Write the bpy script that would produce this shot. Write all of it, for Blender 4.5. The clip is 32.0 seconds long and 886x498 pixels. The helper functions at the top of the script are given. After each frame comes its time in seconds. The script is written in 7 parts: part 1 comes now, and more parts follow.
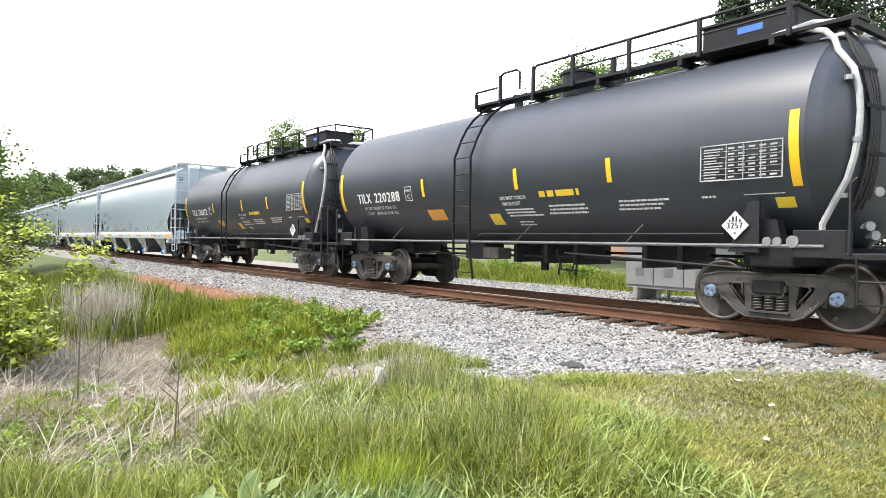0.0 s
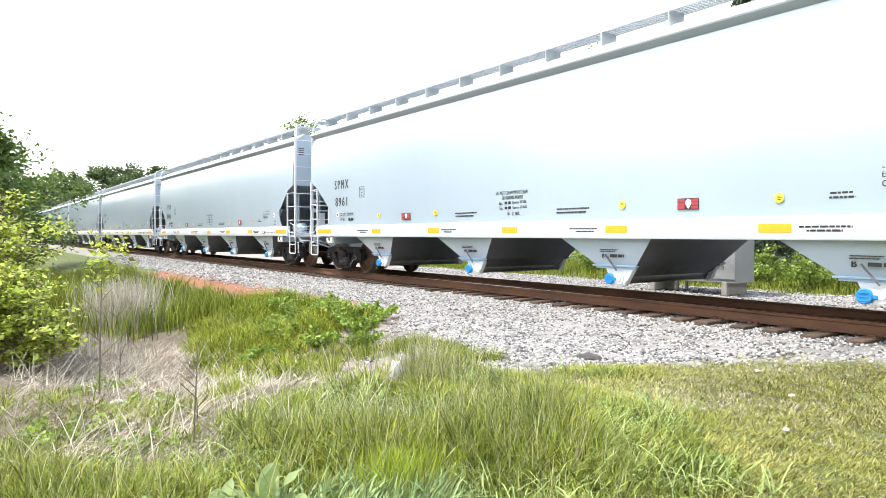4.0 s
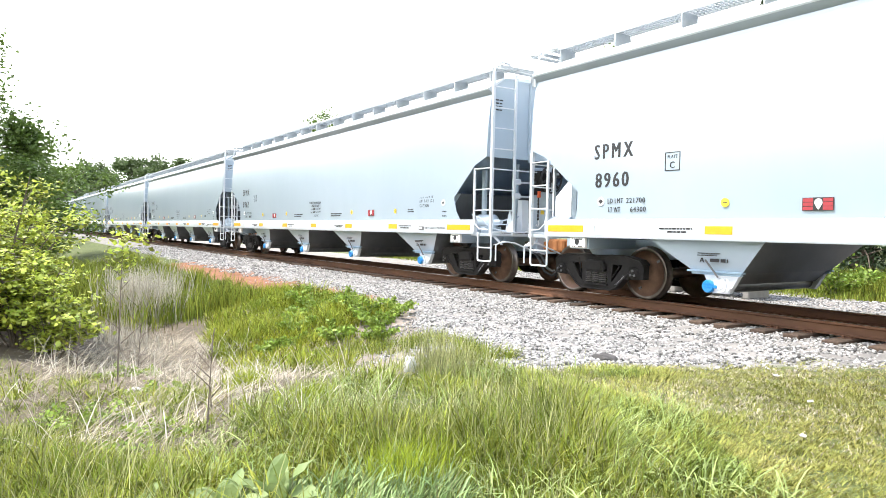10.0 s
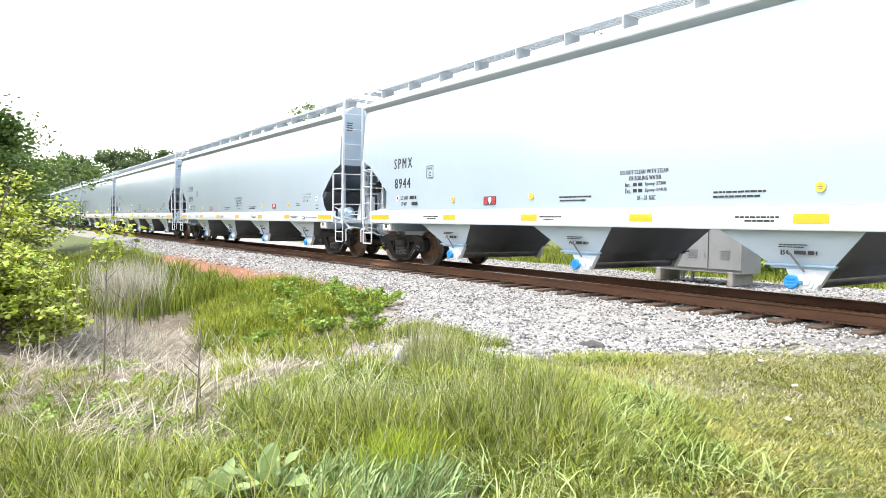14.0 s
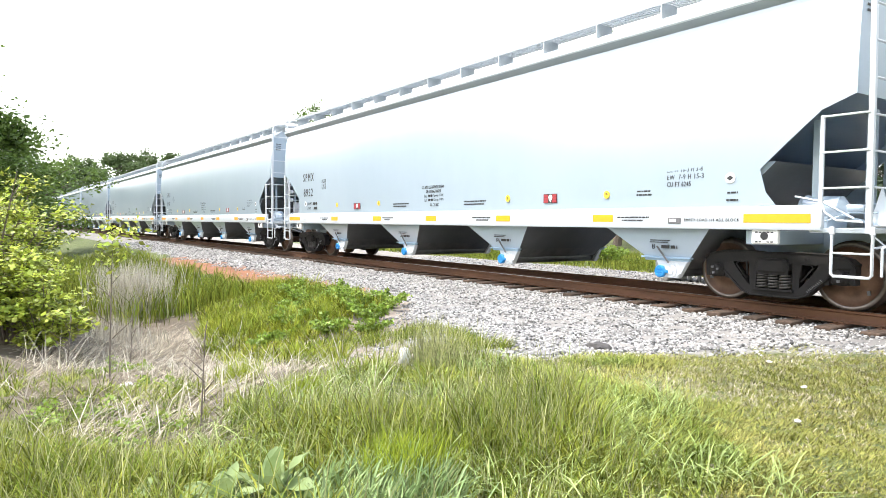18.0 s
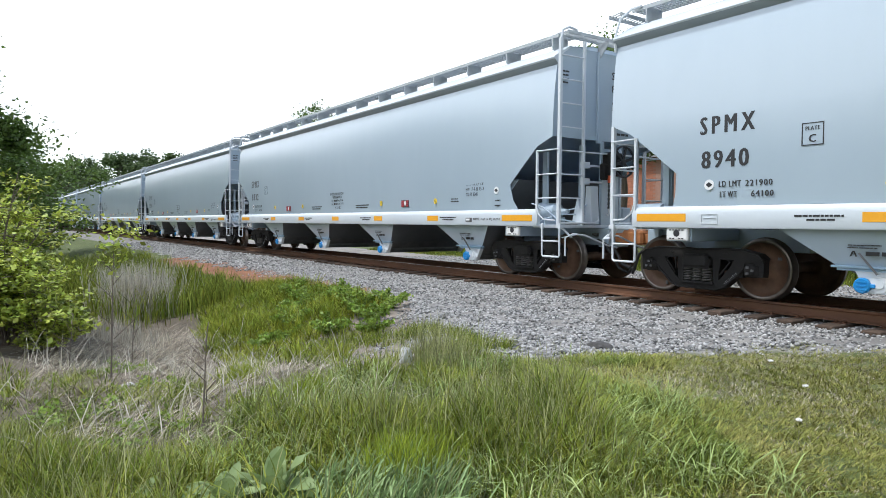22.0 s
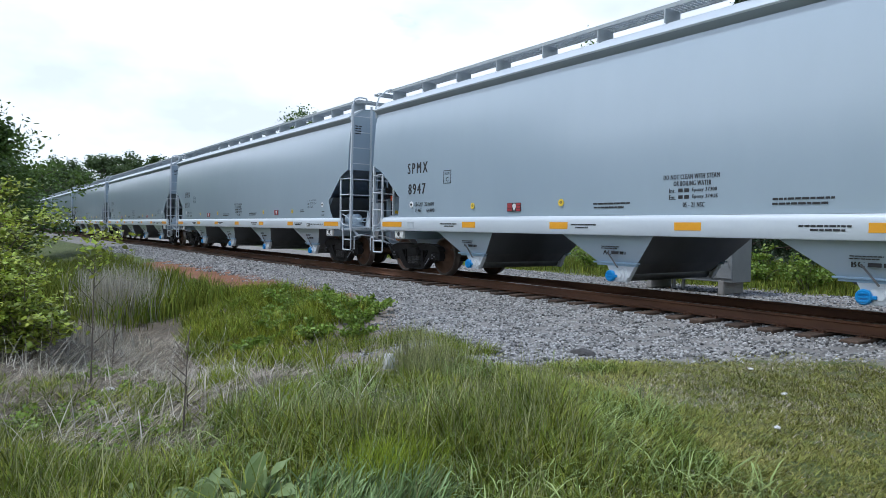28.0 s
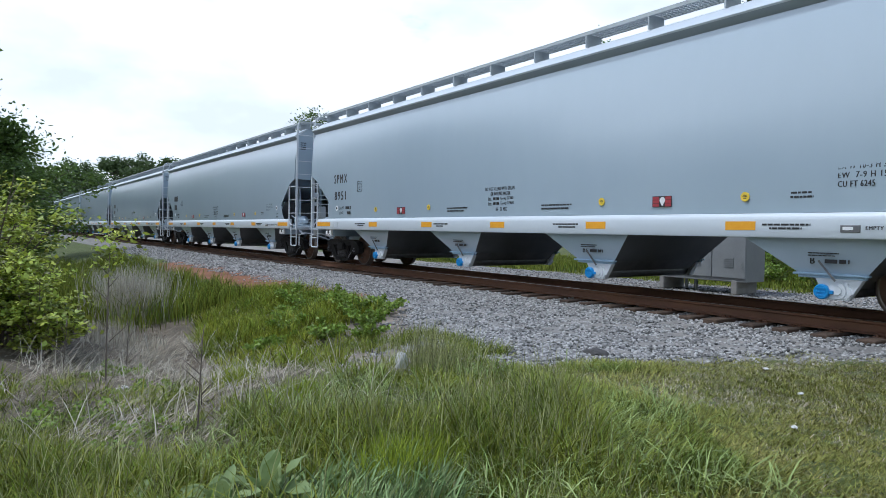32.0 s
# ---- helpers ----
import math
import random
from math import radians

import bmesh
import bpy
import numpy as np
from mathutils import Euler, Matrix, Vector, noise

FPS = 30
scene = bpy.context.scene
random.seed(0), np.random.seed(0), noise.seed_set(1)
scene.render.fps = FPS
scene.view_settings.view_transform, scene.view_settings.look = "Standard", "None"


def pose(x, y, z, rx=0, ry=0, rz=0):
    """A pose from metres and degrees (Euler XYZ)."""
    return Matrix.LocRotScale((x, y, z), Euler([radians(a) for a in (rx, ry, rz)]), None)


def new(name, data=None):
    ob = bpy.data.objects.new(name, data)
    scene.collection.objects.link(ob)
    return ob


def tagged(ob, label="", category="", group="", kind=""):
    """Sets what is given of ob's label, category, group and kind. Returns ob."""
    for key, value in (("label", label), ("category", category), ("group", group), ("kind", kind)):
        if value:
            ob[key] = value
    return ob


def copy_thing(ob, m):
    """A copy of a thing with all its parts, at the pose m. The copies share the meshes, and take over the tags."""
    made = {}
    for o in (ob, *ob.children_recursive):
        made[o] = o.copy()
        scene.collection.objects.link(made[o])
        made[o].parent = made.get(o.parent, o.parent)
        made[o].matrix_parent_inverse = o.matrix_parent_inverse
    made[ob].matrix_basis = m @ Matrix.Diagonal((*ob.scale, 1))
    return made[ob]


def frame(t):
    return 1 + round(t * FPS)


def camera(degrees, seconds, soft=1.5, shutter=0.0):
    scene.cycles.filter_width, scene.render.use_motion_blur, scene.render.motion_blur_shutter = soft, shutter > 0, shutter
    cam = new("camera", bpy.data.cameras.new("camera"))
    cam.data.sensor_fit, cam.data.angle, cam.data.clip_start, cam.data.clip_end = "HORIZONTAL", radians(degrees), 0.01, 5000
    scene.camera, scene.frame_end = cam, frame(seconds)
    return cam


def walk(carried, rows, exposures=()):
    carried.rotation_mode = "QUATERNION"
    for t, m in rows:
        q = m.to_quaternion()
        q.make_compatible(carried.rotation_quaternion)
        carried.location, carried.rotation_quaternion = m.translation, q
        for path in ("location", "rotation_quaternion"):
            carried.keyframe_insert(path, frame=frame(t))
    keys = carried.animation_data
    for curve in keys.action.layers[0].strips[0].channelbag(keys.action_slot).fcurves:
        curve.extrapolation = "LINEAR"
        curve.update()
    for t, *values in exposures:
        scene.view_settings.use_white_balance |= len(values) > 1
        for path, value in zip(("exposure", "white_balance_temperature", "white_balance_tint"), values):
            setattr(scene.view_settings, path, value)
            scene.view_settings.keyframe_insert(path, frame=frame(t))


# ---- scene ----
# Lens and hand-held camera beside the track.
cam = camera(66.97, 32.0, soft=0.8)
PATH = [
    (0.0, -0.008, -0.044, 1.151, -0.71, -0.76, 53.25),
    (0.5, -0.009, -0.042, 1.148, -0.65, -0.63, 53.17),
    (1.0, -0.000, -0.044, 1.152, -0.43, -0.61, 53.21),
    (1.5, 0.006, -0.041, 1.156, -0.23, -0.78, 52.78),
    (2.0, 0.023, -0.033, 1.154, -0.39, -1.10, 50.98),
    (2.5, 0.009, -0.036, 1.151, -0.63, -0.38, 52.12),
    (3.0, 0.011, -0.037, 1.141, -1.30, -0.47, 51.93),
    (3.5, -0.006, -0.035, 1.146, -0.96, 0.32, 54.05),
    (5.5, 0.045, -0.009, 1.156, -1.65, -0.33, 55.20),
    (6.0, 0.035, -0.027, 1.146, -2.26, -0.42, 55.06),
    (6.5, 0.024, -0.010, 1.152, -1.87, -0.07, 57.11),
    (7.0, 0.040, -0.011, 1.145, -1.66, -0.97, 56.85),
    (7.5, 0.024, 0.010, 1.134, -2.03, -0.51, 57.48),
    (8.0, 0.013, 0.020, 1.137, -2.45, -0.51, 57.95),
    (8.5, -0.000, 0.006, 1.139, -1.93, -0.27, 57.69),
    (9.0, 0.013, 0.020, 1.140, -1.09, -0.30, 57.84),
    (9.5, 0.014, 0.018, 1.153, -0.44, 0.12, 58.03),
    (10.0, 0.013, 0.007, 1.144, -1.59, -1.14, 56.37),
    (10.5, 0.009, -0.003, 1.136, -1.79, -0.90, 55.86),
    (11.0, 0.020, -0.006, 1.137, -1.87, -0.94, 55.73),
    (11.5, 0.016, 0.003, 1.122, -2.98, -0.75, 55.31),
    (12.0, 0.002, 0.007, 1.133, -3.26, -0.64, 55.24),
    (12.5, 0.002, -0.002, 1.130, -3.40, -0.64, 55.36),
    (13.0, 0.001, -0.003, 1.125, -3.36, -0.49, 55.34),
    (13.5, -0.003, -0.014, 1.121, -3.14, -0.61, 55.33),
    (14.0, 0.004, -0.008, 1.124, -2.34, -0.75, 55.19),
    (14.5, -0.010, -0.008, 1.105, -2.21, -0.39, 55.05),
    (16.5, -0.006, 0.021, 1.134, -3.22, -0.24, 54.82),
    (17.0, -0.011, 0.012, 1.129, -1.79, 0.01, 56.05),
    (17.5, -0.012, 0.013, 1.125, -2.35, -0.67, 56.27),
    (18.0, -0.017, 0.015, 1.127, -2.25, -0.50, 55.68),
    (18.5, -0.023, 0.016, 1.129, -2.24, -0.43, 55.74),
    (19.0, -0.017, 0.010, 1.129, -2.23, -0.25, 55.91),
    (19.5, -0.011, 0.013, 1.130, -2.14, -0.39, 55.70),
    (20.0, -0.012, 0.010, 1.127, -1.96, -0.39, 55.54),
    (20.5, -0.013, 0.009, 1.129, -2.05, -0.36, 55.66),
    (21.0, -0.018, 0.016, 1.128, -2.26, -0.17, 55.69),
    (21.5, -0.024, 0.008, 1.125, -2.31, -0.38, 55.64),
    (22.0, -0.016, 0.011, 1.127, -2.27, -0.37, 55.74),
    (22.5, -0.016, 0.008, 1.123, -2.15, -0.52, 55.74),
    (23.0, -0.012, 0.005, 1.137, -2.11, -0.75, 54.80),
    (23.5, 0.002, 0.008, 1.126, -1.75, -0.49, 54.82),
    (24.0, -0.005, 0.006, 1.127, -1.91, -0.42, 54.81),
    (24.5, -0.009, 0.014, 1.129, -1.96, -0.21, 54.00),
    (25.0, -0.003, 0.008, 1.127, -1.76, -0.57, 53.06),
    (25.5, -0.007, 0.006, 1.130, -1.96, -0.15, 53.90),
    (27.5, 0.002, 0.010, 1.135, -1.78, -1.05, 54.47),
    (28.0, 0.005, 0.013, 1.129, -1.72, -0.94, 54.54),
    (28.5, 0.012, 0.013, 1.127, -1.99, -0.94, 54.28),
    (29.0, 0.009, 0.006, 1.124, -1.81, -0.94, 53.63),
    (29.5, -0.001, 0.007, 1.114, -2.17, -1.07, 53.15),
    (30.0, -0.020, 0.014, 1.108, -2.35, -1.25, 54.77),
    (30.5, -0.016, 0.026, 1.108, -2.16, -0.85, 54.72),
    (31.0, -0.010, 0.019, 1.114, -1.81, -0.78, 55.30),
    (31.5, -0.020, 0.004, 1.111, -1.93, -0.94, 55.75),
    (32.0, -0.018, 0.002, 1.108, -1.65, -0.84, 55.41),
]
EXPOSURES = [(0.0, 0.18, 6500, 10), (2.0, 0.18, 6500, 10), (3.0, 0.30, 6500, 10), (3.8, 0.38, 6500, 10), (6.0, 0.40, 6500, 10), (9.0, 0.50, 6500, 10), (16.0, 0.46, 6500, 10), (20.0, 0.25, 6450, 10), (21.0, -0.2, 6300, 9), (22.0, -0.65, 6000, 8), (23.0, -1.0, 5700, 8), (25.0, -1.2, 5550, 8), (32.0, -1.2, 5550, 8)]
walk(cam, [(t, pose(x, y, z, 90 + p, r, w)) for t, x, y, z, p, r, w in PATH], EXPOSURES)

# ---- light ----
SUN = Vector((0.26, 0.46, -1.0)).normalized()
sun = new("sun", bpy.data.lights.new("sun", "SUN"))
sun.data.energy, sun.data.angle, sun.data.color = 4.5, radians(1.2), (1.0, 0.95, 0.86)
sun.rotation_euler = SUN.to_track_quat("-Z", "Y").to_euler()

world = bpy.data.worlds.new("sky")
scene.world = world
world.use_nodes = True


def build_sky():
    nt = world.node_tree
    nt.nodes.clear()
    out = nt.nodes.new("ShaderNodeOutputWorld")
    bg = nt.nodes.new("ShaderNodeBackground")
    sky = nt.nodes.new("ShaderNodeTexSky")
    sky.sky_type, sky.sun_disc = "NISHITA", False
    sky.sun_elevation = math.asin(-SUN.z)
    sky.sun_rotation = math.atan2(-SUN.x, -SUN.y)
    sky.air_density, sky.dust_density = 1.0, 1.6
    gain = nt.nodes.new("ShaderNodeVectorMath")
    gain.operation = "SCALE"
    gain.inputs["Scale"].default_value = 0.36
    tc = nt.nodes.new("ShaderNodeTexCoord")
    flat = nt.nodes.new("ShaderNodeMapping")
    flat.inputs["Scale"].default_value = (1.0, 1.0, 2.2)
    nz = nt.nodes.new("ShaderNodeTexNoise")
    nz.inputs["Scale"].default_value, nz.inputs["Detail"].default_value = 2.6, 7.0
    nz.inputs["Roughness"].default_value = 0.52
    ramp = nt.nodes.new("ShaderNodeValToRGB")
    ramp.color_ramp.elements[0].position, ramp.color_ramp.elements[1].position = 0.27, 0.40
    mix = nt.nodes.new("ShaderNodeMix")
    mix.data_type = "RGBA"
    billow = nt.nodes.new("ShaderNodeTexNoise")
    billow.inputs["Scale"].default_value, billow.inputs["Detail"].default_value = 4.2, 5.0
    lit = nt.nodes.new("ShaderNodeValToRGB")
    lit.color_ramp.elements[0].position, lit.color_ramp.elements[1].position = 0.36, 0.62
    lit.color_ramp.elements[0].color, lit.color_ramp.elements[1].color = (2.15, 2.18, 2.24, 1), (3.0, 3.0, 3.0, 1)
    nt.links.new(tc.outputs["Generated"], flat.inputs["Vector"])
    nt.links.new(flat.outputs["Vector"], nz.inputs["Vector"])
    nt.links.new(nz.outputs["Fac"], ramp.inputs["Fac"])
    nt.links.new(flat.outputs["Vector"], billow.inputs["Vector"])
    nt.links.new(billow.outputs["Fac"], lit.inputs["Fac"])
    nt.links.new(lit.outputs["Color"], mix.inputs["B"])
    nt.links.new(sky.outputs["Color"], gain.inputs[0])
    # cloud lies thick towards the horizon and breaks up overhead
    sep = nt.nodes.new("ShaderNodeSeparateXYZ")
    thin = nt.nodes.new("ShaderNodeMapRange")
    thin.interpolation_type = "SMOOTHSTEP"
    for key, v in (("From Min", 0.38), ("From Max", 0.80), ("To Min", 1.0), ("To Max", 0.06)):
        thin.inputs[key].default_value = v
    cover = nt.nodes.new("ShaderNodeMath")
    cover.operation = "MULTIPLY"
    nt.links.new(tc.outputs["Generated"], sep.inputs[0])
    nt.links.new(sep.outputs["Z"], thin.inputs["Value"])
    nt.links.new(ramp.outputs["Color"], cover.inputs[0])
    nt.links.new(thin.outputs["Result"], cover.inputs[1])
    nt.links.new(cover.outputs[0], mix.inputs["Factor"])
    nt.links.new(gain.outputs["Vector"], mix.inputs["A"])
    nt.links.new(mix.outputs["Result"], bg.inputs["Color"])
    bg.inputs["Strength"].default_value = 1.0
    nt.links.new(bg.outputs["Background"], out.inputs["Surface"])


build_sky()


# ---- materials ----
def material(name, a, b, rough=0.6, metal=0.0, scale=6.0, fine=60.0, bump=0.0, per="none", spread=0.0,
             coat=0.0, translucent=0.0, spec=0.5, streak=(1, 1, 1), attr="", hue=0.0):
    """Two tones mixed by a coarse and a fine noise in metres; per island or per object variation; small relief."""
    m = bpy.data.materials.new(name)
    m.use_nodes = True
    nt = m.node_tree
    bs = nt.nodes["Principled BSDF"]
    out = nt.nodes["Material Output"]
    geo = nt.nodes.new("ShaderNodeTexCoord")
    mp = nt.nodes.new("ShaderNodeMapping")
    mp.inputs["Scale"].default_value = streak
    nt.links.new(geo.outputs["Object"], mp.inputs["Vector"])
    n1 = nt.nodes.new("ShaderNodeTexNoise")
    n1.inputs["Scale"].default_value, n1.inputs["Detail"].default_value = scale, 4.0
    n2 = nt.nodes.new("ShaderNodeTexNoise")
    n2.inputs["Scale"].default_value, n2.inputs["Detail"].default_value = fine, 3.0
    nt.links.new(mp.outputs["Vector"], n1.inputs["Vector"])
    nt.links.new(mp.outputs["Vector"], n2.inputs["Vector"])
    both = nt.nodes.new("ShaderNodeMath")
    both.operation = "MULTIPLY_ADD"
    both.inputs[1].default_value = 0.45
    nt.links.new(n2.outputs["Fac"], both.inputs[0])
    half = nt.nodes.new("ShaderNodeMath")
    half.operation = "MULTIPLY_ADD"
    half.inputs[1].default_value, half.inputs[2].default_value = 1.5, -0.48
    nt.links.new(n1.outputs["Fac"], half.inputs[0])
    nt.links.new(half.outputs[0], both.inputs[2])
    mix = nt.nodes.new("ShaderNodeMix")
    mix.data_type = "RGBA"
    mix.inputs["A"].default_value, mix.inputs["B"].default_value = (*a, 1), (*b, 1)
    nt.links.new(both.outputs[0], mix.inputs["Factor"])
    colour = mix.outputs["Result"]
    if attr:
        at = nt.nodes.new("ShaderNodeAttribute")
        at.attribute_name = attr
        mul = nt.nodes.new("ShaderNodeMix")
        mul.data_type, mul.blend_type = "RGBA", "MULTIPLY"
        mul.inputs["Factor"].default_value = 1.0
        nt.links.new(colour, mul.inputs["A"])
        nt.links.new(at.outputs["Color"], mul.inputs["B"])
        colour = mul.outputs["Result"]
    if per != "none":
        if per == "island":
            r = nt.nodes.new("ShaderNodeNewGeometry").outputs["Random Per Island"]
        else:
            r = nt.nodes.new("ShaderNodeObjectInfo").outputs["Random"]
        hsv = nt.nodes.new("ShaderNodeHueSaturation")
        val = nt.nodes.new("ShaderNodeMapRange")
        val.inputs["To Min"].default_value, val.inputs["To Max"].default_value = 1 - spread, 1 + spread
        nt.links.new(r, val.inputs["Value"])
        nt.links.new(val.outputs["Result"], hsv.inputs["Value"])
        if hue:
            turn = nt.nodes.new("ShaderNodeMath")
            turn.operation = "MULTIPLY"
            turn.inputs[1].default_value = 17.3
            frac = nt.nodes.new("ShaderNodeMath")
            frac.operation = "FRACT"
            hr = nt.nodes.new("ShaderNodeMapRange")
            hr.inputs["To Min"].default_value, hr.inputs["To Max"].default_value = 0.5 - hue, 0.5 + hue * 0.5
            nt.links.new(r, turn.inputs[0])
            nt.links.new(turn.outputs[0], frac.inputs[0])
            nt.links.new(frac.outputs[0], hr.inputs["Value"])
            nt.links.new(hr.outputs["Result"], hsv.inputs["Hue"])
        nt.links.new(colour, hsv.inputs["Color"])
        colour = hsv.outputs["Color"]
    nt.links.new(colour, bs.inputs["Base Color"])
    bs.inputs["Roughness"].default_value, bs.inputs["Metallic"].default_value = rough, metal
    bs.inputs["Specular IOR Level"].default_value = spec
    bs.inputs["Coat Weight"].default_value, bs.inputs["Coat Roughness"].default_value = coat, 0.2
    bs.inputs["Coat IOR"].default_value = 1.9
    if bump:
        bp = nt.nodes.new("ShaderNodeBump")
        bp.inputs["Strength"].default_value, bp.inputs["Distance"].default_value = 1.0, bump
        nt.links.new(both.outputs[0], bp.inputs["Height"])
        nt.links.new(bp.outputs["Normal"], bs.inputs["Normal"])
    if translucent:
        tr = nt.nodes.new("ShaderNodeBsdfTranslucent")
        nt.links.new(colour, tr.inputs["Color"])
        ms = nt.nodes.new("ShaderNodeMixShader")
        ms.inputs["Fac"].default_value = translucent
        nt.links.new(bs.outputs["BSDF"], ms.inputs[1])
        nt.links.new(tr.outputs["BSDF"], ms.inputs[2])
        nt.links.new(ms.outputs["Shader"], out.inputs["Surface"])
    return m


PAINT = material("grey_paint", (0.375, 0.462, 0.545), (0.43, 0.52, 0.605), 0.3, scale=0.35, fine=3.0, streak=(1, 1, 0.35), coat=1.0)
# darker grey that paints the shade under the eave
EAVE_SHADE = material("eave_shade_paint", (0.29, 0.34, 0.39), (0.34, 0.39, 0.44), 0.5, scale=1.0, fine=20.0)
# body grey darkened for the bay slopes: shade under the car, put into colour
BAY_SHADE = material("bay_shade_paint", (0.09, 0.097, 0.108), (0.13, 0.14, 0.15), 0.4, scale=2.0, fine=20.0)
PALE_BLUE = material("pale_blue_bar", (0.30, 0.44, 0.58), (0.42, 0.55, 0.68), 0.4, scale=6.0)
SILL = material("pale_grey_paint", (0.56, 0.61, 0.66), (0.64, 0.69, 0.73), 0.35, scale=0.6, fine=20.0)
RAILING = material("galvanised_paint", (0.58, 0.62, 0.66), (0.68, 0.71, 0.74), 0.4, scale=3.0)
GRATE = material("grating_steel", (0.40, 0.43, 0.45), (0.52, 0.55, 0.56), 0.5, metal=0.3, scale=8.0)
TRUCK = material("truck_black", (0.010, 0.010, 0.011), (0.026, 0.023, 0.021), 0.7, scale=5.0, fine=50.0, bump=0.003, spec=0.25)
SPRING = material("worn_spring_steel", (0.045, 0.042, 0.04), (0.10, 0.092, 0.085), 0.5, metal=0.3, scale=12.0, fine=60.0)
TRUCK_DUSTY = material("truck_dusty", (0.03, 0.028, 0.026), (0.085, 0.077, 0.07), 0.8, scale=4.0, fine=40.0, bump=0.003)
WHEEL = material("wheel_steel", (0.07, 0.042, 0.03), (0.21, 0.115, 0.07), 0.5, metal=0.4, scale=5.0, fine=30.0)
TREAD = material("worn_tread", (0.12, 0.10, 0.085), (0.22, 0.19, 0.17), 0.32, metal=0.85, scale=9.0)
RUST = material("rusty_rail", (0.065, 0.034, 0.021), (0.18, 0.08, 0.038), 0.8, scale=3.0, fine=35.0, bump=0.003, streak=(0.3, 1, 1))
RAILTOP = material("rail_head", (0.30, 0.26, 0.23), (0.45, 0.41, 0.38), 0.28, metal=0.9, scale=6.0, streak=(0.1, 3, 1))
TIE = material("weathered_tie", (0.04, 0.028, 0.021), (0.105, 0.07, 0.048), 0.9, scale=4.0, fine=60.0, bump=0.008, per="object", spread=0.3, streak=(6, 0.7, 3))
COUPLER = material("rusty_coupler", (0.30, 0.11, 0.035), (0.48, 0.20, 0.07), 0.8, scale=8.0, fine=60.0, bump=0.004)
TAPE = material("reflective_tape", (0.80, 0.36, 0.02), (0.86, 0.42, 0.03), 0.35, scale=12.0)
YTAPE = material("yellow_tape", (0.86, 0.50, 0.02), (0.90, 0.56, 0.03), 0.35, scale=12.0)
BLACK_INK = material("black_lettering", (0.02, 0.02, 0.022), (0.035, 0.035, 0.04), 0.5, scale=10.0)
WHITE_INK = material("white_lettering", (0.74, 0.75, 0.76), (0.82, 0.82, 0.82), 0.5, scale=10.0)
YELLOW_INK = material("yellow_lettering", (0.80, 0.55, 0.04), (0.84, 0.62, 0.06), 0.5, scale=10.0)
ORANGE_INK = material("orange_decal", (0.70, 0.30, 0.05), (0.76, 0.36, 0.07), 0.5, scale=14.0)
RED_INK = material("red_decal", (0.32, 0.035, 0.045), (0.40, 0.05, 0.06), 0.5, scale=14.0)
BLUE = material("blue_plastic_cap", (0.02, 0.22, 0.55), (0.03, 0.28, 0.64), 0.4, scale=10.0)
BLUE_INK = material("blue_decal", (0.05, 0.16, 0.55), (0.07, 0.2, 0.6), 0.4, scale=10.0)
TUBE = material("dark_outlet_tube", (0.10, 0.105, 0.11), (0.19, 0.195, 0.20), 0.35, metal=0.4, scale=5.0, fine=30.0)
STEEL = material("bare_steel_tube", (0.30, 0.31, 0.32), (0.46, 0.47, 0.48), 0.35, metal=0.7, scale=6.0)
TANK = material("black_tank_paint", (0.029, 0.036, 0.048), (0.043, 0.051, 0.065), 0.42, scale=0.7, fine=5.0, streak=(1, 1, 0.4), spec=0.6)
GREY_PIPE = material("grey_pipe", (0.10, 0.10, 0.105), (0.17, 0.17, 0.175), 0.5, scale=6.0)
CAP_BLUE = material("blue_grey_cap", (0.16, 0.26, 0.42), (0.28, 0.38, 0.52), 0.45, scale=20.0)
TANK_TRIM = material("black_trim", (0.013, 0.014, 0.017), (0.026, 0.027, 0.031), 0.6, scale=6.0, spec=0.25)
RUBBER = material("black_hose", (0.02, 0.02, 0.02), (0.035, 0.035, 0.035), 0.6, scale=20.0)
LAGGING = material("pipe_lagging", (0.30, 0.30, 0.31), (0.50, 0.50, 0.50), 0.6, scale=7.0, bump=0.004)
RED_PAINT = material("red_tag", (0.7, 0.10, 0.03), (0.8, 0.14, 0.04), 0.5, scale=10.0)
CASE = material("signal_case_paint", (0.24, 0.25, 0.25), (0.33, 0.34, 0.34), 0.5, metal=0.1, scale=2.0, fine=30.0)
CONCRETE = material("concrete", (0.24, 0.23, 0.21), (0.36, 0.345, 0.32), 0.9, scale=5.0, fine=70.0, bump=0.006)
BRICK = material("brick", (0.36, 0.14, 0.085), (0.48, 0.20, 0.12), 0.9, scale=3.0, fine=40.0, per="object", spread=0.15, bump=0.004)
MORTAR = material("mortar", (0.36, 0.20, 0.15), (0.44, 0.26, 0.20), 0.95, scale=8.0)
TRIM = material("white_trim", (0.72, 0.72, 0.70), (0.8, 0.8, 0.78), 0.6, scale=6.0)
GLASS = material("dark_window_glass", (0.02, 0.025, 0.03), (0.03, 0.035, 0.04), 0.08, scale=2.0, spec=0.8)
SHINGLE = material("roof_shingles", (0.10, 0.095, 0.09), (0.16, 0.15, 0.14), 0.95, scale=5.0, fine=30.0, bump=0.006)
SOIL = material("ground_cover", (0.55, 0.55, 0.55), (1.35, 1.3, 1.25), 0.95, scale=2.2, fine=45.0, bump=0.03, attr="cover")
STONE = material("ballast_stone", (0.19, 0.188, 0.183), (0.38, 0.373, 0.36), 0.9, scale=30.0, fine=200.0, per="island", spread=0.78, bump=0.002)
ROCK = material("dark_rock", (0.045, 0.043, 0.042), (0.11, 0.105, 0.10), 0.9, scale=12.0, fine=90.0, bump=0.006)
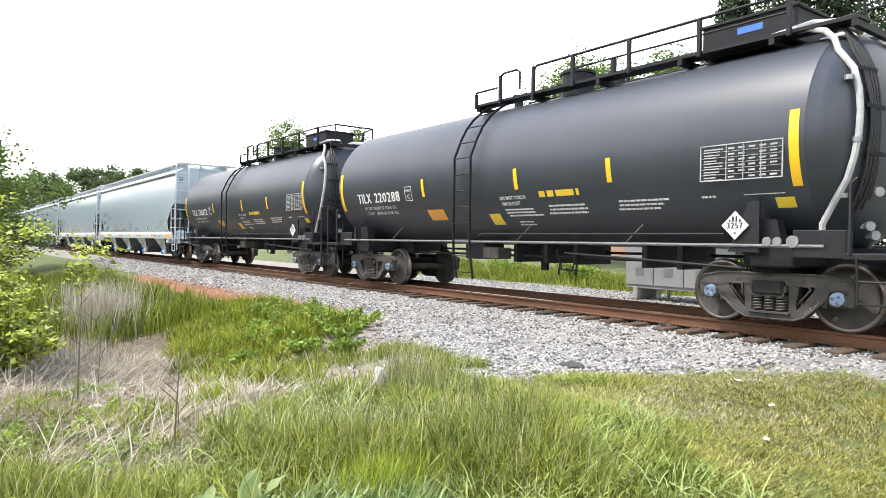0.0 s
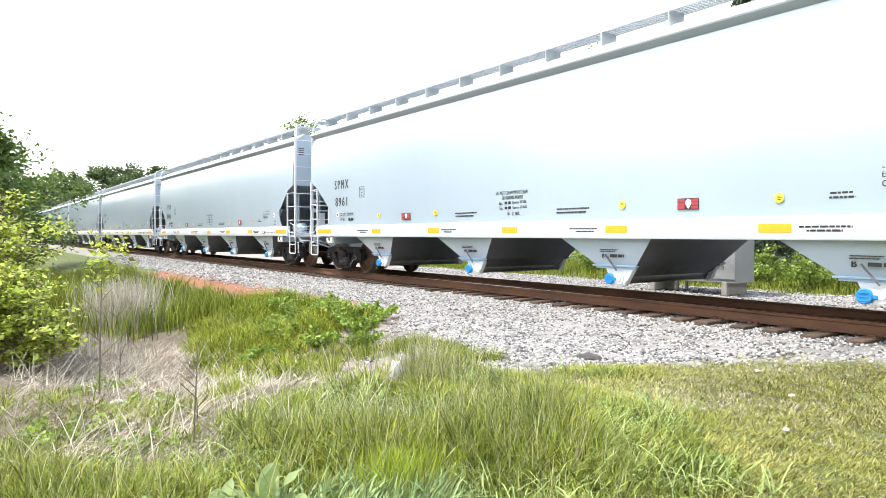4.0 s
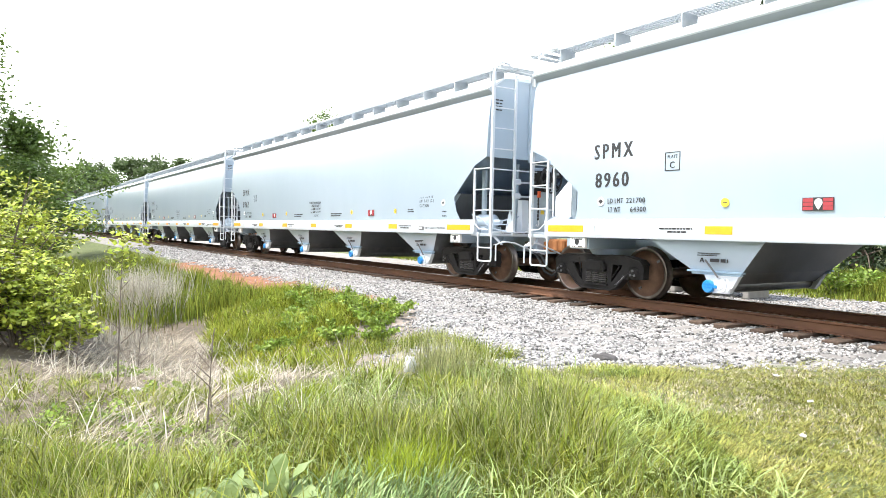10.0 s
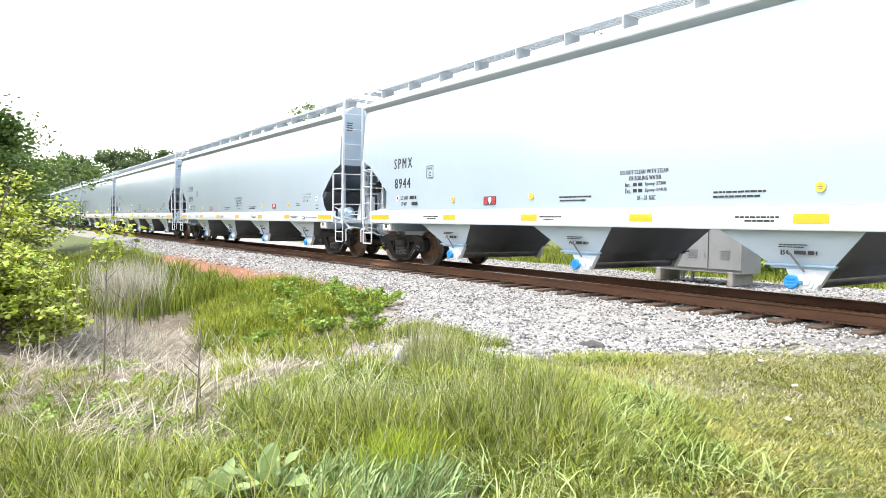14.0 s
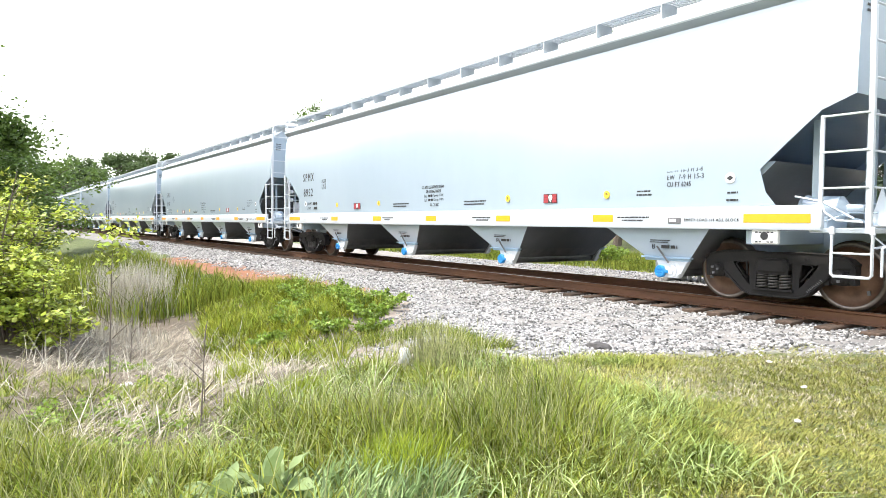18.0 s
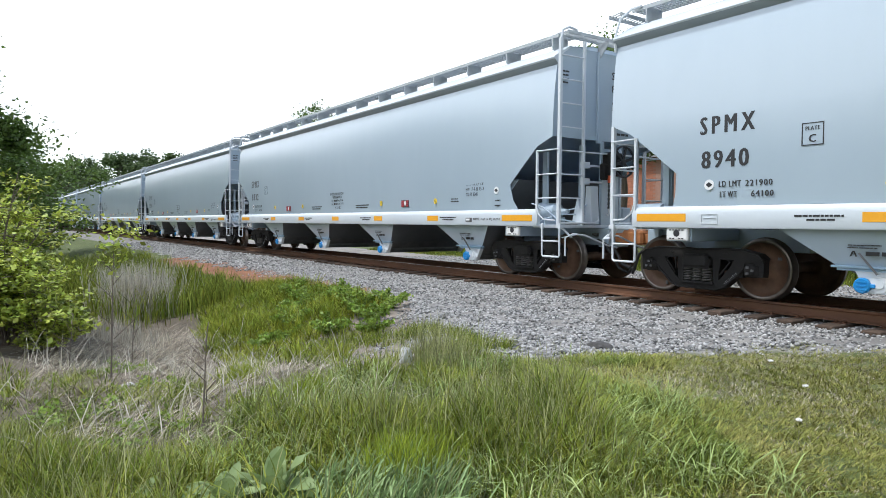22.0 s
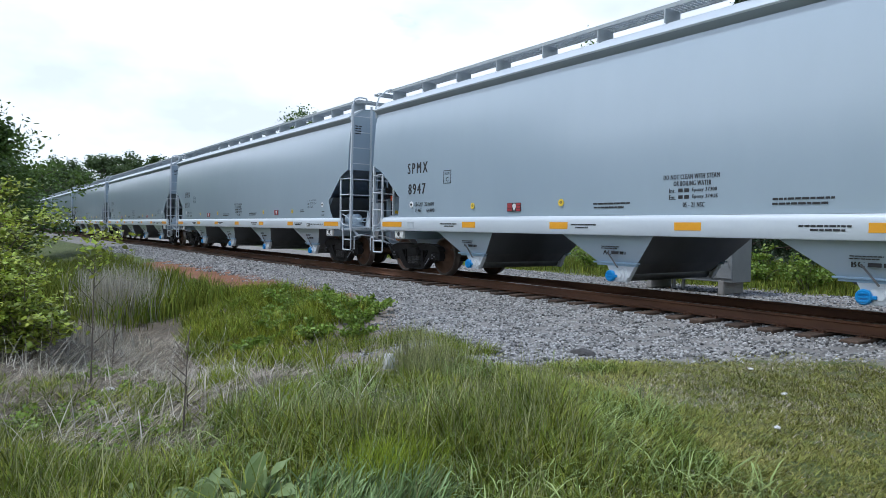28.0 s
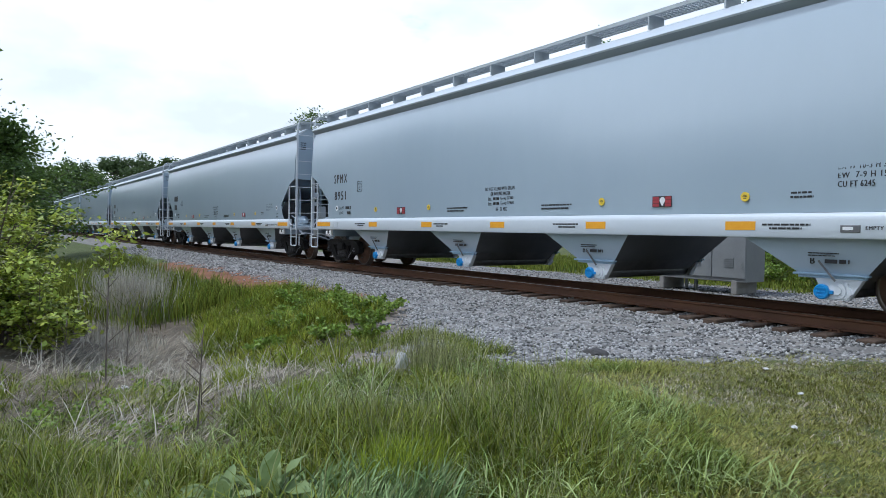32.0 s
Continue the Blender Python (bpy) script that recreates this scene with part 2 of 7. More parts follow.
PALE_ROCK = material("pale_stone", (0.55, 0.54, 0.52), (0.72, 0.71, 0.69), 0.9, scale=12.0, fine=90.0, bump=0.006)
LAWN = material("lawn_blades", (0.142, 0.18, 0.03), (0.395, 0.385, 0.118), 0.5, scale=1.6, fine=9.0, per="island", spread=0.62, translucent=0.14, spec=0.12, hue=0.03)
LANK = material("rank_grass_blades", (0.084, 0.135, 0.018), (0.315, 0.35, 0.078), 0.5, scale=2.2, fine=8.0, per="island", spread=0.62, translucent=0.14, spec=0.12, hue=0.03)
TALL = material("tall_grass_blades", (0.068, 0.12, 0.014), (0.305, 0.345, 0.06), 0.5, scale=1.7, fine=7.0, per="island", spread=0.62, translucent=0.14, spec=0.12, hue=0.03)
BANK = material("bank_grass_blades", (0.11, 0.18, 0.02), (0.37, 0.40, 0.058), 0.5, scale=0.9, fine=7.0, per="island", spread=0.62, translucent=0.16, spec=0.12, hue=0.03)
ARCH = material("pale_arching_blades", (0.20, 0.29, 0.08), (0.42, 0.49, 0.19), 0.5, scale=2.0, fine=9.0, per="island", spread=0.35, translucent=0.15, spec=0.2)
BLUEGRASS = material("blue_green_blades", (0.13, 0.22, 0.075), (0.34, 0.43, 0.19), 0.5, scale=2.0, fine=9.0, per="island", spread=0.5, translucent=0.2, spec=0.2)
REED = material("pale_reed", (0.38, 0.345, 0.275), (0.60, 0.56, 0.47), 0.8, scale=3.0, fine=20.0, per="island", spread=0.35, translucent=0.1)
FRESH = material("fresh_grass_blades", (0.17, 0.24, 0.02), (0.36, 0.41, 0.05), 0.6, scale=0.9, fine=7.0, per="island", spread=0.5, translucent=0.3, spec=0.12)
SEED = material("seed_heads", (0.22, 0.24, 0.09), (0.44, 0.43, 0.21), 0.8, scale=3.0, per="island", spread=0.6, translucent=0.25)
STRAW = material("dry_straw", (0.21, 0.175, 0.125), (0.53, 0.47, 0.36), 0.8, scale=3.0, fine=20.0, per="island", spread=0.7, translucent=0.05)
WEED = material("broad_weed_leaves", (0.16, 0.26, 0.035), (0.27, 0.37, 0.06), 0.5, scale=2.0, fine=14.0, per="island", spread=0.5, translucent=0.3, hue=0.02)
BUSH = material("maple_leaves", (0.20, 0.29, 0.03), (0.48, 0.53, 0.095), 0.5, scale=2.0, fine=14.0, per="island", spread=0.75, translucent=0.28, hue=0.02)
LEAF = material("tree_leaves", (0.07, 0.13, 0.028), (0.16, 0.23, 0.05), 0.55, scale=0.6, fine=6.0, per="island", spread=0.4, translucent=0.35)
LEAF_FAR = material("far_tree_leaves", (0.06, 0.10, 0.035), (0.12, 0.17, 0.06), 0.6, scale=0.25, fine=3.0, per="island", spread=0.35, translucent=0.3)
NEEDLE = material("spruce_needles", (0.025, 0.05, 0.022), (0.06, 0.095, 0.04), 0.6, scale=1.0, fine=8.0, per="island", spread=0.4, translucent=0.15)
BARK = material("bark", (0.07, 0.055, 0.042), (0.15, 0.12, 0.095), 0.95, scale=5.0, fine=40.0, bump=0.01, streak=(3, 3, 0.6))
TWIG = material("grey_twig", (0.10, 0.08, 0.065), (0.20, 0.165, 0.135), 0.9, scale=9.0)
DOCK = material("dock_leaf", (0.17, 0.25, 0.085), (0.34, 0.41, 0.18), 0.6, scale=6.0, fine=30.0, per="island", spread=0.2, translucent=0.3, bump=0.004)


# ---- mesh helpers ----
def part(name, bm, mat, parent=None, label="", smooth=False):
    """Links a bmesh as one mesh object under a thing or a part."""
    me = bpy.data.meshes.new(name)
    bm.normal_update()
    bm.to_mesh(me)
    bm.free()
    if smooth:
        me.polygons.foreach_set("use_smooth", [True] * len(me.polygons))
    me.set_sharp_from_angle(angle=radians(35))
    for m in (mat if isinstance(mat, (list, tuple)) else (mat,)):
        me.materials.append(m)
    ob = new(name, me)
    ob.parent = parent
    if label:
        tagged(ob, label)
    return ob


def share(name, me, parent, m):
    ob = new(name, me)
    ob.parent = parent
    ob.matrix_basis = m
    return ob


def thing(name, m, label, category, group="", kind=""):
    ob = new(name)
    ob.empty_display_size = 0.2
    ob.matrix_basis = m
    return tagged(ob, label, category, group, kind)


def box(bm, x0, x1, y0, y1, z0, z1, bevel=0.0, mi=0):
    v = [bm.verts.new((x, y, z)) for x in (x0, x1) for y in (y0, y1) for z in (z0, z1)]
    fs = [bm.faces.new([v[i] for i in q]) for q in ((0, 1, 3, 2), (4, 6, 7, 5), (0, 4, 5, 1), (2, 3, 7, 6), (0, 2, 6, 4), (1, 5, 7, 3))]
    for f in fs:
        f.material_index = mi
    if bevel:
        es = list({e for f in fs for e in f.edges})
        bmesh.ops.bevel(bm, geom=es, offset=bevel, segments=1, affect="EDGES")
    return bm


def beam(bm, a, b, w, h, mi=0, up=(0, 0, 1)):
    """A square bar from a to b, w wide and h deep."""
    a, b = Vector(a), Vector(b)
    d = (b - a).normalized()
    up = Vector(up)
    if abs(d.dot(up)) > 0.99:
        up = Vector((0, 1, 0))
    s = d.cross(up).normalized() * (w / 2)
    u = s.cross(d).normalized() * (h / 2)
    v = [bm.verts.new(p + i * s + j * u) for p in (a, b) for i, j in ((-1, -1), (1, -1), (1, 1), (-1, 1))]
    for q in ((3, 2, 1, 0), (4, 5, 6, 7), (0, 1, 5, 4), (1, 2, 6, 5), (2, 3, 7, 6), (3, 0, 4, 7)):
        bm.faces.new([v[i] for i in q]).material_index = mi
    return bm


def tube(bm, pts, r, n=6, mi=0, caps=True):
    """A round bar along a polyline; r is one radius or one for each point."""
    pts = [Vector(p) for p in pts]
    rs = r if isinstance(r, (list, tuple)) else [r] * len(pts)
    rings, side = [], None
    for i, p in enumerate(pts):
        d = (pts[min(i + 1, len(pts) - 1)] - pts[max(i - 1, 0)]).normalized()
        if side is None:
            side = d.cross(Vector((0, 0, 1)) if abs(d.z) < 0.9 else Vector((0, 1, 0))).normalized()
        else:
            side = (side - d * side.dot(d)).normalized()
        o = d.cross(side)
        rings.append([bm.verts.new(p + rs[i] * (math.cos(k * math.tau / n) * side + math.sin(k * math.tau / n) * o)) for k in range(n)])
    for a, b in zip(rings, rings[1:]):
        for k in range(n):
            f = bm.faces.new((a[k], a[(k + 1) % n], b[(k + 1) % n], b[k]))
            f.material_index, f.smooth = mi, True
    if caps:
        bm.faces.new(rings[0][::-1]).material_index = mi
        bm.faces.new(rings[-1]).material_index = mi
    return bm


def prism(bm, poly, y0, y1, mi=0):
    """A polygon in the x, z plane drawn out from y0 to y1."""
    a = [bm.verts.new((x, y0, z)) for x, z in poly]
    b = [bm.verts.new((x, y1, z)) for x, z in poly]
    bm.faces.new(a).material_index = mi
    bm.faces.new(b[::-1]).material_index = mi
    n = len(poly)
    for i in range(n):
        bm.faces.new((a[(i + 1) % n], a[i], b[i], b[(i + 1) % n])).material_index = mi
    bmesh.ops.recalc_face_normals(bm, faces=bm.faces)
    return bm


def spun(bm, profile, axis, n=24, mi=0):
    """A profile of (along, radius) turned round the x or y axis; mi may be one index for each band."""
    rings = []
    for s, r in profile:
        ring = []
        for k in range(n):
            c, d = r * math.cos(k * math.tau / n), r * math.sin(k * math.tau / n)
            ring.append(bm.verts.new((s, c, d) if axis == "x" else (c, s, d)))
        rings.append(ring)
    for j, (a, b) in enumerate(zip(rings, rings[1:])):
        for k in range(n):
            f = bm.faces.new((a[k], a[(k + 1) % n], b[(k + 1) % n], b[k]))
            f.material_index = mi[j] if isinstance(mi, (list, tuple)) else mi
            f.smooth = True
    for ring, q in ((rings[0], 0), (rings[-1], -1)):
        f = bm.faces.new(ring)
        f.material_index = mi[q] if isinstance(mi, (list, tuple)) else mi
    bmesh.ops.recalc_face_normals(bm, faces=bm.faces)
    return bm


TEXTS = {}


def letter_shapes(body, space):
    """Corners and faces of a line of text, one unit high."""
    if (body, space) not in TEXTS:
        cu = bpy.data.curves.new("lettering", "FONT")
        cu.body, cu.resolution_u, cu.space_character = body, 2, space
        tmp = bpy.data.objects.new("lettering", cu)
        me = bpy.data.meshes.new_from_object(tmp)
        bpy.data.objects.remove(tmp)
        co = np.array([tuple(v.co) for v in me.vertices])
        fs = [tuple(p.vertices) for p in me.polygons]
        bpy.data.meshes.remove(me)
        lo, hi = co.min(0), co.max(0)
        TEXTS[(body, space)] = ((co - lo) / (hi[1] - lo[1]), fs)
    return TEXTS[(body, space)]


def lettering(body, height, mat, parent, x, z, y, width=None, name="lettering", turn=0, centre=False, space=1.15, bold=0.05, shell=None):
    """Flat letters in the x, z plane that face -y (turn about z), their lower left corner or centre at x, z; shell (radius, middle height) wraps them round a tank."""
    co, fs = letter_shapes(body, space)
    kx = height if width is None else width / co[:, 0].max()
    verts, faces = [], []
    for i, d in enumerate((-bold, bold)):
        out = np.zeros_like(co)
        out[:, 0] = co[:, 0] * kx + d * height
        out[:, 1] = -0.0004 * i
        out[:, 2] = co[:, 1] * height
        if centre:
            out[:, 0] -= co[:, 0].max() * kx / 2
        if shell:
            out[:, 1] -= np.sqrt(shell[0] ** 2 - (z + out[:, 2] - shell[1]) ** 2) + 0.005
        faces += [tuple(v + len(co) * i for v in f) for f in fs]
        verts += [tuple(v) for v in out]
    me = bpy.data.meshes.new(name)
    me.from_pydata(verts, [], faces)
    me.materials.append(mat)
    ob = new(name, me)
    ob.parent = parent
    ob.matrix_basis = pose(x, 0 if shell else y, z, 0, 0, turn)
    return ob


def bars(parent, mat, x, z, y, w, rows, h=0.05, gap=0.035, name="lettering", seed=1, turn=0):
    """Rows of small unreadable writing as plain bars, x to the right and down from z."""
    rnd = random.Random(seed)
    bm = bmesh.new()
    for r in range(rows):
        zz, xx, end = -r * (h + gap), rnd.uniform(0, w * 0.08), w * rnd.uniform(0.78, 1.0)
        while xx < end:
            ww = min(rnd.uniform(1.2, 4.0) * h, end - xx)
            box(bm, xx, xx + ww, -0.002, 0.002, zz - h, zz)
            xx += ww + 0.5 * h
    ob = part(name, bm, mat, parent)
    ob.matrix_basis = pose(x, y, z, 0, 0, turn)
    return ob


def np_mesh(name, verts, tris, mat, smooth=False):
    verts, tris = np.asarray(verts, np.float32), np.asarray(tris, np.int32)
    me = bpy.data.meshes.new(name)
    me.vertices.add(len(verts))
    me.vertices.foreach_set("co", verts.ravel())
    me.loops.add(len(tris) * 3)
    me.loops.foreach_set("vertex_index", tris.ravel())
    me.polygons.add(len(tris))
    me.polygons.foreach_set("loop_start", np.arange(0, len(tris) * 3, 3, dtype=np.int32))
    me.polygons.foreach_set("loop_total", np.full(len(tris), 3, np.int32))
    if smooth:
        me.polygons.foreach_set("use_smooth", np.ones(len(tris), bool))
    me.materials.append(mat)
    me.update(calc_edges=True)
    return new(name, me)


# ---- the lie of the land ----
TRACK_Y = 10.31
EDGE_X = [-400, -60, -27, -17, -13, -10.6, -9.2, -8, -6.5, -5.6, -5.2, -4.8, -3.2, 0, 100]
EDGE_Y = [7.0, 7.0, 6.7, 6.8, 6.9, 6.4, 5.5, 4.9, 4.3, 4.7, 5.5, 6.7, 8.3, 8.5, 8.5]


def step(a, b, x):
    s = np.clip((x - a) / (b - a), 0, 1)
    return s * s * (3 - 2 * s)


def height(x, y):
    x, y = np.asarray(x, float), np.asarray(y, float)
    z = np.full(np.broadcast(x, y).shape, -0.36)
    left = step(-6.0, -9.5, x)
    # ditch along the track on the near side
    z = z - 0.62 * left * np.exp(-(((y - 2.9) / 2.0) ** 2))
    z = z - 0.10 * left
    # ballast shoulder
    d = np.abs(y - TRACK_Y)
    bed = -0.235 - 0.07 * np.clip(d - 1.35, 0, 4)
    k = step(4.6, 1.6, d)
    z = z * (1 - k) + bed * k
    # rolling relief of the rough ground
    r = step(7.5, 5.0, y) * step(-4, -8, x)
    z = z + r * 0.07 * np.sin(x * 1.9 + 1.3 * np.sin(y * 1.4)) * np.cos(y * 1.7 + 0.6)
    z = z + 0.012 * np.sin(x * 3.1 + y * 2.3) * np.sin(x * 1.3 - y * 4.1)
    # far bank behind the track and rising country in the distance
    z = z + 0.5 * step(19, 34, y) + 0.25 * step(-2, -8, y)
    return z


def edge(x):
    return np.interp(x, EDGE_X, EDGE_Y) + 0.16 * np.sin(np.asarray(x) * 2.7) + 0.08 * np.sin(np.asarray(x) * 7.1)


def spread_axis(core0, core1, stepsize, far):
    core = np.arange(core0, core1 + 1e-6, stepsize)
    out, s, v = [], stepsize, core1
    while v < far:
        s *= 1.35
        v += s
        out.append(v)
    low, s, v = [], stepsize, core0
    while v > -far:
        s *= 1.35
        v -= s
        low.append(v)
    return np.array(low[::-1] + list(core) + out)


def build_ground():
    xs, ys = spread_axis(-34, 6, 0.16, 2600), spread_axis(-3, 20, 0.16, 2600)
    gx, gy = np.meshgrid(xs, ys, indexing="ij")
    gz = height(gx, gy)
    rng = np.random.default_rng(4)
    near = (gx > -34) & (gx < 6) & (gy > -3) & (gy < 20)
    gz = gz + near * rng.normal(0, 0.012, gz.shape)
    nx, ny = gx.shape
    verts = np.stack([gx, gy, gz], -1).reshape(-1, 3)
    i = (np.arange(nx - 1)[:, None] * ny + np.arange(ny - 1)[None, :]).ravel()
    tris = np.concatenate([np.stack([i, i + ny, i + ny + 1], 1), np.stack([i, i + ny + 1, i + 1], 1)])
    ob = np_mesh("ground", verts, tris, SOIL, True)
    x, y = verts[:, 0], verts[:, 1]
    col = np.tile(np.array([0.10, 0.125, 0.038]), (len(x), 1))
    gravel = ((y > edge(x)) & (y < 17.5))[:, None]
    col = np.where(gravel, np.array([0.24, 0.235, 0.225]), col)
    # darker ground along the middle of the track
    mid_track = (np.abs(y - TRACK_Y) < 1.0)[:, None]
    col = np.where(mid_track, np.array([0.13, 0.12, 0.11]), col)
    path = ((y > 14.2) & (y < 18.6))[:, None]
    col = np.where(path, np.array([0.27, 0.255, 0.23]), col)
    worn = (np.abs(y - edge(x) + 0.15) < 0.45)[:, None] & (x > -10)[:, None] & (x < -4.9)[:, None]
    col = np.where(worn, np.array([0.22, 0.195, 0.165]), col)
    for bx, by, r in ((-4.72, 3.82, 0.35), (-2.72, 2.08, 0.2), (-2.25, 2.85, 0.2)):
        col = np.where(((x - bx) ** 2 + (y - by) ** 2 < r * r)[:, None], np.array([0.34, 0.28, 0.23]), col)
    ditch = ((x < -4.4) & (y < np.minimum(4.8, -0.46 * x)) & (y > -3) & (x > -40))[:, None]
    col = np.where(ditch, np.array([0.13, 0.108, 0.078]), col)
    dirt = ((x < -6.0) & (x > -10.6 - 0.6 * (y - 4.5)) & (y > 2.9) & (y < edge(x) + 0.2) & (y > -0.46 * x - 0.2))[:, None]
    col = np.where(dirt, np.array([0.25, 0.215, 0.18]), col)
    clay = ((x < -13.5) & (x > -30) & (np.abs(y - edge(x) + 0.35) < 0.75))[:, None]
    col = np.where(clay, np.array([0.25, 0.115, 0.06]), col)
    at = ob.data.color_attributes.new("cover", "FLOAT_COLOR", "POINT")
    at.data.foreach_set("color", np.concatenate([col, np.ones((len(x), 1))], 1).astype(np.float32).ravel())
    tagged(ob, "rough ground with gravel, red clay and short turf", "ground", kind="structure")


build_ground()


# ---- the track ----
def build_track():
    track = thing("railway_track", pose(0, TRACK_Y, 0), "single standard-gauge railway track with rusty rails on timber ties", "track", kind="structure")
    prof = [(-0.073, -0.17), (0.073, -0.17), (0.073, -0.157), (0.012, -0.142), (0.009, -0.045), (0.034, -0.034), (0.036, -0.004), (0.028, 0.0), (-0.028, 0.0), (-0.036, -0.004), (-0.034, -0.034), (-0.009, -0.045), (-0.012, -0.142), (-0.073, -0.157)]
    for side in (-1, 1):
        bm = bmesh.new()
        rings = []
        for x in [-420, -200, -100, -60] + [-40 + 2.5 * i for i in range(25)] + [40, 90]:
            rings.append([bm.verts.new((x, side * 0.755 + a, b)) for a, b in prof])
        n = len(prof)
        for a, b in zip(rings, rings[1:]):
            for k in range(n):
                f = bm.faces.new((a[k], b[k], b[(k + 1) % n], a[(k + 1) % n]))
                f.material_index = 1 if k in (7,) else 0
        bm.faces.new(rings[0])
        bm.faces.new(rings[-1][::-1])
        bmesh.ops.recalc_face_normals(bm, faces=bm.faces)
        part("rail", bm, (RUST, RAILTOP), track)
    rnd = random.Random(5)
    bm = bmesh.new()
    box(bm, -0.115, 0.115, -1.3, 1.3, -0.36, -0.175, 0.012)
    first = part("tie", bm, TIE, track)
    me = first.data
    bm = bmesh.new()
    box(bm, -0.09, 0.09, -0.17, 0.17, -0.176, -0.168)
    for sx in (-0.05, 0.05):
        for sy in (-0.10, 0.10):
            box(bm, sx - 0.012, sx + 0.012, sy - 0.02, sy + 0.02, -0.168, -0.145)
    plate = part("tie_plate", bm, RUST, first)
    plate.matrix_basis = pose(0, -0.755, 0)
    pm = plate.data
    share("tie_plate", pm, first, pose(0, 0.755, 0))
    first.matrix_basis = pose(2.0, 0, 0)
    x = 1.47
    while x > -150:
        t = share("tie", me, track, pose(x + rnd.uniform(-0.03, 0.03), rnd.uniform(-0.05, 0.05), rnd.uniform(-0.012, 0.006), 0, 0, rnd.uniform(-1.2, 1.2)))
        if x > -24:
            share("tie_plate", pm, t, pose(0, -0.755, 0))
        x -= 0.53


build_track()


# ---- railway cars ----
WR = 0.457


# slack that runs in and out of the train
SLACK_T = [0, 3.5, 6, 7, 8, 10, 12, 13, 14, 14.7, 16.3, 17, 20, 21, 22, 23, 25, 28, 29, 30, 31, 32]
SLACK_X = [0, -0.02, -0.12, -0.06, 0.02, 0.04, 0.045, 0.06, 0.15, 0.1, -0.07, -0.075, -0.07, 0, 0.2, 0.14, 0.14, 0.11, 0.08, 0.06, 0, -0.03]


def run(t):
    """How far the train has rolled since the start, in metres."""
    s = t / 10
    return 80.826 * s + 2.0198 * s ** 2 - 0.1032 * s ** 3 + float(np.interp(t, SLACK_T, SLACK_X))


def wheelset_mesh():
    bm = bmesh.new()
    spun(bm, [(-1.15, 0.05), (-1.15, 0.085), (-1.10, 0.095), (-0.98, 0.09), (-0.97, 0.07), (-0.84, 0.075), (-0.82, 0.13), (-0.81, 0.15),
              (-0.775, 0.20), (-0.76, 0.38), (-0.815, 0.40), (-0.82, WR - 0.004), (-0.812, WR), (-0.725, WR + 0.004), (-0.715, WR + 0.026), (-0.685, WR + 0.024), (-0.68, 0.40),
              (-0.715, 0.38), (-0.70, 0.15), (-0.66, 0.09), (0.66, 0.09), (0.70, 0.15), (0.715, 0.38), (0.68, 0.40), (0.685, WR + 0.024), (0.715, WR + 0.026),
              (0.725, WR + 0.004), (0.812, WR), (0.82, WR - 0.004), (0.815, 0.40), (0.76, 0.38), (0.775, 0.20), (0.81, 0.15), (0.82, 0.13), (0.84, 0.075), (0.97, 0.07), (0.98, 0.09), (1.10, 0.095), (1.15, 0.085), (1.15, 0.05)],
         "y", 32, [2, 2, 2, 2, 2, 0, 0, 0, 0, 0, 1, 1, 1, 1, 1, 0, 0, 0, 0, 0, 0, 0, 0, 0, 1, 1, 1, 1, 1, 0, 0, 0, 0, 0, 2, 2, 2, 2, 2])
    for s in (-1, 1):
        for k in range(3):
            a = k * math.tau / 3
            cx, cz = 0.05 * math.cos(a), 0.05 * math.sin(a)
            box(bm, cx - 0.016, cx + 0.016, min(s * 1.145, s * 1.175), max(s * 1.145, s * 1.175), cz - 0.016, cz + 0.016, 0, 3)
        # chalk and scuff marks on the plate of the wheel
        for a, r in ((0.6, 0.30), (3.4, 0.33)):
            cx, cz = r * math.cos(a), r * math.sin(a)
            box(bm, cx - 0.03, cx + 0.03, min(s * 0.768, s * 0.784), max(s * 0.768, s * 0.784), cz - 0.02, cz + 0.02, 0, 3)
    me = bpy.data.meshes.new("wheelset")
    bm.to_mesh(me)
    bm.free()
    for m in (WHEEL, TREAD, TRUCK, GREY_PIPE):
        me.materials.append(m)
    return me


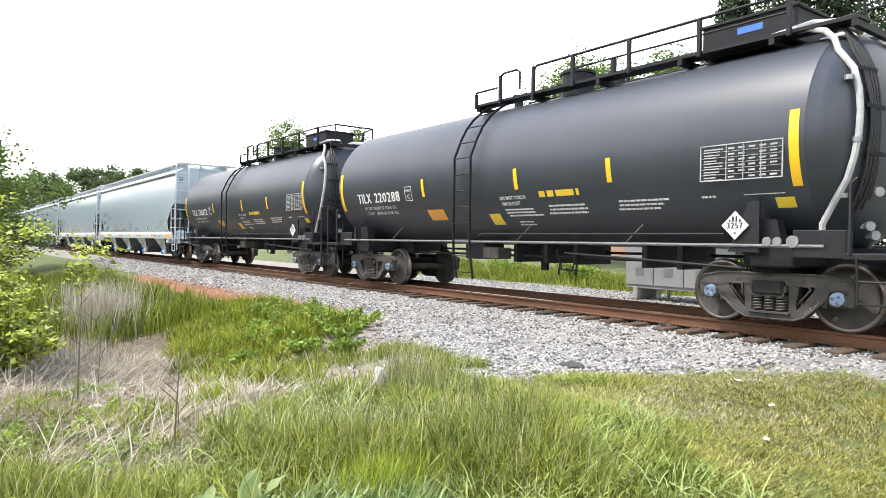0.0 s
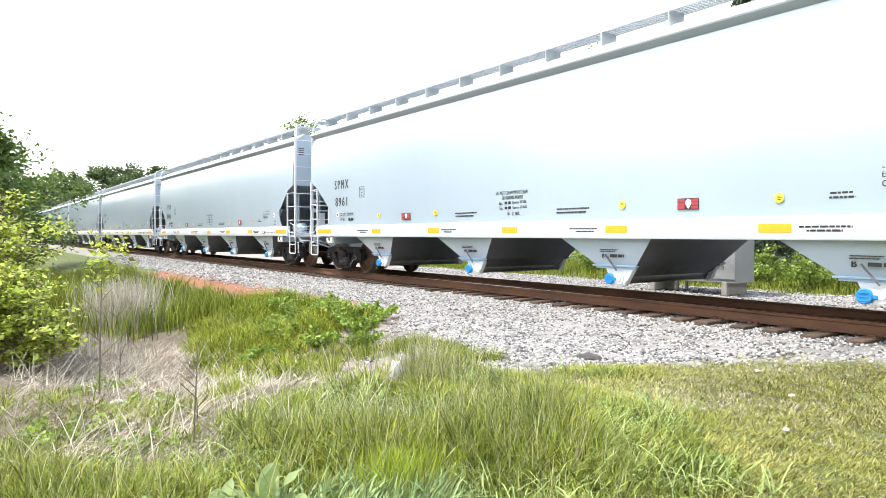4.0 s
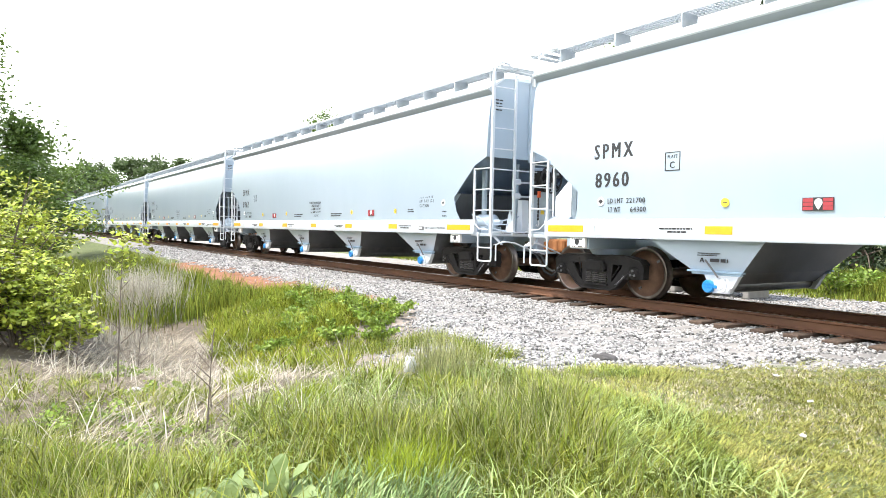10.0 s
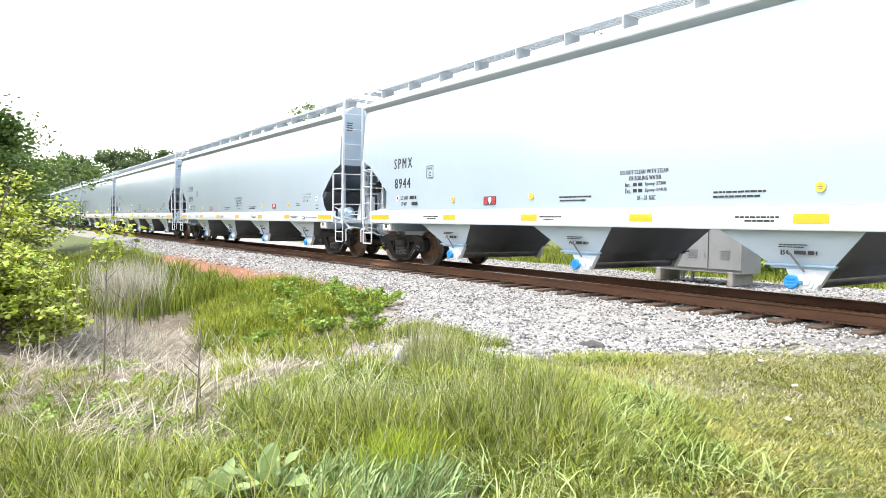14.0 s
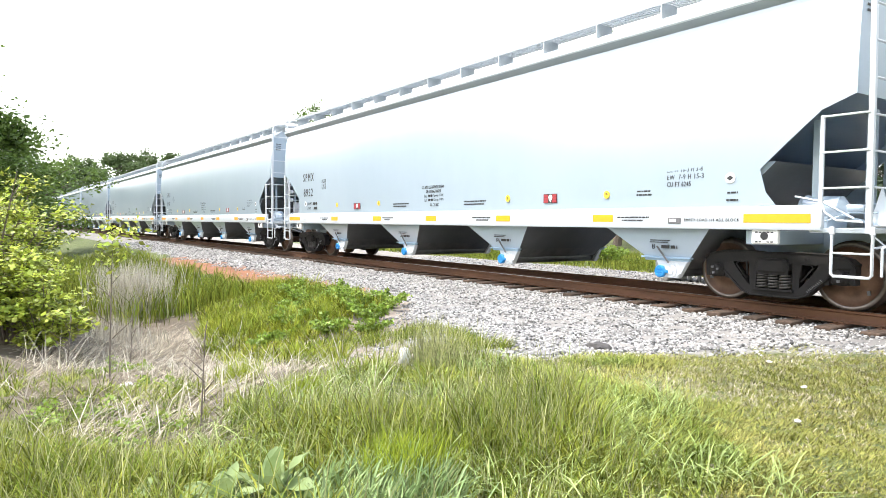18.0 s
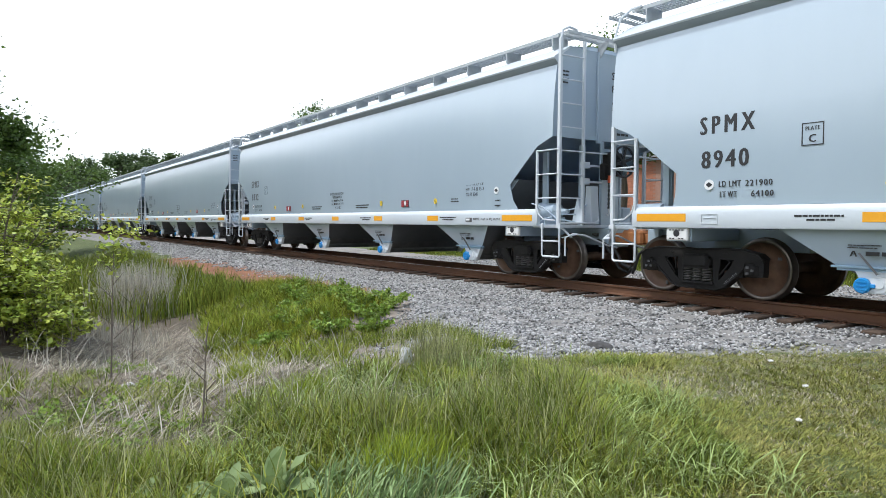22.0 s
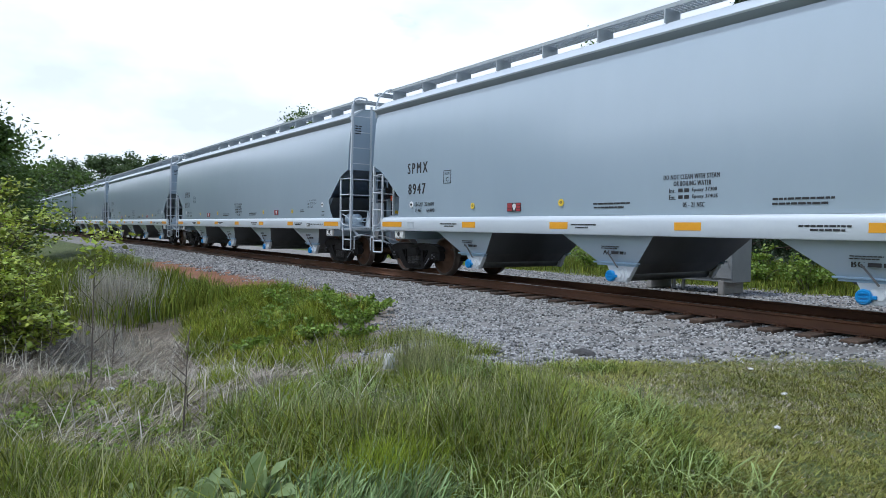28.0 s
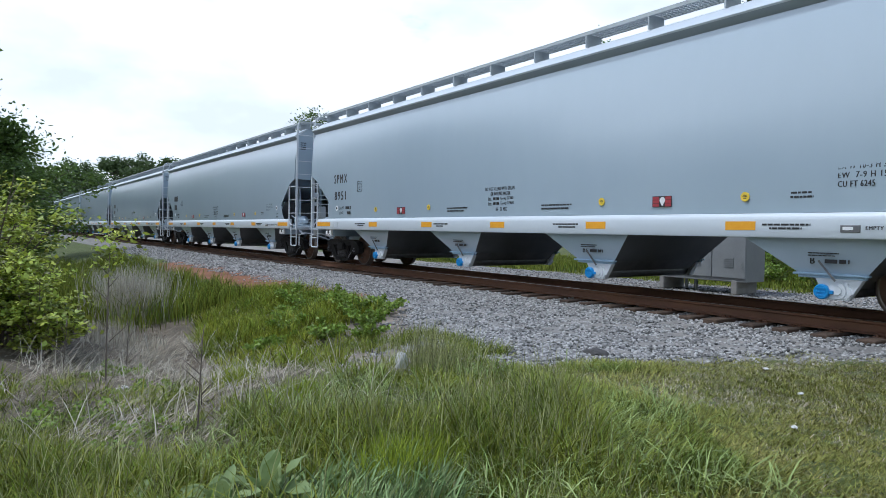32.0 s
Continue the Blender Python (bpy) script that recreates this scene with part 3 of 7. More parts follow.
def side_frame_mesh(mat):
    """A cast side frame seen from its side: deep arched top chord, sagging bottom chord, spring window, two windows beside it and two pedestals."""
    bm = bmesh.new()
    y0, y1 = -0.09, 0.09
    for s in (-1, 1):
        prism(bm, [(0.0, 0.735), (0.0, 0.60), (s * 0.40, 0.60), (s * 0.62, 0.595), (s * 0.74, 0.565), (s * 1.06, 0.575), (s * 1.08, 0.63), (s * 1.0, 0.70), (s * 0.74, 0.755), (s * 0.40, 0.765)], y0, y1)
        prism(bm, [(0.0, 0.125), (0.0, 0.225), (s * 0.30, 0.225), (s * 0.40, 0.30), (s * 0.58, 0.52), (s * 0.62, 0.60), (s * 0.80, 0.60), (s * 0.76, 0.44), (s * 0.47, 0.175), (s * 0.35, 0.125)], y0 + 0.008, y1 - 0.008)
        prism(bm, [(s * 0.265, 0.20), (s * 0.355, 0.20), (s * 0.375, 0.62), (s * 0.255, 0.62)], y0 + 0.016, y1 - 0.016)
        # raised rim round the window and the flange along the top
        tube(bm, [(s * 0.40, y0 - 0.004, 0.36), (s * 0.56, y0 - 0.004, 0.56), (s * 0.52, y0 - 0.004, 0.60), (s * 0.40, y0 - 0.004, 0.60), (s * 0.385, y0 - 0.004, 0.42)], 0.014, 5)
        tube(bm, [(0.0, y0, 0.735), (s * 0.40, y0, 0.757), (s * 0.74, y0, 0.745), (s * 1.0, y0, 0.69), (s * 1.07, y0, 0.62)], 0.017, 5)
        tube(bm, [(0.0, y0, 0.13), (s * 0.35, y0, 0.13), (s * 0.48, y0, 0.185), (s * 0.76, y0, 0.45)], 0.016, 5)
        prism(bm, [(s * 0.68, 0.34), (s * 0.75, 0.34), (s * 0.78, 0.60), (s * 0.68, 0.60)], y0 + 0.02, y1 - 0.02)
        prism(bm, [(s * 1.00, 0.36), (s * 1.07, 0.36), (s * 1.08, 0.60), (s * 1.00, 0.60)], y0 + 0.02, y1 - 0.02)
        box(bm, s * 0.889 - 0.13, s * 0.889 + 0.13, y0 + 0.02, y1 - 0.02, 0.525, 0.585, 0.01)
        box(bm, s * 0.889 - 0.115, s * 0.889 + 0.115, y0 - 0.02, y1 - 0.03, 0.35, 0.53, 0.035)
        for k in range(3):
            box(bm, s * (0.44 + 0.03 * k) - 0.012, s * (0.44 + 0.03 * k) + 0.012, y0 - 0.012, y0, 0.655 + 0.004 * k, 0.685 + 0.004 * k)
    box(bm, -0.25, 0.25, -0.14, 0.13, 0.50, 0.60, 0.012)
    box(bm, -0.235, 0.235, -0.15, -0.13, 0.44, 0.515, 0.008)
    box(bm, -0.29, 0.29, -0.13, 0.11, 0.20, 0.235, 0.006)
    bmesh.ops.recalc_face_normals(bm, faces=bm.faces)
    me = bpy.data.meshes.new("side_frame")
    bm.to_mesh(me)
    bm.free()
    me.materials.append(mat)
    return me


def chalk_mesh():
    """A slanting scrawl of chalk on the leg of a side frame."""
    rnd = random.Random(2)
    bm = bmesh.new()
    d, n = Vector((0.26, 0, 0.24)).normalized(), Vector((-0.24, 0, 0.26)).normalized()
    for k in range(9):
        c = Vector((0.49, -0.105, 0.235)) + d * (0.030 * k) + n * rnd.uniform(-0.006, 0.006)
        beam(bm, c - n * rnd.uniform(0.008, 0.02), c + n * rnd.uniform(0.008, 0.02) + d * rnd.uniform(-0.008, 0.008), 0.008, 0.003)
    me = bpy.data.meshes.new("chalk_mark")
    bm.to_mesh(me)
    bm.free()
    me.materials.append(LAGGING)
    return me


def spring_mesh():
    bm = bmesh.new()
    for cx in (-0.165, 0.0, 0.165):
        pts = []
        for i in range(45):
            a = i * math.tau / 8
            pts.append((cx + 0.068 * math.cos(a), -0.065 + 0.068 * math.sin(a), 0.235 + 0.22 * i / 44))
        tube(bm, pts, 0.017, 5)
    me = bpy.data.meshes.new("spring_nest")
    bm.to_mesh(me)
    bm.free()
    me.materials.append(SPRING)
    return me


WHEELSET = wheelset_mesh()
WHEELSET_BLUE = WHEELSET.copy()
WHEELSET_BLUE.materials[0] = TRUCK_DUSTY
WHEELSET_BLUE.materials[2] = CAP_BLUE
FRAMES = {"black": side_frame_mesh(TRUCK), "dusty": side_frame_mesh(TRUCK_DUSTY)}
SPRINGS = spring_mesh()
CHALK = chalk_mesh()


def truck(parent, x, finish):
    bm = bmesh.new()
    box(bm, -0.22, 0.22, -1.2, 1.2, 0.46, 0.66, 0.03)
    box(bm, -0.18, 0.18, -0.18, 0.18, 0.66, 0.82, 0.02)
    for s in (-1, 1):
        box(bm, s * 0.50 - 0.05, s * 0.50 + 0.05, -0.78, 0.78, 0.32, 0.40)
        box(bm, s * 0.43 - 0.035, s * 0.43 + 0.035, -0.83, -0.68, 0.28, 0.56)
        box(bm, s * 0.43 - 0.035, s * 0.43 + 0.035, 0.68, 0.83, 0.28, 0.56)
    t = part("truck", bm, TRUCK, parent)
    t.matrix_basis = pose(x, 0, 0)
    for s in (-1, 1):
        share("side_frame", FRAMES[finish], t, pose(0, s * 1.02, 0, 0, 0, 0 if s < 0 else 180))
        share("spring_nest", SPRINGS, t, pose(0, s * 1.02, 0, 0, 0, 0 if s < 0 else 180))
    share("chalk_mark", CHALK, t, pose(0, -1.02, 0))
    for s in (-1, 1):
        share("wheelset", WHEELSET if finish == "black" else WHEELSET_BLUE, t, pose(s * 0.889, 0, WR))
    return t


def coupler(parent, s, x0, x1):
    bm = bmesh.new()
    xs = sorted((s * x0, s * (x1 - 0.22)))
    box(bm, xs[0], xs[1], -0.10, 0.10, 0.76, 0.94, 0.02)
    xs = sorted((s * (x1 - 0.24), s * (x1 + 0.02)))
    box(bm, xs[0], xs[1], -0.19, 0.10, 0.72, 1.0, 0.04)
    xs = sorted((s * (x1 - 0.10), s * (x1 + 0.10)))
    box(bm, xs[0], xs[1], s * 0.06, s * 0.20, 0.74, 0.98, 0.03) if s > 0 else box(bm, xs[0], xs[1], -0.20, -0.06, 0.74, 0.98, 0.03)
    c = part("coupler", bm, COUPLER, parent, "rusty orange-brown knuckle coupler")
    bm = bmesh.new()
    pts = [(s * (x0 + 0.05), 0.32 * -s, 0.80), (s * (x1 - 0.25), 0.34 * -s, 0.62), (s * (x1 - 0.10), 0.30 * -s, 0.36), (s * x1, 0.24 * -s, 0.30), (s * (x1 + 0.03), 0.2 * -s, 0.33)]
    tube(bm, pts, 0.03, 7)
    part("air_hose", bm, RUBBER, c)


def hopper_profile():
    # half section of the body from the sill to the crown: distance from the middle, height
    return [(1.49, 1.36), (1.515, 1.9), (1.525, 2.4), (1.520, 2.8), (1.505, 3.2), (1.478, 3.6), (1.445, 3.9), (1.41, 4.10)]


def side_y(z):
    p = hopper_profile()
    return float(np.interp(z, [q[1] for q in p], [q[0] for q in p]))


def build_hopper():
    car = thing("covered_hopper_car", pose(0, TRACK_Y, 0), "light grey four-bay covered hopper car with orange tape", "railway car", "covered hoppers of the train")
    # side sheets, with the cut-back corners at both ends; the +x end carries the hand brake
    corner = {1: [(1.40, 8.39), (1.58, 8.25), (1.90, 8.17), (2.25, 8.57), (2.60, 8.98), (2.745, 9.36), (2.75, 9.39)],
              -1: [(1.40, 8.27), (1.58, 8.22), (1.90, 8.20), (2.25, 8.64), (2.60, 9.11), (2.745, 9.46), (2.75, 9.50)]}
    for s in (-1, 1):
        bm = bmesh.new()
        rows = []
        for z in (1.40, 1.58, 1.90, 2.25, 2.60, 2.745, 2.75, 3.0, 3.25, 3.5, 3.75, 3.95, 4.10):
            lo = -float(np.interp(z, *zip(*corner[-1])))
            hi = float(np.interp(z, *zip(*corner[1])))
            xs = [lo, lo + 0.6] + [lo + 0.6 + (hi - lo - 1.2) * k / 14 for k in range(1, 14)] + [hi - 0.6, hi]
            # the sheet waves a little between its inner posts
            rows.append([bm.verts.new((x, s * (side_y(z) + 0.0014 * math.sin(x * 3.2) * math.sin((z - 1.4) * 1.9)), z)) for x in xs])
        for a, b in zip(rows, rows[1:]):
            for k in range(len(a) - 1):
                f = bm.faces.new((a[k], a[k + 1], b[k + 1], b[k]) if s < 0 else (a[k + 1], a[k], b[k], b[k + 1]))
                f.smooth = True
        bmesh.ops.recalc_face_normals(bm, faces=bm.faces)
        bmesh.ops.solidify(bm, geom=list(bm.faces), thickness=0.012)
        bmesh.ops.recalc_face_normals(bm, faces=bm.faces)
        part("side_sheet", bm, PAINT, car)
        # side sill: upright web under a rounded shoulder, with a turned-in lip below
        bm = bmesh.new()
        q = [(1.46, 1.40), (1.50, 1.395), (1.535, 1.375), (1.556, 1.345), (1.565, 1.30), (1.565, 1.09), (1.556, 1.07), (1.50, 1.068), (1.50, 1.08), (1.46, 1.08)]
        a = [bm.verts.new((-9.0, s * y, z)) for y, z in q]
        b = [bm.verts.new((9.02, s * y, z)) for y, z in q]
        bm.faces.new(a)
        bm.faces.new(b[::-1])
        for k in range(len(q)):
            bm.faces.new((a[k], b[k], b[(k + 1) % len(q)], a[(k + 1) % len(q)])).smooth = k < 4
        bmesh.ops.recalc_face_normals(bm, faces=bm.faces)
        part("side_sill", bm, SILL, car)
        # flared eave, shade painted on its underside in darker grey, and sloping roof edge
        bm = bmesh.new()
        q = [(1.40, 4.10), (1.505, 4.195), (1.515, 4.225), (1.50, 4.25), (1.08, 4.50), (1.06, 4.48), (1.40, 4.24)]
        a = [bm.verts.new((-9.52, s * y, z)) for y, z in q]
        b = [bm.verts.new((9.41, s * y, z)) for y, z in q]
        bm.faces.new(a)
        bm.faces.new(b[::-1])
        for k in range(len(q)):
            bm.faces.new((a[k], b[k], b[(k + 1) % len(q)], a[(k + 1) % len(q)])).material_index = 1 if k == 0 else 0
        bmesh.ops.recalc_face_normals(bm, faces=bm.faces)
        part("eave", bm, (SILL, EAVE_SHADE), car)
    # roof
    bm = bmesh.new()
    q = [(-1.10, 4.48), (-0.5, 4.56), (0.5, 4.56), (1.10, 4.48)]
    a = [bm.verts.new((-9.50, y, z)) for y, z in q]
    b = [bm.verts.new((9.39, y, z)) for y, z in q]
    for k in range(3):
        bm.faces.new((a[k], b[k], b[k + 1], a[k + 1]))
    bmesh.ops.solidify(bm, geom=list(bm.faces), thickness=0.02)
    part("roof", bm, PAINT, car)
    # running boards on brackets and loading hatches
    for s in (-1, 1):
        bm = bmesh.new()
        ya, yb = sorted((s * 0.78, s * 1.18))
        for y in (ya, yb - 0.02):
            box(bm, -9.4, 9.4, y, y + 0.02, 4.70, 4.765)
        x = -9.4
        while x < 9.4:
            box(bm, x, x + 0.014, ya, yb, 4.725, 4.755)
            x += 0.075
        for k in range(5):
            y = ya + 0.07 * k + 0.04
            box(bm, -9.4, 9.4, y, y + 0.010, 4.73, 4.75)
        board = part("running_board", bm, GRATE, car)
        for k in range(14):
            bm = bmesh.new()
            x = -9.1 + k * 18.1 / 13
            prism(bm, [(x - 0.012, 4.48), (x + 0.012, 4.48), (x + 0.012, 4.72), (x - 0.012, 4.72)], ya, yb)
            part("bracket", bm, GRATE, board)
    for x in (-7.2, -4.4, -1.5, 1.5, 4.4, 7.2):
        bm = bmesh.new()
        box(bm, x - 1.2, x + 1.2, -0.33, 0.33, 4.57, 4.70, 0.03)
        part("hatch", bm, SILL, car)
    # end sheets, slope sheets and corner posts
    for s in (-1, 1):
        e = 9.37 if s > 0 else 9.48
        bm = bmesh.new()
        q = [(-1.50, 2.76), (-1.485, 3.4), (-1.455, 3.8), (-1.40, 4.10), (-1.49, 4.235), (-1.08, 4.49), (1.08, 4.49), (1.49, 4.235), (1.40, 4.10), (1.455, 3.8), (1.485, 3.4), (1.50, 2.76)]
        v = [bm.verts.new((s * e, y, z)) for y, z in q]
        w = [bm.verts.new((s * (e - 0.03), y, z)) for y, z in q]
        bm.faces.new(v)
        bm.faces.new(w[::-1])
        for k in range(len(q)):
            bm.faces.new((v[k], w[k], w[(k + 1) % len(q)], v[(k + 1) % len(q)]))
        bmesh.ops.recalc_face_normals(bm, faces=bm.faces)
        sheet = part("end_sheet", bm, PAINT, car)
        for y in (-0.30, 0.95):
            bm = bmesh.new()
            xa, xb = sorted((s * e, s * (e + 0.06)))
            box(bm, xa, xb, y - 0.045, y + 0.045, 2.70, 4.48, 0.006)
            part("end_post", bm, PAINT, sheet)
        bm = bmesh.new()
        v = [bm.verts.new(p) for p in ((s * (e - 0.03), -1.48, 2.775), (s * (e - 0.03), 1.48, 2.775), (s * (e - 0.75), 1.46, 2.52), (s * (e - 2.5), 1.42, 1.05), (s * (e - 2.5), -1.42, 1.05), (s * (e - 0.75), -1.46, 2.52))]
        bm.faces.new((v[0], v[1], v[2], v[5]))
        bm.faces.new((v[5], v[2], v[3], v[4]))
        bmesh.ops.solidify(bm, geom=list(bm.faces), thickness=0.02)
        bmesh.ops.recalc_face_normals(bm, faces=bm.faces)
        part("slope_sheet", bm, PAINT, car)
        # platform, centre sill, draft box with its slot, struts
        bm = bmesh.new()
        xa, xb = sorted((s * 8.85, s * 9.56))
        box(bm, xa, xb, -1.5, 1.5, 1.04, 1.10, 0.008)
        part("end_platform", bm, SILL, car)
        bm = bmesh.new()
        xa, xb = sorted((s * 6.8, s * 9.66))
        box(bm, xa, xb, -0.20, 0.20, 0.70, 1.06, 0.01)
        xa, xb = sorted((s * 9.44, s * 9.70))
        box(bm, xa, xb, -0.30, 0.30, 0.66, 1.035, 0.015)
        xa, xb = sorted((s * 7.95, s * 8.4))
        box(bm, xa, xb, -1.45, 1.45, 0.86, 1.06, 0.01)
        sill = part("centre_sill", bm, PAINT, car)
        bm = bmesh.new()
        tube(bm, [(s * 9.26, -0.206, 0.90), (s * 9.36, -0.206, 0.90)], 0.035, 8)
        box(bm, s * 9.30 - 0.11, s * 9.30 + 0.11, -0.215, -0.198, 0.885, 0.925, 0.004)
        part("draft_key", bm, GREY_PIPE, sill)
        for y in (-1.05, -0.45, 0.45, 1.05):
            bm = bmesh.new()
            x = 9.12 if abs(y) < 0.6 else 8.72
            zt = 2.775 - (e - 0.03 - x) * (0.36 if e - 0.03 - x < 0.72 else 0.5)
            beam(bm, (s * x, y, 1.08), (s * x, y, zt - 0.01), 0.12, 0.06)
            part("strut", bm, PAINT, car)
        # corner ladders: the tall one stands at the near corner of the brake end
        tall = -1 if s > 0 else 1
        lx, px0 = (9.56, 9.01) if s > 0 else (9.47, 8.96)
        for y in (-1, 1):
            up = y == tall
            zt = 4.56 if up else 2.76
            bm = bmesh.new()
            beam(bm, (s * lx, y * 1.50, 1.04), (s * lx, y * 1.50, min(zt, 2.8)), 0.062, 0.06)
            if up:
                beam(bm, (s * lx, y * 1.50, 2.8), (s * (lx - 0.04), y * 1.455, zt), 0.062, 0.06)
                tube(bm, [(s * (lx - 0.04), y * 1.455, zt - 0.02), (s * (lx - 0.05), y * 1.40, 4.72), (s * (lx - 0.07), y * 1.22, 4.80), (s * (lx - 0.10), y * 1.0, 4.79), (s * (lx - 0.14), y * 0.94, 4.72)], 0.024, 7)
            lad = part("corner_post", bm, RAILING, car)
            bm = bmesh.new()
            beam(bm, (s * (lx + 0.01), y * 0.89, 1.08), (s * (lx + 0.01), y * 0.89, zt if up else 2.6), 0.05, 0.05)
            part("ladder_rail", bm, RAILING, lad)
            for k in range(7 if up else 3):
                z = 1.60 + 0.44 * k
                yy = y * (1.50 - max(0, z - 2.8) * 0.026)
                bm = bmesh.new()
                tube(bm, [(s * (lx + 0.01), yy, z), (s * (lx + 0.02), y * 0.89, z)], 0.014, 6)
                part("rung", bm, RAILING, lad)
            bm = bmesh.new()
            beam(bm, (s * px0, y * 1.545, 1.12), (s * px0, y * 1.545, 2.52), 0.045, 0.035)
            side = part("side_ladder", bm, RAILING, car)
            for k in range(3):
                bm = bmesh.new()
                z = 1.60 + 0.45 * k
                tube(bm, [(s * px0, y * 1.56, z), (s * lx, y * 1.54, z)], 0.014, 6)
                part("rung", bm, RAILING, side)
            # bent step below the corner
            x0, x1 = (9.15, 9.62) if s > 0 else (8.96, 9.43)
            bm = bmesh.new()
            tube(bm, [(s * x0, y * 1.53, 1.08), (s * x0, y * 1.53, 0.53), (s * (x0 + 0.03), y * 1.53, 0.50), (s * (x1 - 0.03), y * 1.53, 0.50), (s * x1, y * 1.53, 0.53), (s * x1, y * 1.53, 1.08)], 0.019, 7)
            tube(bm, [(s * x0, y * 1.53, 0.79), (s * x1, y * 1.53, 0.79)], 0.016, 6)
            for xx in (x0, x1):
                box(bm, s * xx - 0.03, s * xx + 0.03, y * 1.53 - 0.02, y * 1.53 + 0.02, 1.02, 1.12, 0.006)
            part("stirrup_step", bm, RAILING, car)
            # curled grab at the end of the sill
            bm = bmesh.new()
            tube(bm, [(s * px0, y * 1.56, 1.45), (s * (px0 + 0.06), y * 1.56, 1.30), (s * (px0 + 0.20), y * 1.56, 1.20), (s * (lx - 0.05), y * 1.55, 1.18)], 0.014, 6)
            part("sill_grab", bm, RAILING, car)
            bm = bmesh.new()
            cx = 8.27 if s > 0 else 8.16
            box(bm, s * cx - 0.19, s * cx + 0.19, y * 1.50 - 0.035, y * 1.50 + 0.035, 0.875, 1.068, 0.014)
            pad = part("jacking_pad", bm, TRIM, car)
            # no opening is cut: a black disc paints the dark of the jacking hole
            bm = bmesh.new()
            tube(bm, [(s * cx, y * 1.52, 0.985), (s * cx, y * 1.541, 0.985)], 0.055, 12)
            part("jacking_hole", bm, BLACK_INK, pad)
            bm = bmesh.new()
            for k in range(5):
                for zz in (1.035, 0.905):
                    xx = s * cx - 0.13 + 0.055 * k
                    if not (zz < 1 and k == 2):
                        box(bm, xx, xx + 0.035, y * 1.537 - 0.003, y * 1.537 + 0.003, zz - 0.009, zz + 0.009)
            tagged(part("pad_writing", bm, BLACK_INK, pad), kind="stuff")
            # hand grab that climbs from the corner to the running board
            if not up:
                bm = bmesh.new()
                tube(bm, [(s * (e + 0.03), y * 1.44, 4.02), (s * (e + 0.02), y * 1.47, 4.28), (s * (e - 0.03), y * 1.40, 4.58), (s * (e - 0.12), y * 1.24, 4.74), (s * (e - 0.30), y * 1.20, 4.76)], 0.022, 7)
                part("roof_grab", bm, RAILING, car)
        # grating across the end of the roof on two brackets
        bm = bmesh.new()
        for x in (e - 0.02, e + 0.24):
            xa, xb = sorted((s * x, s * (x + 0.02)))
            box(bm, xa, xb, -1.38, 1.38, 4.64, 4.70)
        for k in range(36):
            y = -1.37 + 2.74 * k / 35
            beam(bm, (s * (e - 0.01), y - 0.03, 4.68), (s * (e + 0.25), y + 0.03, 4.68), 0.012, 0.02)
        across = part("end_running_board", bm, GRATE, car)
        for y in (-0.30, 0.95):
            bm = bmesh.new()
            prism(bm, [(s * e, 4.64), (s * (e + 0.25), 4.64), (s * (e + 0.25), 4.58), (s * e, 4.30)], y - 0.012, y + 0.012)
            part("bracket", bm, GRATE, across)
        coupler(car, s, 9.4, 10.16)
        # uncoupling lever with its bracket and hanging handle
        bm = bmesh.new()
        tube(bm, [(s * 9.70, -1.46, 0.52), (s * 9.70, -1.46, 0.86), (s * 9.74, -1.30, 0.93), (s * 9.76, -1.0, 0.90), (s * 9.78, -0.4, 0.70), (s * 9.80, -0.16, 0.66)], 0.017, 7)
        beam(bm, (s * 9.50, -1.38, 1.06), (s * 9.70, -1.30, 0.86), 0.10, 0.014)
        beam(bm, (s * 9.62, -1.47, 0.86), (s * 9.78, -1.24, 0.92), 0.09, 0.014)
        part("uncoupling_lever", bm, RAILING, car)
        bm = bmesh.new()
        tube(bm, [(s * (lx + 0.02), -0.89, 2.48), (s * (lx + 0.05), 0.89, 2.48)], 0.015, 6)
        part("end_handrail", bm, RAILING, car)
        bm = bmesh.new()
        tube(bm, [(s * (lx + 0.02), -1.46, 1.13), (s * (lx + 0.06), -0.6, 1.13), (s * (lx + 0.06), -0.5, 1.18), (s * (lx + 0.02), -0.48, 1.24)], 0.02, 6)
        part("end_handrail", bm, RAILING, car)
        # air hose that hangs and loops beside the coupler
        bm = bmesh.new()
        tube(bm, [(s * 9.66, -0.34, 0.70), (s * 9.84, -0.36, 0.56), (s * 9.98, -0.30, 0.28), (s * 10.10, -0.20, 0.20), (s * 10.17, -0.12, 0.30)], 0.028, 7)
        part("air_hose", bm, RUBBER, car)
    # bell-crank panel and hand brake at the +x end
    bm = bmesh.new()
    box(bm, 9.42, 9.45, -0.22, 0.28, 1.10, 2.60, 0.004)
    box(bm, 9.40, 9.47, -0.26, -0.20, 1.10, 2.74, 0.004)
    box(bm, 9.40, 9.47, 0.26, 0.32, 1.10, 2.74, 0.004)
    panel = part("brake_panel", bm, PAINT, car)
    bm = bmesh.new()
    prism(bm, [(-0.055, -0.045), (0.055, -0.045), (0.055, 0.02), (0.0, 0.06), (-0.055, 0.02)], -0.003, 0.003)
    warn = part("decal", bm, YELLOW_INK, panel, "small yellow warning decal")
    warn.matrix_basis = pose(9.456, 0.06, 1.60, 0, 0, 90)
    bm = bmesh.new()
    ring = [(9.79, 0.30 * math.cos(k * math.tau / 24), 2.33 + 0.30 * math.sin(k * math.tau / 24)) for k in range(25)]
    tube(bm, ring, 0.022, 6)
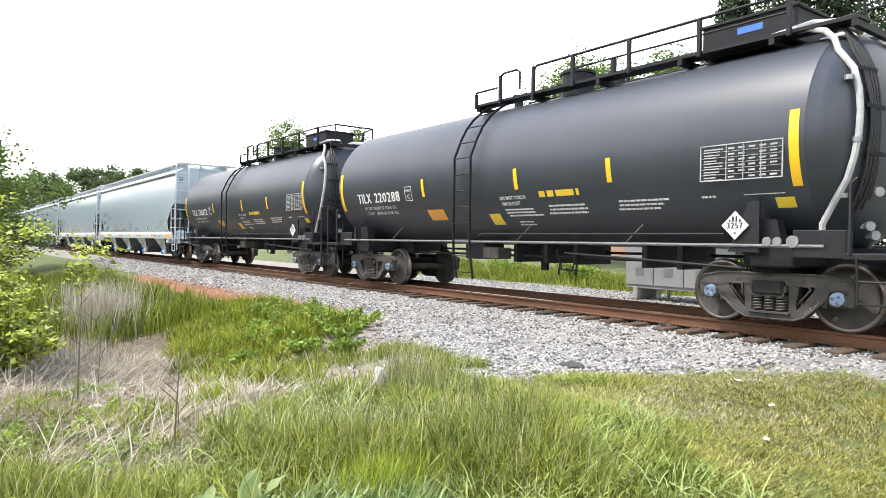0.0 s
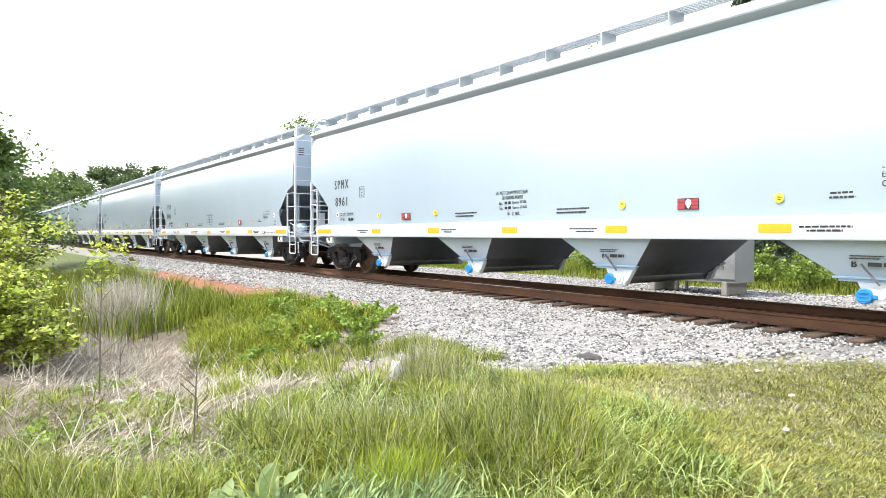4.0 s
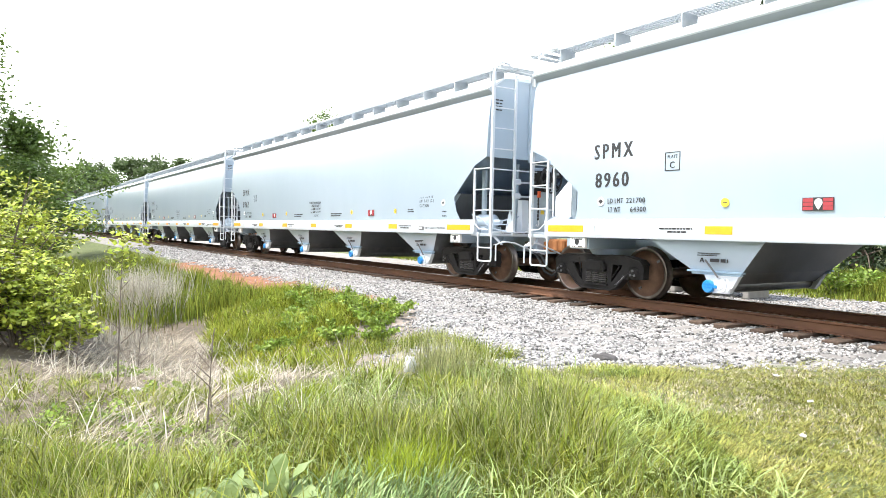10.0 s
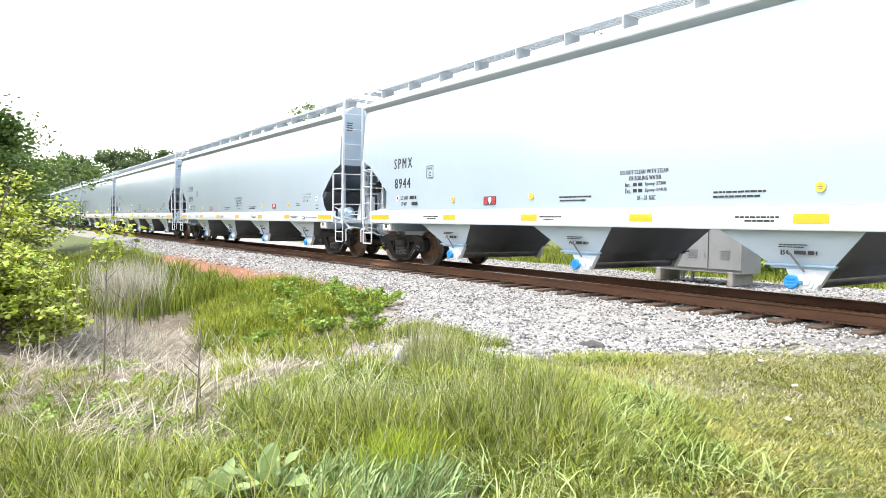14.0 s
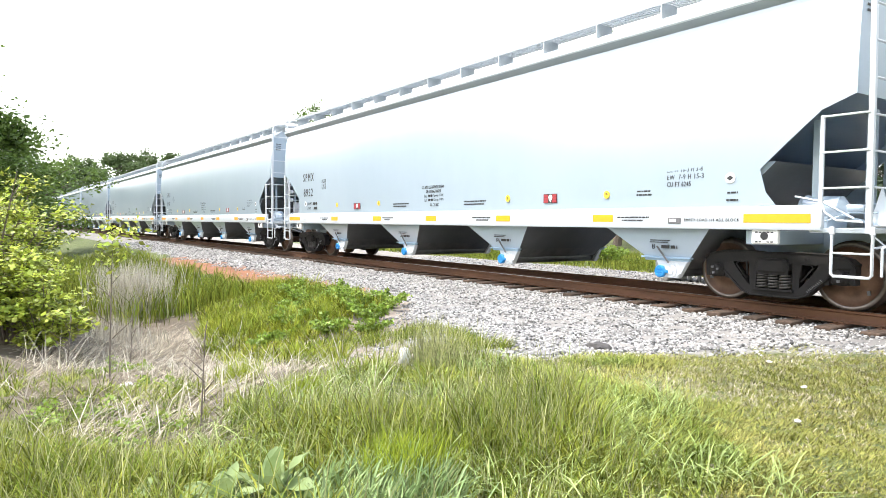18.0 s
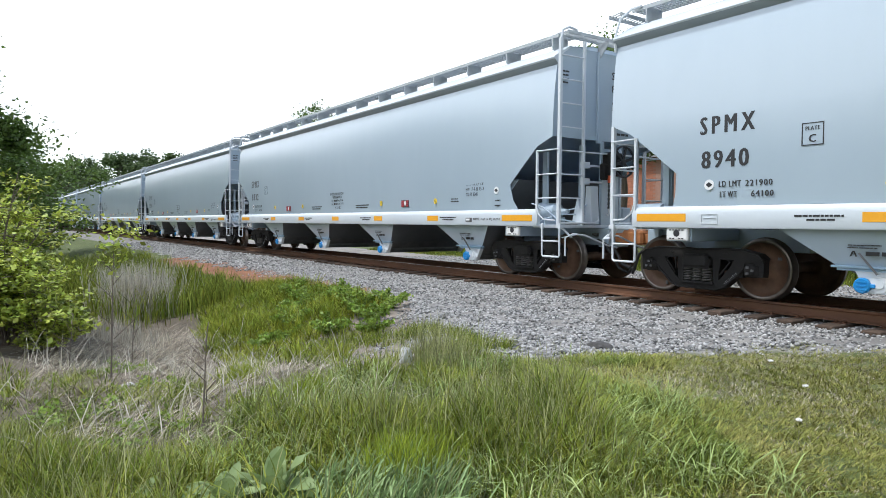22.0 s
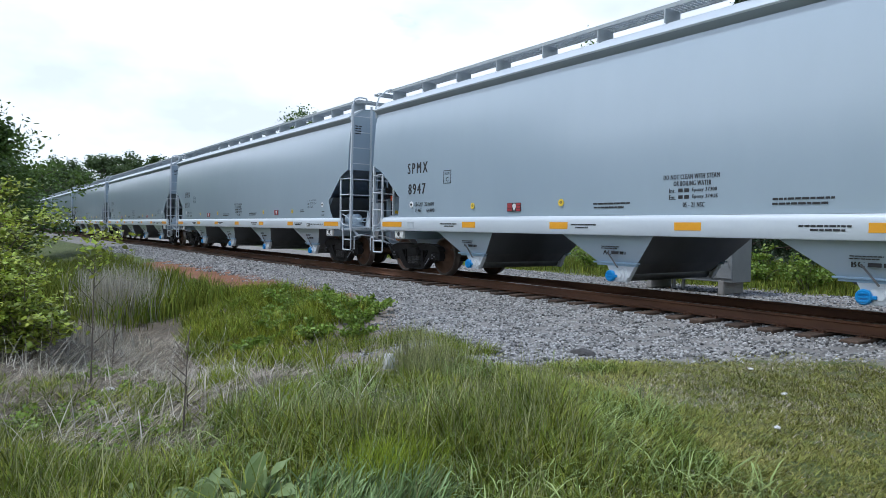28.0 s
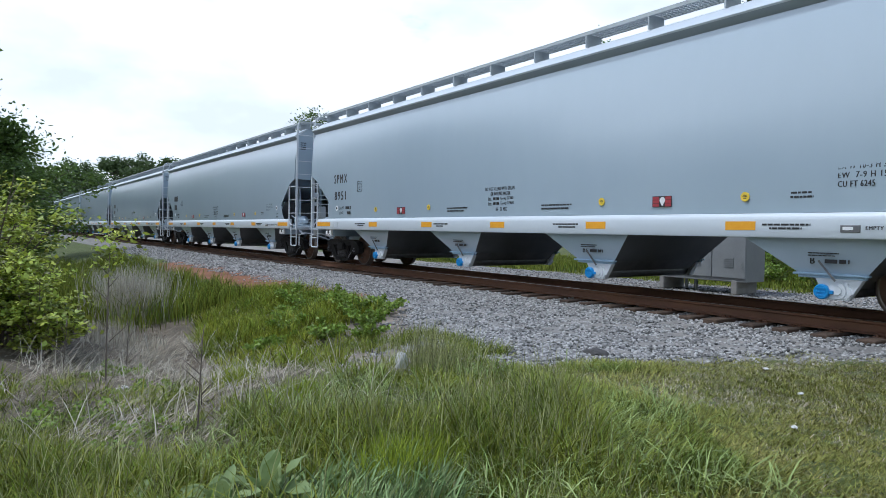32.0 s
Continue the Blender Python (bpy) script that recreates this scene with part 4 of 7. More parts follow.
    for k in range(6):
        a = k * math.tau / 6 + 0.3
        beam(bm, (9.77, 0.0, 2.33), (9.79, 0.29 * math.cos(a), 2.33 + 0.29 * math.sin(a)), 0.055, 0.014, up=(1, 0, 0))
    tube(bm, [(9.60, 0.0, 2.33), (9.80, 0.0, 2.33)], 0.055, 10)
    bw = part("brake_wheel", bm, BLACK_INK, car, "black spoked hand brake wheel")
    bm = bmesh.new()
    box(bm, 9.45, 9.66, -0.26, 0.16, 2.06, 2.52, 0.04)
    box(bm, 9.48, 9.62, -0.36, -0.20, 1.98, 2.30, 0.03)
    part("brake_housing", bm, TRUCK, bw)
    bm = bmesh.new()
    for k in range(14):
        z = 1.98 - 0.042 * k
        box(bm, 9.60 - 0.012, 9.60 + 0.012, -0.20 - (0.02 if k % 2 else 0.01), -0.20 + (0.02 if k % 2 else 0.01), z - 0.026, z + 0.026, 0.004)
    part("brake_chain", bm, BLACK_INK, bw)
    bm = bmesh.new()
    tube(bm, [(9.60, -0.20, 1.42), (9.60, -0.17, 1.34), (9.60, -0.20, 1.28), (9.60, -0.25, 1.31)], 0.017, 6)
    part("chain_hook", bm, RAILING, bw)
    bm = bmesh.new()
    tube(bm, [(9.64, -0.22, 2.06), (9.64, -0.22, 1.92)], 0.04, 8)
    part("brake_tag", bm, RED_PAINT, bw)
    for z in (2.24, 1.93):
        bm = bmesh.new()
        box(bm, 9.46, 9.58, -0.86, -0.70, z - 0.06, z + 0.06, 0.01)
        box(bm, 9.46, 9.49, -0.72, -0.26, z - 0.02, z + 0.02, 0.004)
        part("brake_bracket", bm, SILL, bw)
    bm = bmesh.new()
    prism(bm, [(9.36, 1.12), (9.56, 1.12), (9.52, 1.85), (9.40, 1.85)], -0.62, -0.42)
    prism(bm, [(9.30, 1.12), (9.62, 1.12), (9.44, 1.62)], -0.90, -0.87)
    part("bell_crank", bm, SILL, bw)
    # brake cylinder, slack linkage, valve and pipes on the platform
    bm = bmesh.new()
    spun(bm, [(8.50, 0.03), (8.52, 0.17), (8.58, 0.19), (8.62, 0.17), (9.02, 0.165), (9.05, 0.12), (9.10, 0.06), (9.30, 0.045)], "x", 18)
    for v in bm.verts:
        v.co += Vector((0, -1.0, 1.36))
    cyl = part("brake_cylinder", bm, PAINT, car)
    for pts, r in (([(8.53, -1.25, 1.52), (8.9, -1.28, 1.44), (9.3, -1.30, 1.22), (9.42, -0.95, 1.15)], 0.017),
                   ([(9.10, -1.0, 1.36), (9.34, -0.8, 1.42), (9.40, -0.5, 1.34)], 0.016), ([(8.9, -1.36, 1.16), (9.2, -1.2, 1.30), (9.40, -0.9, 1.30), (9.43, -0.6, 1.50)], 0.013)):
        bm = bmesh.new()
        tube(bm, pts, r, 6)
        part("brake_pipe", bm, PAINT, cyl)
    for x, z in ((8.70, 1.2), (8.95, 1.2)):
        bm = bmesh.new()
        box(bm, x - 0.02, x + 0.02, -1.28, -0.75, 1.1, z + 0.05)
        part("cylinder_bracket", bm, PAINT, cyl)
    bm = bmesh.new()
    box(bm, 9.12, 9.34, 0.5, 0.78, 1.12, 1.46, 0.03)
    tube(bm, [(9.2, 0.78, 1.3), (9.2, 1.0, 1.3)], 0.07, 10)
    part("control_valve", bm, PAINT, car)
    bm = bmesh.new()
    tube(bm, [(-9.30, -1.05, 1.32), (-8.75, -1.05, 1.32)], 0.15, 16)
    part("air_reservoir", bm, PAINT, car)
    bm = bmesh.new()
    box(bm, -9.35, -9.12, -0.75, -0.35, 1.12, 1.42, 0.03)
    part("control_valve", bm, PAINT, car)
    # four bays, each with a gate bar, a tube and a blue cap
    for i, x in enumerate((-5.62, -1.64, 2.34, 6.38)):
        bm = bmesh.new()
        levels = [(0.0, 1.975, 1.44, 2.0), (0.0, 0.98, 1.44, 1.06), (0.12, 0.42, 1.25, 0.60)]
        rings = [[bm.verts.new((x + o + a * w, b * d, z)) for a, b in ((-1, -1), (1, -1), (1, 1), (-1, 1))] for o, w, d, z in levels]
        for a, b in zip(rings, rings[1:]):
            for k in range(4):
                # sloping faces and floor take the painted-in shade, the others stay body grey
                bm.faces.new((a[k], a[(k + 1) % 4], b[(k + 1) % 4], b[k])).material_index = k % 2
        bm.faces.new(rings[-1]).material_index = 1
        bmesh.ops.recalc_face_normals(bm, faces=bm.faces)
        bay = part("hopper_bay", bm, (PAINT, BAY_SHADE), car)
        for s in (-1, 1):
            bm = bmesh.new()
            box(bm, x - 0.36, x + 0.58, s * 1.27 - 0.045, s * 1.27 + 0.045, 0.585, 0.615, 0.006)
            box(bm, x - 0.30, x + 0.54, s * 1.25 - 0.03, s * 1.25 + 0.03, 0.55, 0.585, 0.004)
            part("gate_bar", bm, PALE_BLUE, bay)
            # pale moulded outlet shoe under the gate
            bm = bmesh.new()
            prism(bm, [(x - 0.08, 0.55), (x + 0.50, 0.55), (x + 0.34, 0.28), (x + 0.06, 0.28)], s * 1.21 - 0.06, s * 1.21 + 0.03)
            tube(bm, [(x + 0.20, s * 1.12, 0.40), (x + 0.20, s * 1.285, 0.40)], 0.11, 14)
            tube(bm, [(x + 0.20, s * 1.285, 0.40), (x + 0.20, s * 1.30, 0.40)], 0.06, 12)
            tube(bm, [(x + 0.30, s * 1.24, 0.52), (x + 0.36, s * 1.27, 0.36), (x + 0.30, s * 1.25, 0.30)], 0.035, 6)
            part("outlet_shoe", bm, RAILING, bay)
            bm = bmesh.new()
            spun(bm, [(s * 1.325, 0.02), (s * 1.335, 0.085), (s * 1.315, 0.10), (s * 1.25, 0.095)], "y", 18)
            for k in range(3):
                zz = -0.05 + 0.05 * k
                ya, yb = sorted((s * 1.330, s * 1.342))
                box(bm, -0.06, 0.06, ya, yb, zz - 0.008, zz + 0.008)
            box(bm, 0.08, 0.15, s * 1.29 - 0.025, s * 1.29 + 0.025, -0.025, 0.025, 0.008)
            cap = part("outlet_cap", bm, BLUE if s < 0 else STEEL, bay, "bright blue plastic outlet cap" if s < 0 else "steel outlet cap")
            cap.matrix_basis = pose(x + 0.02, 0, 0.375)
            bm = bmesh.new()
            beam(bm, (x + 0.0, s * 1.37, 0.78), (x + 0.20, s * 1.33, 0.52), 0.02, 0.022)
            part("gate_lever", bm, GREY_PIPE, bay)
        bm = bmesh.new()
        tube(bm, [(x + 0.20, -1.20, 0.40), (x + 0.20, 1.20, 0.40)], 0.115, 14)
        prism(bm, [(x - 0.30, 0.60), (x + 0.54, 0.60), (x + 0.36, 0.42), (x + 0.04, 0.42)], -1.16, 1.16)
        part("outlet_tube", bm, TUBE, bay)
    # reflective tape along both sills
    for s in (-1, 1):
        for c, w in ((-8.44, 0.92), (-5.28, 0.45), (-2.62, 0.45), (0.04, 0.45), (2.72, 0.45), (5.4, 0.45), (8.44, 0.92)):
            bm = bmesh.new()
            box(bm, c - w / 2, c + w / 2, s * 1.567 - 0.003, s * 1.567 + 0.003, 1.165, 1.285)
            part("reflector_tape", bm, TAPE, car)
    # decals of the near side
    y = -(side_y(1.66) + 0.004)
    for c, z in ((2.8, 1.63), (5.43, 1.63), (-2.62, 1.64), (-5.22, 1.63)):
        bm = bmesh.new()
        tube(bm, [(c, y - 0.010, z), (c, y - 0.004, z)], 0.067, 16)
        d = part("decal", bm, YELLOW_INK, car, "round yellow decal")
        for dz, w in ((0.022, 0.022), (0.0, 0.034), (-0.022, 0.022)):
            bm = bmesh.new()
            box(bm, c - w, c + w, y - 0.0115, y - 0.009, z + dz - 0.005, z + dz + 0.005)
            part("decal_mark", bm, BLACK_INK, d)
    for c, z, w in ((4.04, 1.60, 0.36), (-3.9, 1.58, 0.40)):
        bm = bmesh.new()
        box(bm, c - w / 2, c + w / 2, y - 0.006, y + 0.002, z - 0.085, z + 0.085)
        d = part("decal", bm, BLACK_INK, car, "black decal with red panels and a white mark")
        for x0, x1 in ((-0.48, -0.15), (0.17, 0.48)):
            for k in range(3):
                bm = bmesh.new()
                box(bm, c + w * x0, c + w * x1, y - 0.009, y - 0.005, z - 0.078 + 0.054 * k, z - 0.032 + 0.054 * k)
                part("decal_panel", bm, RED_INK, d)
        bm = bmesh.new()
        tube(bm, [(c + 0.01, y - 0.010, z + 0.02), (c + 0.01, y - 0.006, z + 0.02)], 0.052, 12)
        prism(bm, [(c - 0.025, z - 0.02), (c + 0.045, z - 0.02), (c + 0.01, z - 0.075)], y - 0.0105, y - 0.006)
        part("decal_mark", bm, WHITE_INK, d)
    ink = BLACK_INK
    for line, x, z, w in (("DO NOT CLEAN WITH STEAM", -0.43, 1.935, 0.94), ("OR BOILING WATER", -0.25, 1.835, 0.63), ("Int.", -0.33, 1.73, 0.11), ("Epoxy 37300", 0.07, 1.73, 0.40),
                          ("Ext.", -0.33, 1.63, 0.11), ("Epoxy 374US", 0.07, 1.63, 0.41), ("05 - 21 NSC", -0.09, 1.515, 0.36)):
        lettering(line, 0.072, ink, car, x, z, -side_y(z + 0.04) - 0.004, w, bold=0.04)
    for z in (1.73, 1.63):
        bars(car, ink, -0.19, z + 0.066, -side_y(z) - 0.004, 0.23, 1, 0.056, seed=2)
    y = -(side_y(1.6) + 0.003)
    bars(car, ink, -1.91, 1.615, y, 0.88, 2, 0.028, 0.036, seed=5)
    bars(car, ink, 1.23, 1.615, y, 0.88, 2, 0.028, 0.036, seed=6)
    bars(car, ink, 6.06, 1.675, y, 0.34, 2, 0.026, 0.03, seed=7)
    yh = -(side_y(1.85) + 0.004)
    for k, (line, w) in enumerate((("EX W 10-3 H 3-8", 0.62), ("EW  7-9 H 15-3", 0.64), ("CU FT 6245", 0.42))):
        lettering(line, 0.075, ink, car, 6.66, 1.93 - 0.11 * k, yh + 0.002 * k, w, bold=0.04)
    bars(car, ink, 7.68, 1.605, y, 0.17, 1, 0.026, seed=8)
    bars(car, ink, 7.66, 1.50, y, 0.22, 1, 0.026, seed=9)
    for c, z, r in ((7.73, 1.80, 0.078), (-7.63, 1.705, 0.078)):
        bm = bmesh.new()
        y = -(side_y(z + r) + 0.002)
        tube(bm, [(c, y - 0.004, z), (c, y + 0.004, z)], r, 18)
        d = part("decal", bm, WHITE_INK, car, "small round white decal with a black mark")
        bm = bmesh.new()
        prism(bm, [(c - r * 0.68, z), (c, z - r * 0.5), (c + r * 0.68, z), (c, z + r * 0.5)], y - 0.008, y - 0.004)
        part("decal_mark", bm, ink, d)
    y = -(side_y(1.75) + 0.004)
    lettering("LD LMT", 0.085, ink, car, -7.47, 1.665, y, 0.34, bold=0.04)
    lettering("LT WT", 0.085, ink, car, -7.45, 1.515, y, 0.26, bold=0.04)
    yp = -side_y(2.3)
    bm = bmesh.new()
    for x0, x1, z0, z1 in ((-6.285, -6.005, 2.43, 2.442), (-6.285, -6.005, 2.15, 2.162), (-6.285, -6.273, 2.162, 2.43), (-6.017, -6.005, 2.162, 2.43)):
        box(bm, x0, x1, yp - 0.005, yp + 0.004, z0, z1)
    part("plate_frame", bm, ink, car)
    lettering("C", 0.10, ink, car, -6.145, 2.19, yp - 0.005, centre=True)
    lettering("PLATE", 0.05, ink, car, -6.145, 2.345, yp - 0.005, 0.18, centre=True)
    # writing on the sill
    for x, w in ((-6.36, 0.76), (-2.36, 0.63), (1.65, 0.74), (5.66, 0.78)):
        bars(car, ink, x, 1.255, -1.568, w, 1, 0.026, seed=int(x * 10))
        bars(car, ink, x + 0.2 * w, 1.205, -1.568, w * 0.62, 1, 0.026, seed=int(x * 10) + 1)
    lettering("EMPTY LOAD 1/4 ADJ. BLOCK", 0.06, ink, car, 7.02, 1.165, -1.570, 0.90, bold=0.04)
    bm = bmesh.new()
    box(bm, 6.73, 6.96, -1.575, -1.564, 1.145, 1.235, 0.004)
    d = part("badge", bm, GREY_PIPE, car, "small framed metal badge on the sill")
    bm = bmesh.new()
    box(bm, 6.76, 6.88, -1.579, -1.574, 1.175, 1.215)
    part("badge_plate", bm, WHITE_INK, d)
    bm = bmesh.new()
    for x0, x1, z0, z1 in ((-7.72, -7.44, 1.27, 1.28), (-7.72, -7.44, 1.13, 1.14), (-7.72, -7.71, 1.14, 1.27), (-7.45, -7.44, 1.14, 1.27), (-7.68, -7.48, 1.215, 1.223)):
        box(bm, x0, x1, -1.575, -1.562, z0, z1)
    part("card_holder", bm, RAILING, car)
    for x in (-5.62, -1.64, 2.34, 6.38):
        bars(car, ink, x - 0.14, 0.885, -1.385, 0.44, 2, 0.014, 0.018, seed=11)
        lettering({-5.62: "A", -1.64: "AC", 2.34: "BC", 6.38: "B"}[x], 0.085, ink, car, x - 0.12, 0.735, -1.335)
        bars(car, ink, x + 0.06, 0.80, -1.355, 0.34, 1, 0.05, seed=12)
    # reporting bars on the end sheet
    bars(car, ink, 9.378, 3.55, 0.1, 0.55, 6, 0.045, 0.075, seed=13, turn=90)
    bars(car, ink, 9.378, 4.02, -1.3, 0.22, 4, 0.03, 0.04, seed=14, turn=90)
    truck(car, -8.08, "black")
    truck(car, 8.17, "black")
    return car


HOPPERS = []
NUMBERS = ["8961", "8948", "8960", "8962", "8944", "8879", "8952", "8940", "8932", "8945", "8947", "8950", "8951"]
LIMITS = ["221900", "", "221700", "221200", "", "221600", "", "221900", "222100", "", "221600", "221800", ""]
WEIGHTS = {2: "64300", 5: "64400", 7: "64100", 8: "63900", 10: "64400", 11: "64200"}
FIRST, LEAD, PITCH = -42.73, -63.06, 20.33


SMALL = {"lettering", "decal", "decal_mark", "decal_panel", "rung", "bracket", "pad_writing", "jacking_hole", "chalk_mark", "gate_lever", "outlet_shoe", "sill_grab", "draft_key",
         "brake_pipe", "cylinder_bracket", "brake_chain", "chain_hook", "brake_tag", "brake_bracket", "bell_crank", "badge", "badge_plate", "card_holder", "plate_frame", "air_hose", "end_handrail"}


def build_hoppers():
    first = build_hopper()
    cars = [first] + [copy_thing(first, pose(0, TRACK_Y, 0)) for k in range(14)]
    # the rear cars stay far off all the time: they go without rungs, writing and small fittings
    rear = copy_thing(first, pose(0, TRACK_Y, 0))
    for o in list(rear.children_recursive):
        if o.name.split(".")[0] in SMALL:
            bpy.data.objects.remove(o)
    cars += [rear] + [copy_thing(rear, pose(0, TRACK_Y, 0)) for k in range(6)]
    for k, car in enumerate(cars):
        x = FIRST if k == 0 else LEAD - PITCH * (k - 1)
        HOPPERS.append((car, x))
        car.matrix_basis = pose(x, TRACK_Y, 0)
        num = NUMBERS[k] if k < len(NUMBERS) else ""
        if num or k < 13:
            lettering("SPMX", 0.26, BLACK_INK, car, -7.78, 2.44, -side_y(2.6) - 0.003, 0.84, space=1.5, bold=0.05)
            if num:
                lettering(num, 0.255, BLACK_INK, car, -7.75, 1.945, -side_y(2.1) - 0.003, 0.73, space=1.3, bold=0.05)
                lettering("SPMX", 0.15, BLACK_INK, car, 9.378, 4.0, 0.1, 0.42, turn=90)
                lettering(num, 0.15, BLACK_INK, car, 9.378, 3.74, 0.1, 0.36, turn=90)
        else:
            bars(car, BLACK_INK, -7.75, 2.7, -side_y(2.5) - 0.005, 0.84, 2, 0.27, 0.2, seed=k)
        y = -side_y(1.72) - 0.005
        lim = LIMITS[k] if k < len(LIMITS) else ""
        if lim:
            lettering(lim, 0.085, BLACK_INK, car, -7.06, 1.665, y, 0.39, bold=0.04)
        else:
            bars(car, BLACK_INK, -7.06, 1.75, y, 0.38, 1, 0.08, seed=k)
        if k in WEIGHTS:
            lettering(WEIGHTS[k], 0.085, BLACK_INK, car, -6.97, 1.515, y, 0.32, bold=0.04)
        else:
            bars(car, BLACK_INK, -6.97, 1.60, y, 0.30, 1, 0.08, seed=k + 40)


build_hoppers()


# ---- tank cars ----
TANKS = []


def build_tank():
    car = thing("tank_car", pose(0, TRACK_Y, 0), "black tank car with yellow strips and white lettering", "railway car", "tank cars of the train")
    R, ZC = 1.52, 2.60
    bm = bmesh.new()
    prof = [(-6.86, 0.05)]
    for k in range(1, 9):
        a = k / 8 * math.pi / 2
        prof.append((-6.28 - 0.58 * math.cos(a), 1.50 * math.sin(a)))
    prof += [(-6.26, R), (-3.2, R), (0.0, R), (3.2, R), (6.26, R)]
    for k in range(8, 0, -1):
        a = k / 8 * math.pi / 2
        prof.append((6.28 + 0.58 * math.cos(a), 1.50 * math.sin(a)))
    prof.append((6.86, 0.05))
    spun(bm, prof, "x", 64)
    sh = part("tank_shell", bm, TANK, car)
    sh.matrix_basis = pose(-0.2, 0, ZC)
    truck(car, -5.44, "dusty")
    truck(car, 5.44, "dusty")
    for s in (-1, 1):
        bm = bmesh.new()
        xa, xb = sorted((s * 4.6, s * 7.3))
        box(bm, xa, xb, -0.3, 0.3, 0.80, 1.12, 0.01)
        xa, xb = sorted((s * 6.55, s * 7.25))
        box(bm, xa, xb, -1.5, 1.5, 0.98, 1.06, 0.01)
        part("stub_sill", bm, TANK_TRIM, car)
        bm = bmesh.new()
        prism(bm, [(s * 5.2, 0.95), (s * 5.75, 0.95), (s * 5.62, 1.5), (s * 5.33, 1.5)], -1.30, -1.12)
        prism(bm, [(s * 5.2, 0.95), (s * 5.75, 0.95), (s * 5.62, 1.5), (s * 5.33, 1.5)], 1.12, 1.30)
        box(bm, s * 5.55 - 0.3, s * 5.55 + 0.3, -1.3, 1.3, 0.85, 1.15, 0.02)
        part("bolster", bm, TANK_TRIM, car)
        coupler(car, s, 7.1, 7.45)
        for y in (-1, 1):
            bm = bmesh.new()
            tube(bm, [(s * 6.62, y * 1.50, 1.04), (s * 6.62, y * 1.50, 1.92), (s * 6.68, y * 1.46, 1.98)], 0.022, 6)
            tube(bm, [(s * 7.20, y * 1.50, 0.42), (s * 7.20, y * 1.50, 2.05), (s * 7.2, y * 1.42, 2.10), (s * 7.2, y * 1.05, 2.10), (s * 7.2, y * 1.0, 2.05), (s * 7.2, y * 1.0, 0.42)], 0.024, 6)
            tube(bm, [(s * 6.70, y * 1.50, 1.0), (s * 6.72, y * 1.50, 0.45), (s * 7.2, y * 1.5, 0.45)], 0.018, 6)
            tube(bm, [(s * 6.71, y * 1.50, 0.72), (s * 7.2, y * 1.5, 0.72)], 0.016, 6)
            part("grab_iron", bm, TANK_TRIM, car)
        bm = bmesh.new()
        tube(bm, [(s * 7.22, -1.5, 1.98), (s * 7.26, -0.8, 2.16), (s * 7.26, 0.8, 2.16), (s * 7.22, 1.5, 1.98)], 0.018, 6)
        part("end_handrail", bm, TANK_TRIM, car)
        bm = bmesh.new()
        xa, xb = sorted((s * 5.9, s * 6.55))
        box(bm, xa, xb, -1.44, -1.24, 0.99, 1.35, 0.01)
        part("valve_box", bm, TANK_TRIM, car)
    # side rail pipe and its struts
    for y in (-1, 1):
        bm = bmesh.new()
        tube(bm, [(-6.3, y * 1.44, 1.14), (6.3, y * 1.44, 1.14)], 0.026, 7)
        part("side_rail", bm, GREY_PIPE, car)
        bm = bmesh.new()
        tube(bm, [(-0.6, y * 1.36, 1.25), (-0.5, y * 1.36, 1.30), (4.9, y * 1.36, 1.30)], 0.02, 6)
        part("side_rail", bm, TANK_TRIM, car)
        for x in (-3.9, 0.6, 3.2):
            bm = bmesh.new()
            beam(bm, (x, y * 1.44, 1.14), (x + 0.22, y * 1.25, 1.46), 0.05, 0.012)
            part("rail_strut", bm, GREY_PIPE, car)
        bm = bmesh.new()
        tube(bm, [(-5.5, y * 1.44, 1.14), (-5.45, y * 1.47, 1.5), (-5.2, y * 1.47, 1.62)], 0.03, 6)
        beam(bm, (-5.75, y * 1.40, 1.1), (-5.75, y * 1.40, 1.5), 0.10, 0.05)
        part("side_bracket", bm, TANK_TRIM, car)
    # near-side ladder over the curve of the shell
    for y in (-1, 1):
        lad = None
        bm = bmesh.new()
        for x in (-1.08, -0.54):
            pts = [(x, y * 1.56, 0.36), (x, y * 1.66, 1.0), (x, y * 1.66, 2.9)]
            for k in range(1, 7):
                a = math.radians(15 + 10 * k)
                pts.append((x, y * 1.64 * math.cos(a), ZC + 1.64 * math.sin(a)))
            for p, q in zip(pts, pts[1:]):
                beam(bm, p, q, 0.05, 0.02, up=(1, 0, 0))
        lad = part("ladder", bm, TANK_TRIM, car)
        for k in range(12):
            bm = bmesh.new()
            if k < 8:
                p = (y * (1.60 if k == 0 else 1.665), 0.5 + 0.34 * k)
            else:
                a = math.radians(22 + 14 * (k - 8))
                p = (y * 1.65 * math.cos(a), ZC + 1.65 * math.sin(a))
            tube(bm, [(-1.08, p[0], p[1]), (-0.54, p[0], p[1])], 0.013, 6)
            part("rung", bm, TANK_TRIM, lad)
    # walkway, rails, manway and box on top
    bm = bmesh.new()
    box(bm, -1.4, 6.4, -0.80, -0.45, 4.14, 4.19)
    walkway = part("walkway", bm, TANK_TRIM, car)
    bm = bmesh.new()
    box(bm, -1.4, 6.4, 0.45, 0.80, 4.14, 4.19)
    part("walkway_board", bm, TANK_TRIM, walkway)
    for x in (-1.4, 0.3, 2.0, 3.7, 5.2, 6.3):
        bm = bmesh.new()
        box(bm, x, x + 0.08, -0.8, 0.8, 4.04, 4.136)
        part("walkway_bearer", bm, TANK_TRIM, walkway)
